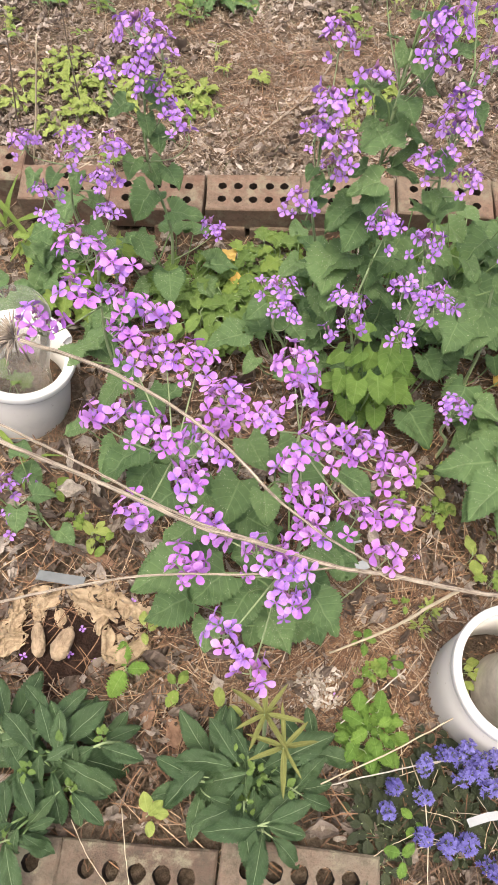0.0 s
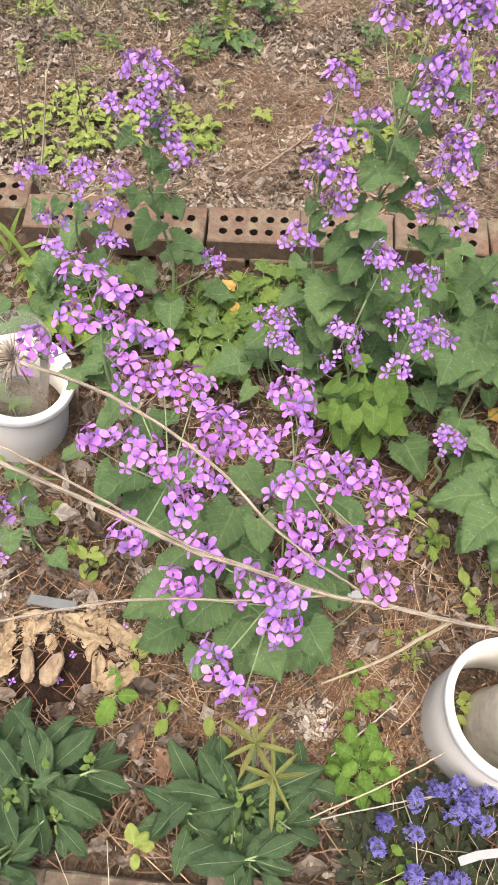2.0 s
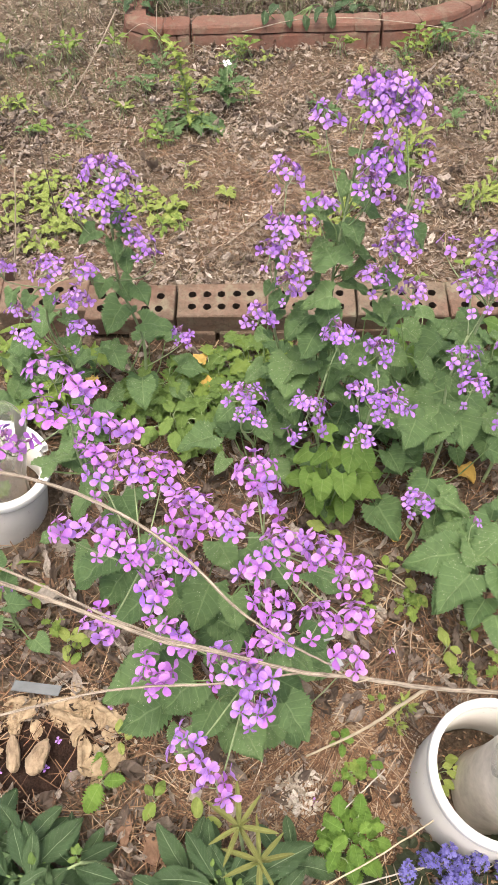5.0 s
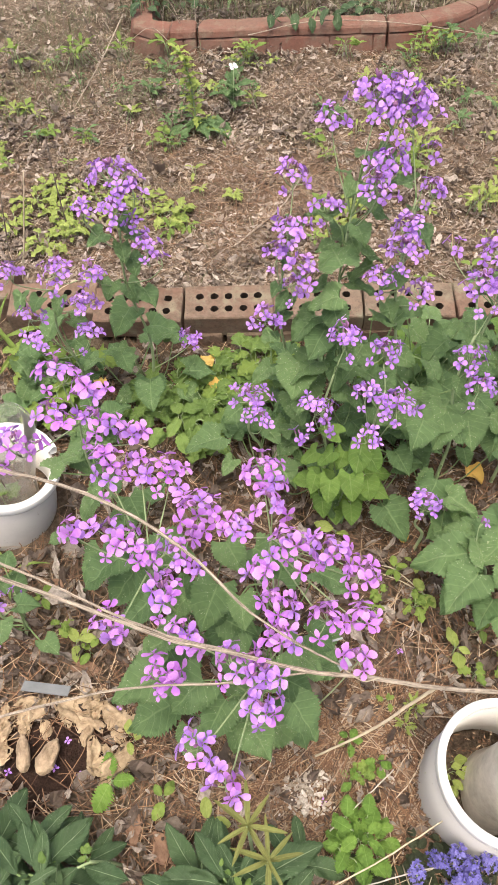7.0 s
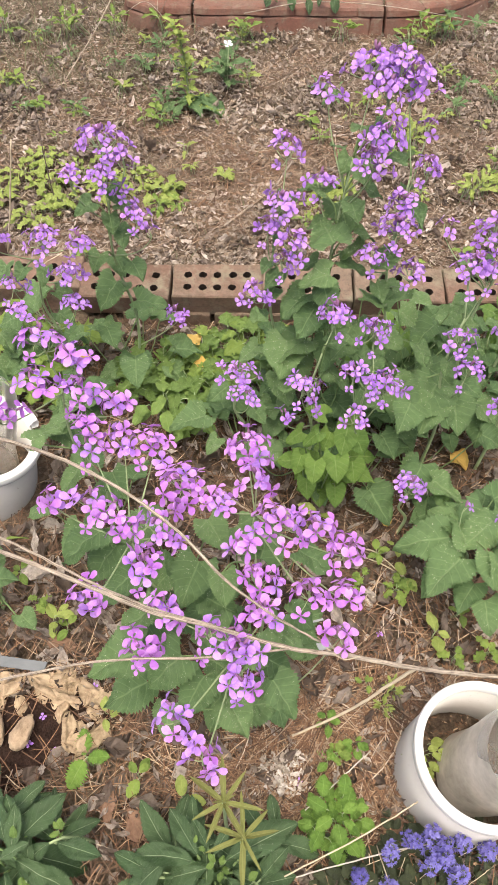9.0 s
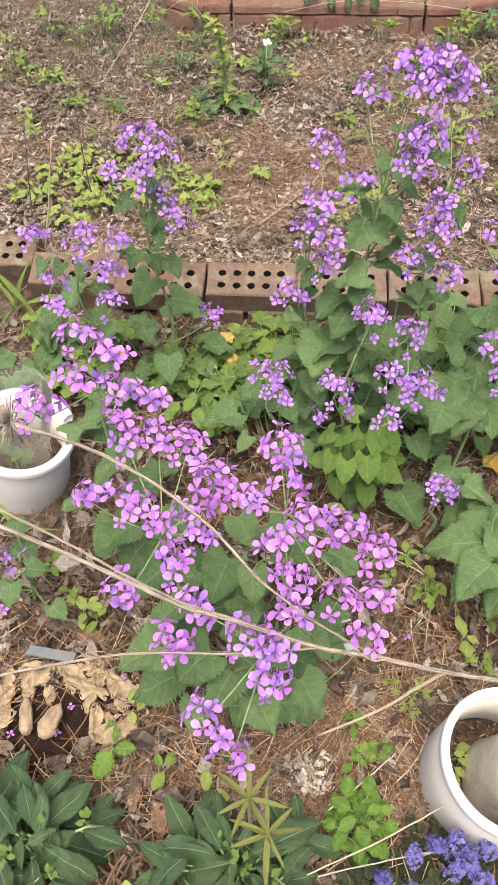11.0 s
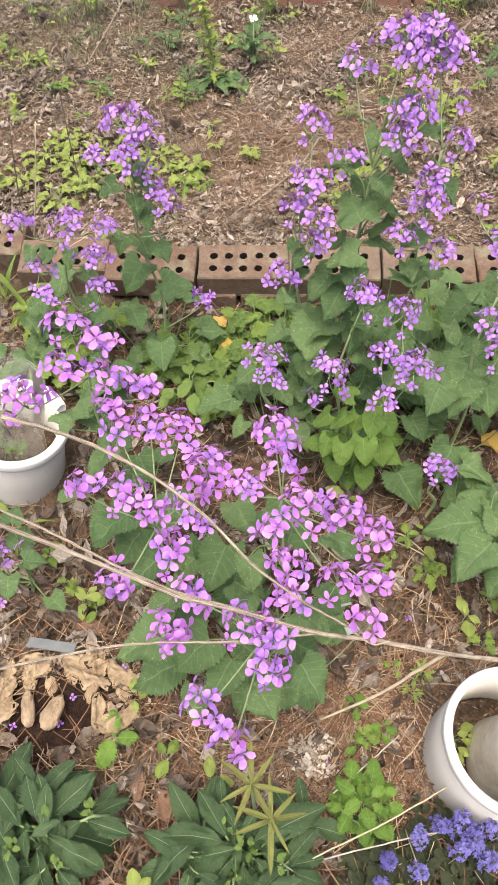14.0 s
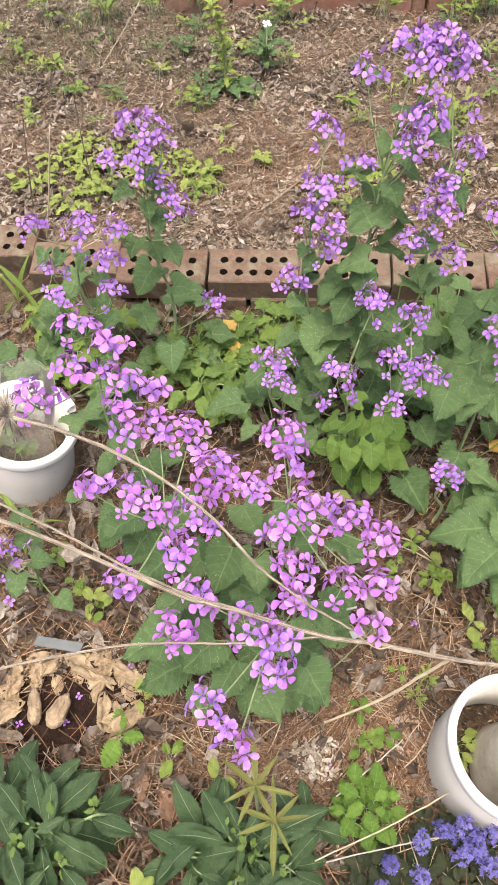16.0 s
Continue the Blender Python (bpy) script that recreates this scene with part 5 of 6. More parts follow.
dead = thing("dead_flower_stalk", (0.68, 0.345, 0), "long dry straw-coloured flower stalk lying over plants", "dead stalk")
stalk(dead, "main_branch", [(0.68, 0.345, 0.006), (0.6, 0.335, 0.03), (0.504, 0.325, 0.09), (0.398, 0.312, 0.16), (0.288, 0.288, 0.265), (0.192, 0.283, 0.33)], 0.0036, 0.0028, STRAW, 1, 0.0004)
stalk(dead, "branch", [(0.192, 0.283, 0.33), (0.132, 0.279, 0.36), (0.039, 0.279, 0.43), (-0.009, 0.276, 0.47), (-0.061, 0.28, 0.52), (-0.114, 0.288, 0.56), (-0.165, 0.293, 0.6), (-0.24, 0.30, 0.66)], 0.0027, 0.0018, STRAW, 2, 0.0004)
stalk(dead, "branch", [(0.05, 0.2805, 0.424), (-0.009, 0.279, 0.472), (-0.061, 0.284, 0.522), (-0.116, 0.299, 0.56), (-0.168, 0.309, 0.6), (-0.24, 0.33, 0.65)], 0.0012, 0.0013, STRAW, 3, 0.0004)
stalk(dead, "branch", [(0.192, 0.285, 0.33), (0.128, 0.29, 0.4), (0.066, 0.309, 0.46), (0.009, 0.36, 0.48), (-0.054, 0.399, 0.5), (-0.111, 0.41, 0.54), (-0.175, 0.405, 0.587)], 0.0012, 0.0021, STRAW, 4, 0.0004)
stalk(dead, "branch", [(0.128, 0.277, 0.364), (0.04, 0.262, 0.38), (-0.048, 0.256, 0.39), (-0.113, 0.24, 0.41), (-0.199, 0.208, 0.44), (-0.27, 0.18, 0.46)], 0.0013, 0.0014, STRAW, 5, 0.0004)
stalk(dead, "side_twig", [(0.289, 0.288, 0.265), (0.261, 0.279, 0.22), (0.221, 0.265, 0.16), (0.148, 0.247, 0.09)], 0.0024, 0.0015, STRAW_PALE, 6, 0.0004)
stalk(dead, "side_twig", [(0.172, 0.287, 0.34), (0.191, 0.276, 0.335), (0.211, 0.281, 0.33)], 0.0009, 0.0007, STRAW_PALE, 7, 0.0004)


def seed_head(parent, at, seed):
    rnd = random.Random(seed)
    pieces = []
    for k in range(70):
        d = Vector((rnd.uniform(-1.4, 0.2), rnd.uniform(-0.9, 0.9), rnd.uniform(-0.9, 0.9))).normalized()
        p = Vector(at) + d * 0.004
        pieces.append((*tube([p, p + d * 0.012 + Vector((0, 0, 0.002)), p + d * rnd.uniform(0.018, 0.026) - Vector((0, 0, 0.004))], [0.0008, 0.0009, 0.0003], 3), 0))
    v, f, _ = joined(pieces)
    put_in("seed_head", mesh_of("seed_head", v, f, STRAW), parent, None, "bristly dry brown seed head")


seed_head(dead, (-0.178, 0.405, 0.59), 1)


def lone_stalk(points, r0, r1, mat, label, seed, group="", name="dry_stem"):
    x, y, z = points[0]
    ob = thing(name, (x, y, z), label, "dry stem", group)
    stalk(ob, "stem", points, r0, r1, mat, seed)


PALE = "pale dry plant stem lying on the litter"
lone_stalk([(0.32, 0.17, 0.075), (0.231, 0.124, 0.085), (0.134, 0.082, 0.07), (0.11, 0.07, 0.04)], 0.0010, 0.0010, STRAW_PALE, PALE, 11, "dry stems on the bed")
lone_stalk([(0.42, 0.13, 0.05), (0.30, 0.115, 0.06), (0.20, 0.094, 0.06), (0.13, 0.077, 0.04)], 0.0010, 0.0009, VINE, PALE, 12, "dry stems on the bed")
lone_stalk([(0.262, 0.236, 0.05), (0.215, 0.198, 0.055), (0.165, 0.16, 0.045)], 0.0009, 0.0009, VINE, PALE, 13, "dry stems on the bed")
lone_stalk([(0.29, 0.575, 0.012), (0.311, 0.562, 0.02), (0.355, 0.521, 0.012)], 0.0014, 0.001, STRAW_PALE, PALE, 14, "dry stems on the bed")
lone_stalk([(0.285, 0.56, 0.012), (0.32, 0.54, 0.02), (0.362, 0.515, 0.012)], 0.0012, 0.001, STRAW_PALE, PALE, 15, "dry stems on the bed")
lone_stalk([(-0.125, 0.045, 0.07), (-0.115, 0.0, 0.075), (-0.105, -0.045, 0.065)], 0.0007, 0.0005, STRAW_PALE, "pale dry stem lying over the front bricks", 16, "dry stems on the bed")
lone_stalk([(-0.19, 0.03, 0.065), (-0.16, -0.01, 0.075), (-0.13, -0.045, 0.062)], 0.0006, 0.0004, STRAW_PALE, "pale dry stem lying over the front bricks", 17, "dry stems on the bed")
lone_stalk([(-0.04, 0.235, 0.02), (-0.08, 0.19, 0.02), (-0.09, 0.15, 0.012)], 0.0013, 0.001, STRAW, "brown dry twig lying on dead leaves", 18, "dry stems on the bed")
lone_stalk([(0.262, 0.12, 0.03), (0.268, 0.06, 0.075), (0.266, -0.03, 0.06)], 0.0008, 0.0007, STRAW_PALE, "thin straw lying through the bugle patch", 19, "dry stems on the bed")
STRAND = "thin pale straw strand through the bugle leaves"
rnd = random.Random(61)
for k in range(18):
    x, y, a, n = rnd.uniform(0.20, 0.42), rnd.uniform(0.0, 0.12), rnd.uniform(0, 6.28), rnd.uniform(0.03, 0.08)
    dx, dy = n * math.cos(a), n * math.sin(a)
    z = float(gz(x, y))
    lone_stalk([(x - dx, y - dy * 0.5, z + 0.012), (x, y + 0.004, z + rnd.uniform(0.03, 0.05)), (x + dx, y + dy * 0.5, z + rnd.uniform(0.012, 0.04))], 0.0007, 0.0004, STRAW_PALE if k % 3 else STRAW, STRAND, 620 + k, "straw strands in the bugle patch", "straw_strand")
UPRIGHT = "thin dead stem standing in the mulch"
lone_stalk([(-0.502, 1.347, 0.0), (-0.455, 1.347, 0.15), (-0.41, 1.35, 0.31)], 0.0022, 0.0014, STRAW_PALE, "pale dry upright stem behind the brick row", 20, "dead upright stems")
lone_stalk([(-0.423, 1.57, 0.0), (-0.422, 1.57, 0.12), (-0.415, 1.57, 0.26)], 0.002, 0.001, BARK, UPRIGHT, 21, "dead upright stems")
lone_stalk([(-0.561, 1.476, 0.0), (-0.54, 1.476, 0.12), (-0.512, 1.476, 0.26)], 0.002, 0.001, BARK, UPRIGHT, 22, "dead upright stems")
lone_stalk([(-0.42, 1.22, 0.02), (-0.38, 1.23, 0.08), (-0.33, 1.24, 0.11)], 0.0012, 0.001, STRAW_PALE, UPRIGHT, 23, "dead upright stems")
lone_stalk([(-0.37, 2.62, 0.10), (-0.42, 2.40, 0.06), (-0.49, 2.15, 0.02)], 0.0022, 0.0014, STRAW, "grey fallen twig lying on the mulch", 24)
lone_stalk([(0.06, 2.47, 0.085), (0.3, 2.55, 0.09), (0.62, 2.5, 0.09), (1.1, 2.42, 0.04)], 0.0016, 0.001, STRAW, "thin dry bramble stem across the edging", 25)
lone_stalk([(-0.2, 2.62, 0.09), (0.2, 2.66, 0.11), (0.5, 2.7, 0.10)], 0.0016, 0.001, BARK, "thin dry bramble stem across the edging", 26)
lone_stalk([(0.02, 1.47, 0.012), (0.14, 1.62, 0.014), (0.20, 1.75, 0.014)], 0.003, 0.002, STRAW, "brown fallen twig lying on the mulch", 27)


def shrub():
    ob = thing("woody_shrub", (0.60, 0.835, 0), "bare dark woody stems of a young shrub", "shrub")
    stalk(ob, "stem", [(0.576, 0.80, -0.01), (0.593, 0.845, 0.1), (0.616, 0.857, 0.18), (0.633, 0.858, 0.28), (0.64, 0.861, 0.36), (0.655, 0.88, 0.48), (0.68, 0.91, 0.60), (0.72, 0.95, 0.75)], 0.0085, 0.0026, BARK, 1, 0.002)
    stalk(ob, "stem", [(0.636, 0.86, 0.29), (0.68, 0.889, 0.36), (0.727, 0.891, 0.42), (0.82, 0.89, 0.5)], 0.005, 0.003, BARK, 2, 0.002)
    stalk(ob, "stem", [(0.60, 0.84, 0.0), (0.659, 0.90, 0.03), (0.747, 0.955, 0.1), (0.819, 0.953, 0.2), (0.95, 0.96, 0.3)], 0.003, 0.002, BARK, 3, 0.002)
    stalk(ob, "vine", [(0.60, 0.83, 0.0), (0.616, 0.855, 0.1), (0.608, 0.862, 0.16), (0.632, 0.879, 0.2), (0.693, 0.902, 0.24), (0.747, 0.885, 0.26), (0.85, 0.88, 0.28)], 0.0017, 0.0016, VINE, 4)
    stalk(ob, "vine", [(0.80, 0.90, 0.6), (0.70, 0.885, 0.56), (0.655, 0.885, 0.5), (0.632, 0.862, 0.45), (0.634, 0.838, 0.4), (0.668, 0.805, 0.34), (0.713, 0.777, 0.3), (0.85, 0.72, 0.24)], 0.0021, 0.0021, VINE, 5)


shrub()


# ---- pine cone, papery leaves, labels ----
def pine_cone(a, b):
    a, b = Vector(a), Vector(b)
    ob = thing("pine_cone", a, "open brown pine cone lying on dead leaves", "pine cone")
    axis = b - a
    q = axis.to_track_quat("Z", "Y").to_matrix().to_4x4()
    length = axis.length
    m = Matrix.Translation(a) @ q
    v, f = lathe([(0.003, 0), (0.009, 0.25 * length), (0.008, 0.7 * length), (0.001, length)], 10)
    put_in("core", mesh_of("cone_core", v, f, CONE), ob, m)
    sv = [(0, -0.003, 0), (0, 0.003, 0), (0.009, -0.006, 0.004), (0.009, 0.006, 0.004), (0.015, -0.003, 0.008), (0.015, 0.003, 0.008), (0.010, 0, 0.0075)]
    sf = [(0, 1, 3, 2), (2, 3, 5, 4), (2, 6, 3), (4, 5, 6), (2, 4, 6), (3, 6, 5)]
    me = mesh_of("cone_scale", sv, sf, CONE, None, None, False)
    for k in range(48):
        h = k / 48
        r = 1.2 * math.sin(math.pi * (0.12 + 0.83 * h)) ** 0.6
        put_in("scale", me, ob, m @ pose(0, 0, h * length * 0.95, 0, 0, k * 137.5) @ Matrix.Diagonal((r, r, 1, 1)))


pine_cone((0.626, 0.437, 0.02), (0.578, 0.331, 0.02))


def papery_mesh(seed, mat=PAPERY):
    """A thin shell of a dead leaf, curled along its length, crumpled and torn, one metre long."""
    rnd = random.Random(seed)
    verts, faces, uvs = [], [], []
    roll, ph = rnd.uniform(0.7, 1.7), rnd.uniform(0, 6)
    bend = rnd.uniform(-0.5, 0.6)
    nu, nv = 16, 20
    for i in range(nv + 1):
        s = i / nv
        w = (0.33 + 0.06 * math.sin(seed + s * 5)) * math.sin(math.pi * (0.06 + 0.88 * s)) ** 0.7
        for k in range(nu + 1):
            u = k / nu * 2 - 1
            p = Vector((s * 4 + seed * 3, u * 2.2, ph))
            ang = u * roll * (0.7 + 0.5 * noise.noise(p * 0.5))
            r = w / roll
            y = r * math.sin(ang) * 1.25
            z = r * (1 - math.cos(ang)) * 0.75 + bend * (s - 0.5) ** 2 * 0.5
            z += 0.12 * noise.noise(p * 0.5) + 0.16 * abs(noise.noise(Vector((s * 1.6 + seed, u * 2.6, ph)))) + 0.05 * abs(u) ** 3 * noise.noise(Vector((s * 9, seed, u)))
            y += 0.10 * noise.noise(p * 0.8 + Vector((9, 0, 0)))
            verts.append((s - 0.5 + 0.07 * noise.noise(p * 1.3), y, z))
            uvs.append((u * 0.5 + 0.5, s))
    for i in range(nv):
        for k in range(nu):
            rim = max(abs((k + 0.5) / nu * 2 - 1), abs((i + 0.5) / nv * 2 - 1))
            if rim > 0.72 and noise.noise((i * 0.33, k * 0.33, seed * 7.0)) > 0.95 - rim:
                continue
            a = i * (nu + 1) + k
            faces.append((a, a + 1, a + nu + 2, a + nu + 1))
    return mesh_of("papery_leaf", verts, faces, mat, uvs)


PAPERS = [papery_mesh(k) for k in range(9)]


def soil_patch(cx, cy, size, name, label):
    v, f = [], []
    n, rings = 40, 7
    for i in range(rings + 1):
        for k in range(n):
            a = 2 * math.pi * k / n
            d = i / rings
            r = size * d * (1 + 0.18 * math.sin(3 * a + 1) + 0.08 * math.sin(7 * a))
            x, y = cx + 1.25 * r * math.cos(a), cy + 0.85 * r * math.sin(a)
            z = 0.009 - 0.012 * d**3 + 0.004 * noise.noise((x * 60, y * 60, 0)) + 0.003 * noise.noise((x * 180, y * 180, 3))
            v.append((x, y, float(gz(x, y)) + z))
    for i in range(rings):
        for k in range(n):
            a, b = i * n + k, i * n + (k + 1) % n
            f.append((a, a + n, b + n, b))
    tagged(new(name, mesh_of(name, v, f, SOIL)), label, "soil", "", "structure")


soil_patch(-0.248, 0.272, 0.082, "bare_soil_patch", "patch of dark bare soil ringed by papery leaves")
# Bare soil gap by the rosette; its shadow is laid in as dark soil colour.
soil_patch(-0.062, 0.152, 0.030, "bare_soil_patch", "small bare soil patch darkened as shadow beside a rosette")
rnd = random.Random(9)
RING = [(-0.300, 0.305, 0.03), (-0.262, 0.305, 0.035), (-0.19, 0.305, 0.056), (-0.182, 0.268, 0.05)]
for k in range(40):
    a = rnd.uniform(-0.75, 3.9)
    d = 0.066 * rnd.uniform(0.95, 1.55)
    x, y = -0.253 + 1.25 * d * math.cos(a), 0.272 + 0.85 * d * math.sin(a)
    if math.hypot(x + 0.27, y - 0.365) > 0.02:
        RING.append((x, y, rnd.uniform(0.030, 0.070)))
for k, (x, y, s) in enumerate(RING):
    ob = tagged(new("papery_leaf", PAPERS[k % 9]), "curled papery tan dead leaf on dark soil", "dead leaf", "papery dead leaves")
    a = rnd.uniform(0, 360) if k > 3 else (90 + rnd.uniform(-25, 25))
    ob.matrix_basis = pose(x, y, 0.012 + float(gz(x, y)) + 0.004 * (k % 4), rnd.uniform(-35, 35) + (180 if k % 3 == 1 else 0), rnd.uniform(-20, 20), a) @ Matrix.Diagonal((s, s, s * 0.8, 1))


def bulb(at, heading, seed, slim=1.0):
    """A plump bulb lying on its side, in a creased tan skin drawn out to a neck."""
    v, f = lathe([(0.0008, -0.026), (0.007, -0.0245), (0.0125, -0.018), (0.0148, -0.008), (0.0140, 0.004), (0.0118, 0.013), (0.0090, 0.019), (0.0055, 0.0235), (0.0042, 0.027), (0.0005, 0.0275)], 28)
    out = []
    for p in v:
        a = math.atan2(p.y, p.x)
        k = 1 + 0.05 * math.sin(9 * a + seed) + 0.30 * noise.noise((math.cos(a) * 1.5, math.sin(a) * 1.5, p.z * 60 + seed * 9)) + 0.24 * noise.noise((math.cos(a) * 5, math.sin(a) * 5, p.z * 130 + seed * 9))
        k *= slim * (1 - 0.20 * abs(math.sin(3.5 * a + 2.0 * noise.noise((a, p.z * 40, seed)))) ** 6)
        out.append(Vector((p.x * k, p.y * k, p.z + 0.002 * noise.noise((a, p.z * 90, seed)))))
    me = mesh_of("bulb", out, f, BULB_SKIN)
    ob = tagged(new("flower_bulb", me), "tan papery-skinned flower bulb lying on dark soil", "flower bulb", "bulbs on bare soil")
    ob.matrix_basis = Matrix.Translation(at) @ pose(0, 0, 0, 0, 0, heading) @ pose(0, 0, 0, 0, 78, 0)


bulb((-0.248, 0.262, 0.026), 68, 1)
bulb((-0.288, 0.268, 0.022), 100, 2, 0.72)


BROWNS = [papery_mesh(k + 30, BROWN_LEAF) for k in range(3)]
for k, (x, y, s) in enumerate([(0.296, 0.143, 0.052), (-0.28, 0.535, 0.05), (-0.209, 0.40, 0.055), (-0.11, 0.168, 0.045), (-0.069, 0.143, 0.05), (-0.093, 0.045, 0.055), (0.49, 0.513, 0.045), (0.541, 0.429, 0.05), (0.44, 0.60, 0.045), (-0.14, 0.115, 0.04)]):
    ob = tagged(new("curled_leaf", BROWNS[k % 3]), "curled brown dead leaf lying on the litter", "dead leaf", "curled brown leaves")
    ob.matrix_basis = pose(x, y, 0.016 + float(gz(x, y)), rnd.uniform(-15, 15), rnd.uniform(-15, 15), rnd.uniform(0, 360)) @ Matrix.Diagonal((s, s, s * 0.6, 1))
for k, (x, y, s) in enumerate([(0.566, 0.319, 0.055), (0.591, 0.352, 0.05), (0.55, 0.29, 0.04)]):
    ob = tagged(new("papery_leaf", PAPERS[k]), "bleached papery dead leaf beside the pine cone", "dead leaf", "papery dead leaves")
    ob.matrix_basis = pose(x, y, 0.018 + float(gz(x, y)), rnd.uniform(-20, 20), rnd.uniform(-20, 20), rnd.uniform(0, 360)) @ Matrix.Diagonal((s, s, s * 0.7, 1))
for k, (x, y, z) in enumerate([(-0.225, 0.288, 0.016), (-0.2, 0.24, 0.016), (-0.24, 0.25, 0.016), (-0.31, 0.245, 0.016), (0.16, 0.20, 0.02), (0.30, 0.42, 0.02), (-0.15, 0.33, 0.02)]):
    ob = tagged(new("fallen_flower", FLOWERS_VIOLET[k % 5]), "small shed violet flower lying on the soil", "fallen flower", "shed flowers")
    ob.matrix_basis = facing((x, y, z + float(gz(x, y))), (rnd.uniform(-0.3, 0.3), rnd.uniform(-0.3, 0.3), 1), rnd.uniform(0, 6.28), 0.4)


def plant_label(points, width, mat, label):
    """A bent flat strip with thickness."""
    line = [Vector(p) for p in points]
    ob = thing("plant_label", line[0], label, "plant label", "plant labels")
    v, f = [], []
    for i, p in enumerate(line):
        d = (line[min(i + 1, len(line) - 1)] - line[max(0, i - 1)]).normalized()
        side = d.cross(Vector((0, 0.35, 1))).normalized() * width / 2
        up = side.cross(d).normalized() * 0.0009
        v += [p - side - up, p + side - up, p + side + up, p - side + up]
    for i in range(len(line) - 1):
        for k in range(4):
            a, b = i * 4 + k, i * 4 + (k + 1) % 4
            f.append((a, b, b + 4, a + 4))
    f += [(3, 2, 1, 0), tuple(range(len(v) - 4, len(v)))]
    put_in("plate", mesh_of("label_plate", v, f, mat, None, None, False), ob)


plant_label([(-0.306, 0.368, 0.028), (-0.268, 0.363, 0.028), (-0.23, 0.358, 0.028)], 0.018, METAL, "dull grey metal plant label on dead leaves")
plant_label([(0.182, 0.368, 0.085), (0.194, 0.374, 0.09), (0.208, 0.380, 0.09)], 0.016, METAL_WHITE, "white plant label half hidden under stalks")
plant_label([(0.163, 0.402, 0.09), (0.185, 0.410, 0.095), (0.20, 0.414, 0.095)], 0.003, METAL_WHITE, "thin white strip of a plant label under flowers")
plant_label([(0.322, 0.042, 0.07), (0.345, 0.05, 0.08), (0.372, 0.054, 0.075)], 0.010, METAL_WHITE, "bent white metal plant label over bugle leaves")


def fallen(at, size, seed):
    ob = tagged(new("fallen_leaf", OVAL_FALLEN[seed % 3]), "bright orange-yellow fallen leaf on the litter", "dead leaf", "fallen yellow leaves")
    rnd = random.Random(seed)
    ob.matrix_basis = leaf_pose(*at, rnd.uniform(0, 360), rnd.uniform(-5, 20), size)


OVAL_FALLEN = leaf_set("fallen_oval_leaf", LEAF_FALLEN, "oval", 0.40, 0.05, 3, rows=18, wave=0.16, fold=0.4)
for k, (p, s) in enumerate([((0.475, 0.775, 0.02), 0.04), ((-0.040, 1.015, 0.06), 0.036), ((-0.028, 0.975, 0.05), 0.030), ((0.33, 0.61, 0.03), 0.025), ((-0.24, 0.93, 0.1), 0.03), ((0.62, 0.9, 0.05), 0.035)]):
    fallen(p, s, k)


# ---- cast edging ring and the growth inside it ----
def ring_path(d):
    """A point and heading on the edging's line, d metres along it."""
    legs = [("line", (-0.31, 3.6), (-0.31, 2.64)), ("arc", (-0.25, 2.64), 0.06, 180, 270), ("line", (-0.25, 2.58), (0.55, 2.58)), ("arc", (0.55, 3.0), 0.42, 270, 360), ("line", (0.97, 3.0), (0.97, 3.8))]
    for leg in legs:
        if leg[0] == "line":
            a, b = Vector(leg[1]), Vector(leg[2])
            n = (b - a).length
            if d <= n or leg is legs[-1]:
                return a.lerp(b, d / n), (b - a).normalized()
        else:
            n = leg[2] * radians(leg[4] - leg[3])
            if d <= n:
                a = radians(leg[3]) + d / leg[2]
                return Vector(leg[1]) + leg[2] * Vector((math.cos(a), math.sin(a))), Vector((-math.sin(a), math.cos(a)))
        d -= n


def edging_brick(d0, d1, z0, z1, front, back, top_slope):
    """Verts and faces of one moulded brick of the edging, bent along the line."""
    v, f = [], []
    n = 10 if d1 - d0 > 0.4 else 4
    e = 0.006
    for i in range(n + 1):
        d = d0 + (d1 - d0) * i / n
        p, h = ring_path(d)
        out = Vector((h.y, -h.x))
        g = 0.003 if i in (0, n) else 0.0
        sect = [(front - g, z0), (front - g - 0.30 * (z1 - e - z0), z1 - e), (front - e - g - 0.30 * (z1 - e - z0), z1 - g), (back, z1 + top_slope - g), (back, z0)]
        for r, z in sect:
            q = p + out * (r + 0.0018 * noise.noise((d * 35, z * 60, r * 40)))
            v.append((q.x, q.y, z + 0.002 * noise.noise((d * 25, r * 50, 4))))
    for i in range(n):
        for k in range(4):
            a = i * 5 + k
            f.append((a, a + 1, a + 6, a + 5))
    f += [(4, 3, 2, 1, 0), tuple(range(n * 5, n * 5 + 5))]
    return v, f


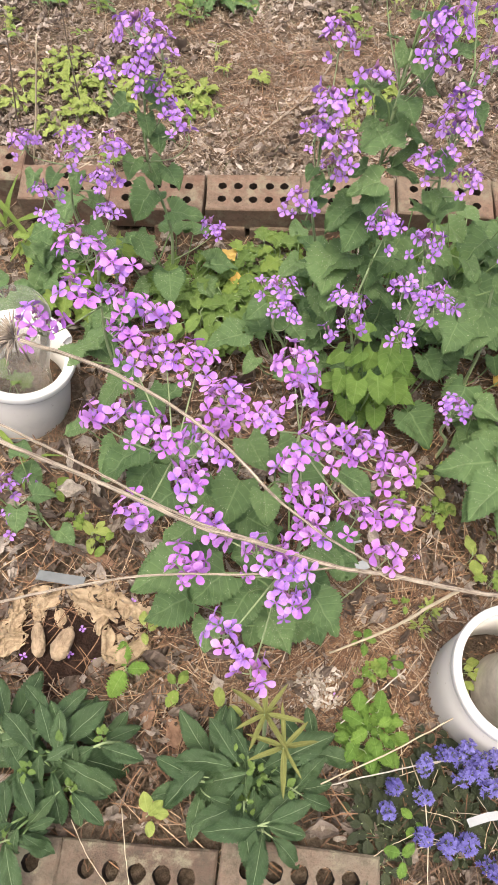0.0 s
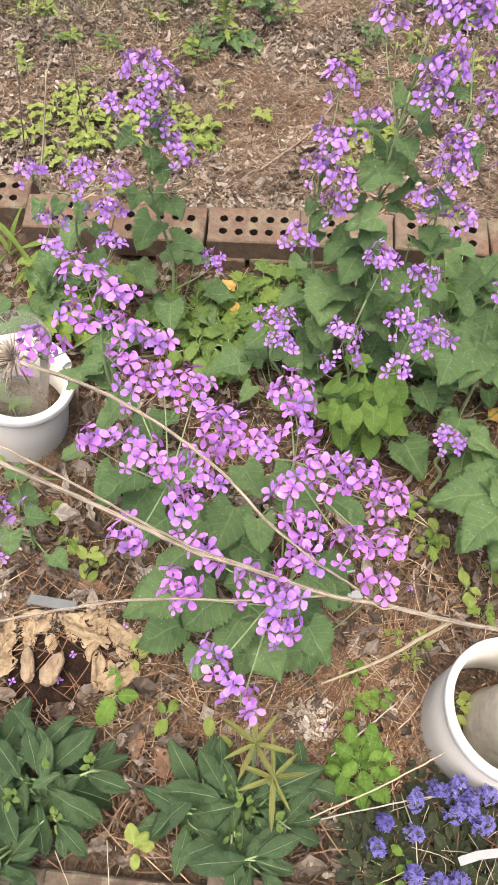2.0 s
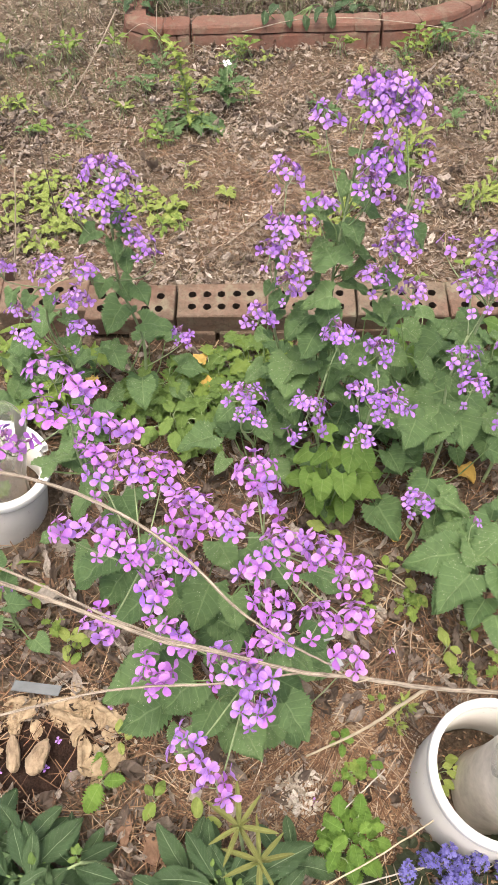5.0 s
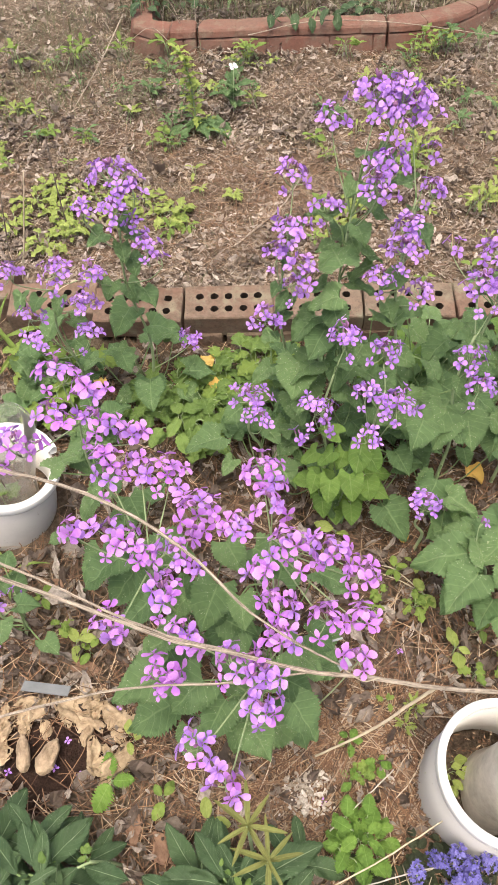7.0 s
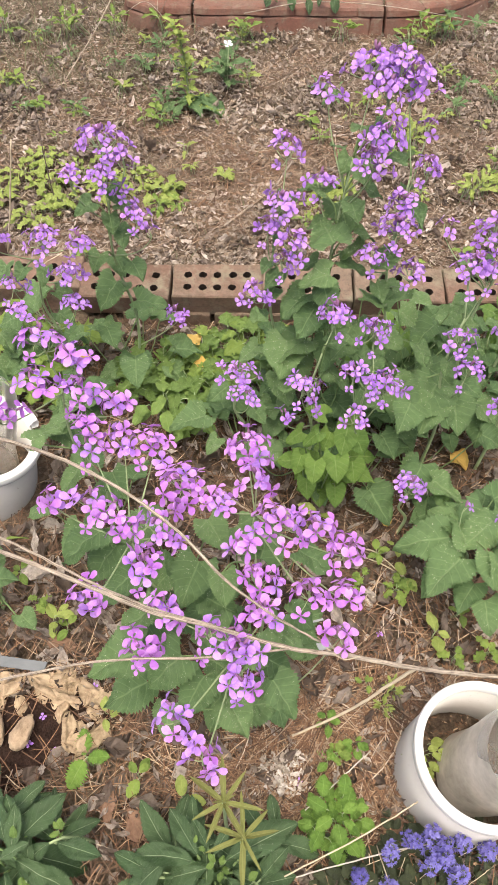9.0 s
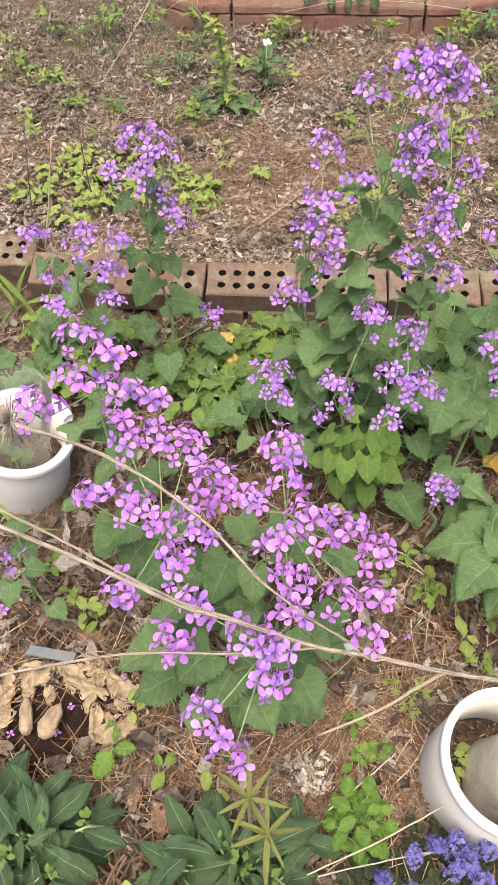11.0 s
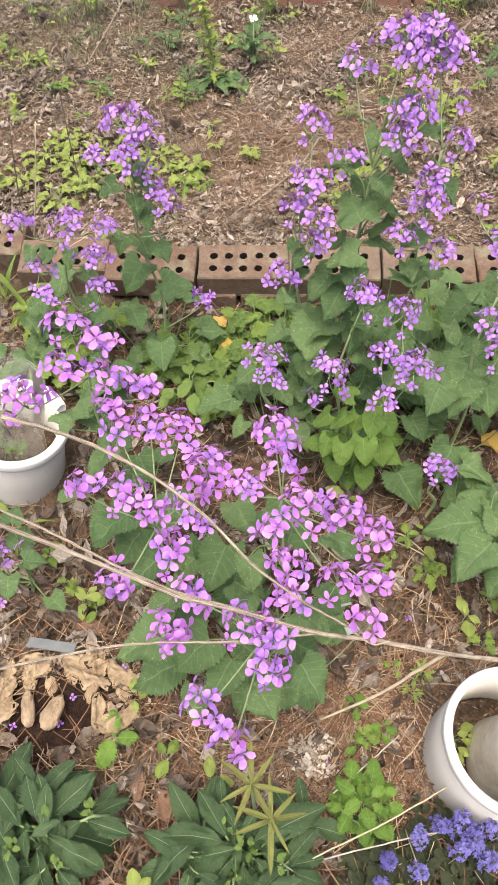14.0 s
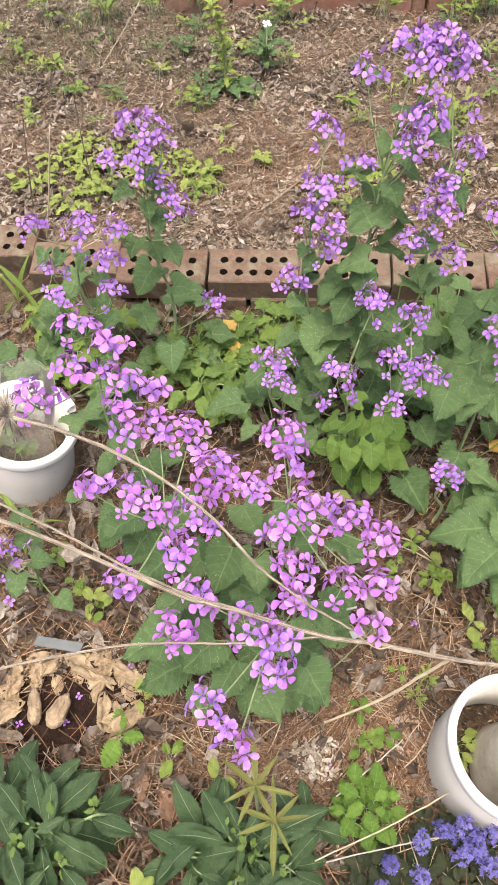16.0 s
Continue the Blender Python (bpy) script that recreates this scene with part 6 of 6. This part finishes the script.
def edging():
    joints = [0.0, 0.54, 1.19, 1.84, 2.46, 3.05]
    for a, b in zip(joints[:-1], joints[1:]):
        p, _ = ring_path((a + b) / 2)
        ob = thing("edging_block", (p.x, p.y, 0), "red cast concrete edging block moulded as brickwork", "garden edging", "red edging blocks")
        a, b = a + 0.004, b - 0.004
        v, f = edging_brick(a, b, -0.02, 0.0700, 0.0560, -0.034, 0.004)
        put_in("core", mesh_of("edging_core", v, f, EDGING, None, None, False), ob)
        for course, (z0, z1, front, back, slope) in enumerate(((-0.02, 0.052, 0.064, -0.04, 0.0), (0.052, 0.074, 0.0440, -0.035, 0.004))):
            cuts = [a, a + (b - a) * (0.2 if course else 0.36), a + (b - a) * (0.53 if course else 0.70), a + (b - a) * (0.86 if course else 0.93), b]
            for c0, c1 in zip(cuts[:-1], cuts[1:]):
                v, f = edging_brick(c0 + 0.0026, c1 - 0.0026, z0, z1 - 0.004 * (1 - course), front, back, slope)
                put_in("moulded_brick", mesh_of("moulded_brick", v, f, EDGING, None, None, False), ob)


edging()
rnd = random.Random(31)
for k in range(46):
    p = (-0.32 + 1.2 * rnd.random() ** 1.6, rnd.uniform(2.70, 3.5))
    clump(p, rnd.randint(7, 14), rnd.uniform(0.03, 0.055), 0.07, rnd.choice((OVAL_DARK, FERNY_GREY, OVAL_DARK)), "ring_plant", "dark green leafy plant inside the red edging", "leafy plant", 400 + k, rnd.uniform(0.06, 0.2), (-30, 20), "plants inside the edging ring")
for k in range(14):
    p = (rnd.uniform(-0.9, 1.1), 2.50 + rnd.uniform(-0.06, 0.0))
    clump(p, 7, 0.04, 0.04, rnd.choice((FERNY_GREY, FERNY)), "edge_weed", "dull green weed against the red edging", "weed", 450 + k, 0.06, (0, 50), "weeds along the edging")
for k in range(10):
    p = (rnd.uniform(0.95, 1.15), rnd.uniform(2.65, 3.4))
    clump(p, 9, 0.045, 0.05, FERNY_GREY, "edge_weed", "dull green weed against the red edging", "weed", 470 + k, 0.09, (0, 50), "weeds along the edging")
rosette((0.3, 2.62), [(0.22, 2.56, 0.11, 262, -40, 0.05), (0.27, 2.55, 0.10, 285, -52, 0.045), (0.36, 2.55, 0.11, 275, -55, 0.05), (0.33, 2.56, 0.12, 240, -20, 0.05), (0.14, 2.56, 0.11, 250, -30, 0.045), (0.18, 2.58, 0.12, 220, 5, 0.05)], OVAL_DARK, "ring_plant", "leafy shoot hanging over the red edging", "leafy plant", 490, (0.3, 2.62, 0.1))


for k in range(30):
    x, y = rnd.uniform(-0.2, 0.9), rnd.uniform(2.66, 3.3)
    a, n = rnd.uniform(0, 6.28), rnd.uniform(0.06, 0.18)
    lone_stalk([(x, y, 0.01), (x + n * 0.5 * math.cos(a), y + n * 0.5 * math.sin(a), rnd.uniform(0.03, 0.10)), (x + n * math.cos(a + 0.4), y + n * math.sin(a + 0.4), rnd.uniform(0.01, 0.12))], 0.0017, 0.0009, STRAW_PALE if k % 2 else STRAW, "bleached dry twig among weeds inside the edging", 560 + k, "dry twigs inside the edging")
TANGLE = "thin dry grass stem tangled at the edging corner"
for k in range(26):
    x, y = rnd.uniform(-0.62, -0.12), rnd.uniform(2.38, 2.9)
    a, n = rnd.uniform(0, 6.28), rnd.uniform(0.08, 0.2)
    lone_stalk([(x, y, 0.02), (x + n * 0.5 * math.cos(a), y + n * 0.5 * math.sin(a), rnd.uniform(0.08, 0.16)), (x + n * math.cos(a + 0.5), y + n * math.sin(a + 0.5), rnd.uniform(0.03, 0.14))], 0.0012, 0.0007, BARK if k % 3 else STRAW, TANGLE, 500 + k, "dry grass stems at the edging")


# ---- litter ----
def drift(x, y):
    """Uneven field, about -1 to 1: chips gather where it is high, needles where it is low."""
    return (np.sin(8.3 * x + 2.0 * np.sin(6.1 * y + 0.4)) + np.sin(9.7 * y + 1.8 * np.sin(7.3 * x + 1.1)) + 0.8 * np.sin(19 * x - 14 * y + 1.5 * np.sin(11 * x)) + 0.6 * np.sin(27 * y + 23 * x)) / 2.4


def scatter(n, xr, yr, rnd, blur=0.12, gather=0.0):
    x, y = rnd.uniform(*xr, n) + rnd.normal(0, blur, n), rnd.uniform(*yr, n)
    if gather:
        near = drift(x, y) * gather > rnd.uniform(-0.3, 0.9, n)
        x, y = x[near], y[near]
    keep = ~((y > 1.12) & (y < 1.245)) & ~((np.hypot(x - 0.393, y - 0.213) < 0.096)) & ~((np.hypot(x + 0.372, y - 0.705) < 0.096))
    keep &= ~((y < 0.02) & (x < 0.21) & (x > -0.66)) & ~(np.hypot((x + 0.248) / 1.25, (y - 0.272) / 0.85) < 0.062)
    return x[keep], y[keep]


def needles(name, n, xr, yr, seed, mat, label, long=(0.05, 0.1), lift=0.014, gather=0.0, thick=1.0):
    rnd = np.random.default_rng(seed)
    x, y = scatter(n, xr, yr, rnd, 0.12, gather)
    n = len(x)
    a, length, bend = rnd.uniform(0, 6.283, n), rnd.uniform(*long, n), rnd.normal(0, 0.5, n)
    z0, tilt = rnd.uniform(0.001, lift, n), rnd.normal(0, 0.06, n)
    width = thick * rnd.uniform(0.00032, 0.0006, n)
    verts = np.empty((n, 5, 2, 3))
    px, py, ang = x.copy(), y.copy(), a.copy()
    for i in range(5):
        z = np.maximum(gz(px, py) + 0.0005, gz(x, y) + z0 + tilt * (i / 4 - 0.5) * length)
        for k, s in enumerate((-1, 1)):
            verts[:, i, k] = np.stack([px - s * width * np.sin(ang), py + s * width * np.cos(ang), z], 1)
        px, py, ang = px + length / 4 * np.cos(ang), py + length / 4 * np.sin(ang), ang + bend / 4
    base = np.arange(n)[:, None, None] * 10
    quad = np.array([[2 * i, 2 * i + 2, 2 * i + 3, 2 * i + 1] for i in range(4)])[None]
    me = mesh_of(name, verts.reshape(-1, 3), (base + quad).reshape(-1, 4), mat)
    tagged(new(name, me), label, "pine needles", "", "stuff")


def flakes(name, n, xr, yr, seed, mat, label, size, category, curl=0.35, ratio=(0.35, 0.8), lift=0.012, blur=0.12, gather=0.0):
    """Dead leaves or chips: uneven bent eight-sided plates."""
    rnd = np.random.default_rng(seed)
    x, y = scatter(n, xr, yr, rnd, blur, gather)
    n = len(x)
    length = size[0] + (size[1] - size[0]) * rnd.random(n) ** 2.2
    wide = length * rnd.uniform(*ratio, n)
    a, tip, roll = rnd.uniform(0, 6.283, n), rnd.normal(0, 0.22, n), rnd.normal(0, 0.3, n)
    k = np.arange(8) * np.pi / 4
    r = 1 + rnd.uniform(-0.45, 0.3, (n, 8))
    u, w = r * np.cos(k) * length[:, None] / 2, r * np.sin(k) * wide[:, None] / 2
    h = curl * rnd.uniform(-0.2, 1.0, (n, 1)) * (w**2 / wide[:, None] * 2 + u**2 / length[:, None]) + rnd.normal(0, 0.12, (n, 8)) * wide[:, None]
    u, w, h = (np.concatenate([q, np.zeros((n, 1))], 1) for q in (u, w, h))
    h = h + u * tip[:, None] + w * roll[:, None]
    ca, sa = np.cos(a)[:, None], np.sin(a)[:, None]
    vx, vy = x[:, None] + u * ca - w * sa, y[:, None] + u * sa + w * ca
    vz = np.maximum(gz(vx, vy) + 0.0008, gz(x, y)[:, None] + rnd.uniform(0.001, lift, (n, 1)) + h)
    verts = np.stack([vx, vy, vz], 2).reshape(-1, 3)
    tri = np.array([[8, i, (i + 1) % 8] for i in range(8)])[None]
    faces = (np.arange(n)[:, None, None] * 9 + tri).reshape(-1, 3)
    tagged(new(name, mesh_of(name, verts, faces, mat, None, None, False)), label, category, "", "stuff")


def dry_leaves(name, n, xr, yr, seed, mat, label, size, lift=0.02, gather=0.0):
    """Dead leaves: pointed blades, folded along the rib, curled and crumpled."""
    rnd = np.random.default_rng(seed)
    x, y = scatter(n, xr, yr, rnd, 0.12, gather)
    n = len(x)
    length = size[0] + (size[1] - size[0]) * rnd.random(n) ** 1.8
    wide, fold, curl = length * rnd.uniform(0.11, 0.30, n), rnd.normal(0.1, 0.8, n), rnd.normal(0.3, 0.8, n)
    a, tip, roll, side = rnd.uniform(0, 6.283, n), rnd.normal(0, 0.25, n), rnd.normal(0, 0.35, n), rnd.normal(0, 0.25, n)
    rows, cols = 7, 5
    verts = np.empty((n, rows, cols, 3))
    z0 = gz(x, y) + rnd.uniform(0.004, lift, n)
    ca, sa = np.cos(a), np.sin(a)
    for i in range(rows):
        s = i / (rows - 1)
        ragged = rnd.uniform(0.45, 1.25, n)
        for k in range(cols):
            t = k / 2 - 1
            u = (s - 0.5) * length * (1 - 0.15 * np.abs(curl) * s)
            w = t * wide * max(0.05, math.sin(math.pi * (0.03 + 0.94 * s)) ** 0.75) * (ragged if abs(t) == 1 else 1) + side * length * (s - 0.5) ** 2
            h = fold * np.abs(t) ** 1.4 * wide + curl * length * (s - 0.4) ** 2 * 0.9 + rnd.normal(0, 0.06, n) * length + u * tip + w * roll
            vx, vy = x + u * ca - w * sa, y + u * sa + w * ca
            verts[:, i, k] = np.stack([vx, vy, np.maximum(gz(vx, vy) + 0.0008, z0 + h)], 1)
    quad = np.array([[i * cols + k, (i + 1) * cols + k, (i + 1) * cols + k + 1, i * cols + k + 1] for i in range(rows - 1) for k in range(cols - 1)])[None]
    faces = (np.arange(n)[:, None, None] * rows * cols + quad).reshape(-1, 4)
    tagged(new(name, mesh_of(name, verts.reshape(-1, 3), faces, mat, None, None, False)), label, "dead leaves", "", "stuff")


def grass(name, n, xr, yr, seed, label, long, lean):
    """Loose thin blades, rising and bending over."""
    rnd = np.random.default_rng(seed)
    x, y = scatter(n, xr, yr, rnd)
    n = len(x)
    a, length, tip = rnd.uniform(0, 6.283, n), rnd.uniform(*long, n), rnd.uniform(*lean, n)
    wide = rnd.uniform(0.0009, 0.002, n)
    verts = np.empty((n, 5, 2, 3))
    for i in range(5):
        s = i / 4
        out, up = length * s * np.sin(tip * (0.4 + 0.8 * s)), length * s * np.cos(tip * (0.4 + 0.8 * s))
        for k, d in enumerate((-1, 1)):
            w = d * wide * (1 - 0.85 * s)
            verts[:, i, k] = np.stack([x + out * np.cos(a) - w * np.sin(a), y + out * np.sin(a) + w * np.cos(a), gz(x, y) + up], 1)
    quad = np.array([[2 * i, 2 * i + 2, 2 * i + 3, 2 * i + 1] for i in range(4)])[None]
    faces = (np.arange(n)[:, None, None] * 10 + quad).reshape(-1, 4)
    tagged(new(name, mesh_of(name, verts.reshape(-1, 3), faces, GRASS)), label, "grass", "", "stuff")


grass("grass_tuft", 1500, (-0.33, 0.9), (2.7, 3.5), 21, "dark olive grass growing inside the edging", (0.06, 0.2), (0.2, 1.1))
grass("grass_tuft", 900, (-0.9, -0.25), (2.1, 2.9), 22, "sparse olive grass by the edging corner", (0.04, 0.12), (0.5, 1.4))
grass("grass_tuft", 700, (0.9, 1.6), (2.2, 3.2), 23, "sparse olive grass beside the edging", (0.03, 0.1), (0.5, 1.4))
grass("grass_tuft", 1500, (-0.9, 1.5), (1.26, 2.5), 24, "wispy olive grass growing through the mulch", (0.012, 0.04), (0.6, 1.5))
needles("pine_needles", 13000, (-0.85, 1.15), (-0.15, 1.12), 1, NEEDLE, "reddish brown fallen pine needles over the bed", (0.05, 0.11), 0.018, 0.0, 1.35)
needles("pine_needles", 1500, (-0.85, 1.15), (-0.15, 1.12), 45, NEEDLE_TAN, "pale tan pine needles lying over the bed", (0.05, 0.11), 0.022, 0.0, 1.35)
needles("pine_needles", 30000, (-1.2, 1.9), (1.24, 3.0), 2, NEEDLE_TAN, "tan and rust pine needles over the mulch", (0.03, 0.08))
needles("pine_needles", 1300, (-0.1, 0.32), (1.38, 1.95), 3, NEEDLE, "drift of rust pine needles on the mulch")
needles("pine_needles", 500, (-0.1, 0.32), (1.38, 1.95), 31, NEEDLE_TAN, "tan pine needles lying over the rust drift")
flakes("wood_chips", 4500, (-0.9, 1.5), (1.25, 1.55), 32, CHIP, "bleached wood chips along the brick row", (0.004, 0.024), "wood chips", 0.4, (0.12, 0.5), 0.018)
needles("pine_needles", 2600, (0.08, 0.34), (0.12, 0.36), 4, NEEDLE, "thick mat of reddish needles by a bucket", (0.05, 0.11), 0.02, 0.0, 1.35)
needles("pine_needles", 420, (0.10, 0.32), (0.14, 0.36), 46, NEEDLE_TAN, "pale tan needles over a mat by a bucket", (0.05, 0.11), 0.024, 0.0, 1.35)
dry_leaves("dead_leaves", 7500, (-0.85, 1.15), (-0.1, 1.12), 5, DEAD_LEAF, "grey-brown curled dead leaves over the bed", (0.010, 0.050), 0.022)
flakes("wood_crumbs", 380, (0.115, 0.165), (0.182, 0.238), 15, PALE_BITS, "bleached crumbling wood bits on pine needles", (0.003, 0.013), "wood crumbs", 0.3, (0.4, 0.9), 0.032, 0.012)
flakes("bark_bits", 7000, (-0.85, 1.15), (-0.15, 1.12), 6, DEAD_LEAF, "small brown bark bits over the bed", (0.005, 0.02), "bark bits", 0.2, (0.2, 0.7))
flakes("wood_chips", 40000, (-1.2, 1.9), (1.24, 2.6), 7, CHIP, "pale weathered wood chips behind the bricks", (0.004, 0.028), "wood chips", 0.4, (0.10, 0.5), 0.012)
dry_leaves("dead_leaves", 2600, (-0.28, 0.88), (2.66, 3.6), 29, DEAD_LEAF, "dull dead leaves under the weeds inside the edging", (0.012, 0.05), 0.03)
flakes("wood_chips", 12000, (-1.8, 2.6), (2.5, 4.4), 8, CHIP, "pale weathered wood chips beyond the edging", (0.010, 0.04), "wood chips", 0.25, (0.15, 0.5), 0.014)
dry_leaves("dead_leaves", 6500, (-1.3, 2.0), (1.25, 3.6), 9, CHIP, "brown dead leaves lying over the wood chips", (0.008, 0.032), 0.014)


dry_leaves("dead_leaves", 9000, (-1.2, 1.8), (1.26, 2.55), 41, CHIP, "bleached curled dead leaves in drifts on the mulch", (0.014, 0.040), 0.022, 1.0)
dry_leaves("dead_leaves", 6000, (-1.2, 1.8), (1.26, 2.55), 44, DEAD_LEAF, "dark curled dead leaves in drifts on the mulch", (0.012, 0.036), 0.02, 1.0)
needles("pine_needles", 15000, (-1.0, 1.5), (1.26, 2.55), 43, NEEDLE, "rust pine needles gathered in drifts on the mulch", (0.04, 0.09), 0.018, -1.0)


# ---- cored bricks ----
def brick_mesh(name, mat, seed, holes=True, half=0.097, bore=0.0090):
    """A cored brick, 194 x 92 x 57 mm, top at z = 0, with two rows of five holes through it."""
    rnd = random.Random(seed)
    bm = bmesh.new()
    lx, ly, h = half, 0.048, 0.057

    def loop(points, z):
        return [bm.verts.new((x, y, z)) for x, y in points]

    def edges(vs):
        return [bm.edges.new((vs[i], vs[(i + 1) % len(vs)])) for i in range(len(vs))]

    def outline(ix):
        pts = []
        for (x0, y0), (x1, y1), n in (((-1, -1), (1, -1), 9), ((1, -1), (1, 1), 4), ((1, 1), (-1, 1), 9), ((-1, 1), (-1, -1), 4)):
            for k in range(n):
                t = k / n
                pts.append(((x0 + (x1 - x0) * t) * (lx - ix), (y0 + (y1 - y0) * t) * (ly - ix)))
        return [(x + 0.002 * noise.noise((x * 90, y * 90, seed)), y + 0.002 * noise.noise((x * 90, y * 90, seed + 7))) for x, y in pts]

    top = loop(outline(0.0028), 0)
    rim = loop(outline(0), -0.003)
    low = loop(outline(0), -h)
    all_edges = edges(top)
    if holes:
        for j in (-0.020, 0.016):
            for i in range(5):
                cx, cy = (i - 2) * 0.0325 + rnd.uniform(-0.001, 0.001), j + rnd.uniform(-0.001, 0.001)
                ring = [(cx + bore * rnd.uniform(0.88, 1.08) * math.cos(2 * math.pi * k / 18), cy + bore * rnd.uniform(0.88, 1.08) * math.sin(2 * math.pi * k / 18)) for k in range(18)]
                a, b = loop(ring, -0.0006), loop(ring, -h)
                all_edges += edges(a)
                for k in range(18):
                    m = (k + 1) % 18
                    # Bore walls and low cap take the near-black colour that stands for shade.
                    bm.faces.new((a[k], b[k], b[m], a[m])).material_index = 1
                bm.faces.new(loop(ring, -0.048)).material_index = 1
    bmesh.ops.triangle_fill(bm, use_beauty=True, edges=all_edges)
    for p, q in ((top, rim), (rim, low)):
        for k in range(len(p)):
            m = (k + 1) % len(p)
            bm.faces.new((p[k], q[k], q[m], p[m]))
    bmesh.ops.recalc_face_normals(bm, faces=bm.faces[:])
    me = bpy.data.meshes.new(name)
    bm.to_mesh(me)
    bm.free()
    me.materials.append(mat)
    me.materials.append(HOLE_SHADE)
    return me


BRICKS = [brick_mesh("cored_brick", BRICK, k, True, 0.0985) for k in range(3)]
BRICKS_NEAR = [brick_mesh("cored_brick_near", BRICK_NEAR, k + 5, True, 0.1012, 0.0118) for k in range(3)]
SOLID = [brick_mesh("buried_brick", BRICK, 9, False)]
row = thing("brick_row", (0, 1.18, 0), "row of weathered red cored bricks laid flat", "brick edging", "brick rows", "structure")
rnd = random.Random(12)
for k in range(11):
    x = -0.788 + 0.2 * k + rnd.uniform(-0.002, 0.002)
    y, z, r = 1.183 + rnd.uniform(-0.006, 0.006), 0.085 + rnd.uniform(-0.003, 0.003), rnd.uniform(-2, 2)
    if k < 3:
        y, z = y + (0.10, 0.09, 0.035)[k], z - 0.01
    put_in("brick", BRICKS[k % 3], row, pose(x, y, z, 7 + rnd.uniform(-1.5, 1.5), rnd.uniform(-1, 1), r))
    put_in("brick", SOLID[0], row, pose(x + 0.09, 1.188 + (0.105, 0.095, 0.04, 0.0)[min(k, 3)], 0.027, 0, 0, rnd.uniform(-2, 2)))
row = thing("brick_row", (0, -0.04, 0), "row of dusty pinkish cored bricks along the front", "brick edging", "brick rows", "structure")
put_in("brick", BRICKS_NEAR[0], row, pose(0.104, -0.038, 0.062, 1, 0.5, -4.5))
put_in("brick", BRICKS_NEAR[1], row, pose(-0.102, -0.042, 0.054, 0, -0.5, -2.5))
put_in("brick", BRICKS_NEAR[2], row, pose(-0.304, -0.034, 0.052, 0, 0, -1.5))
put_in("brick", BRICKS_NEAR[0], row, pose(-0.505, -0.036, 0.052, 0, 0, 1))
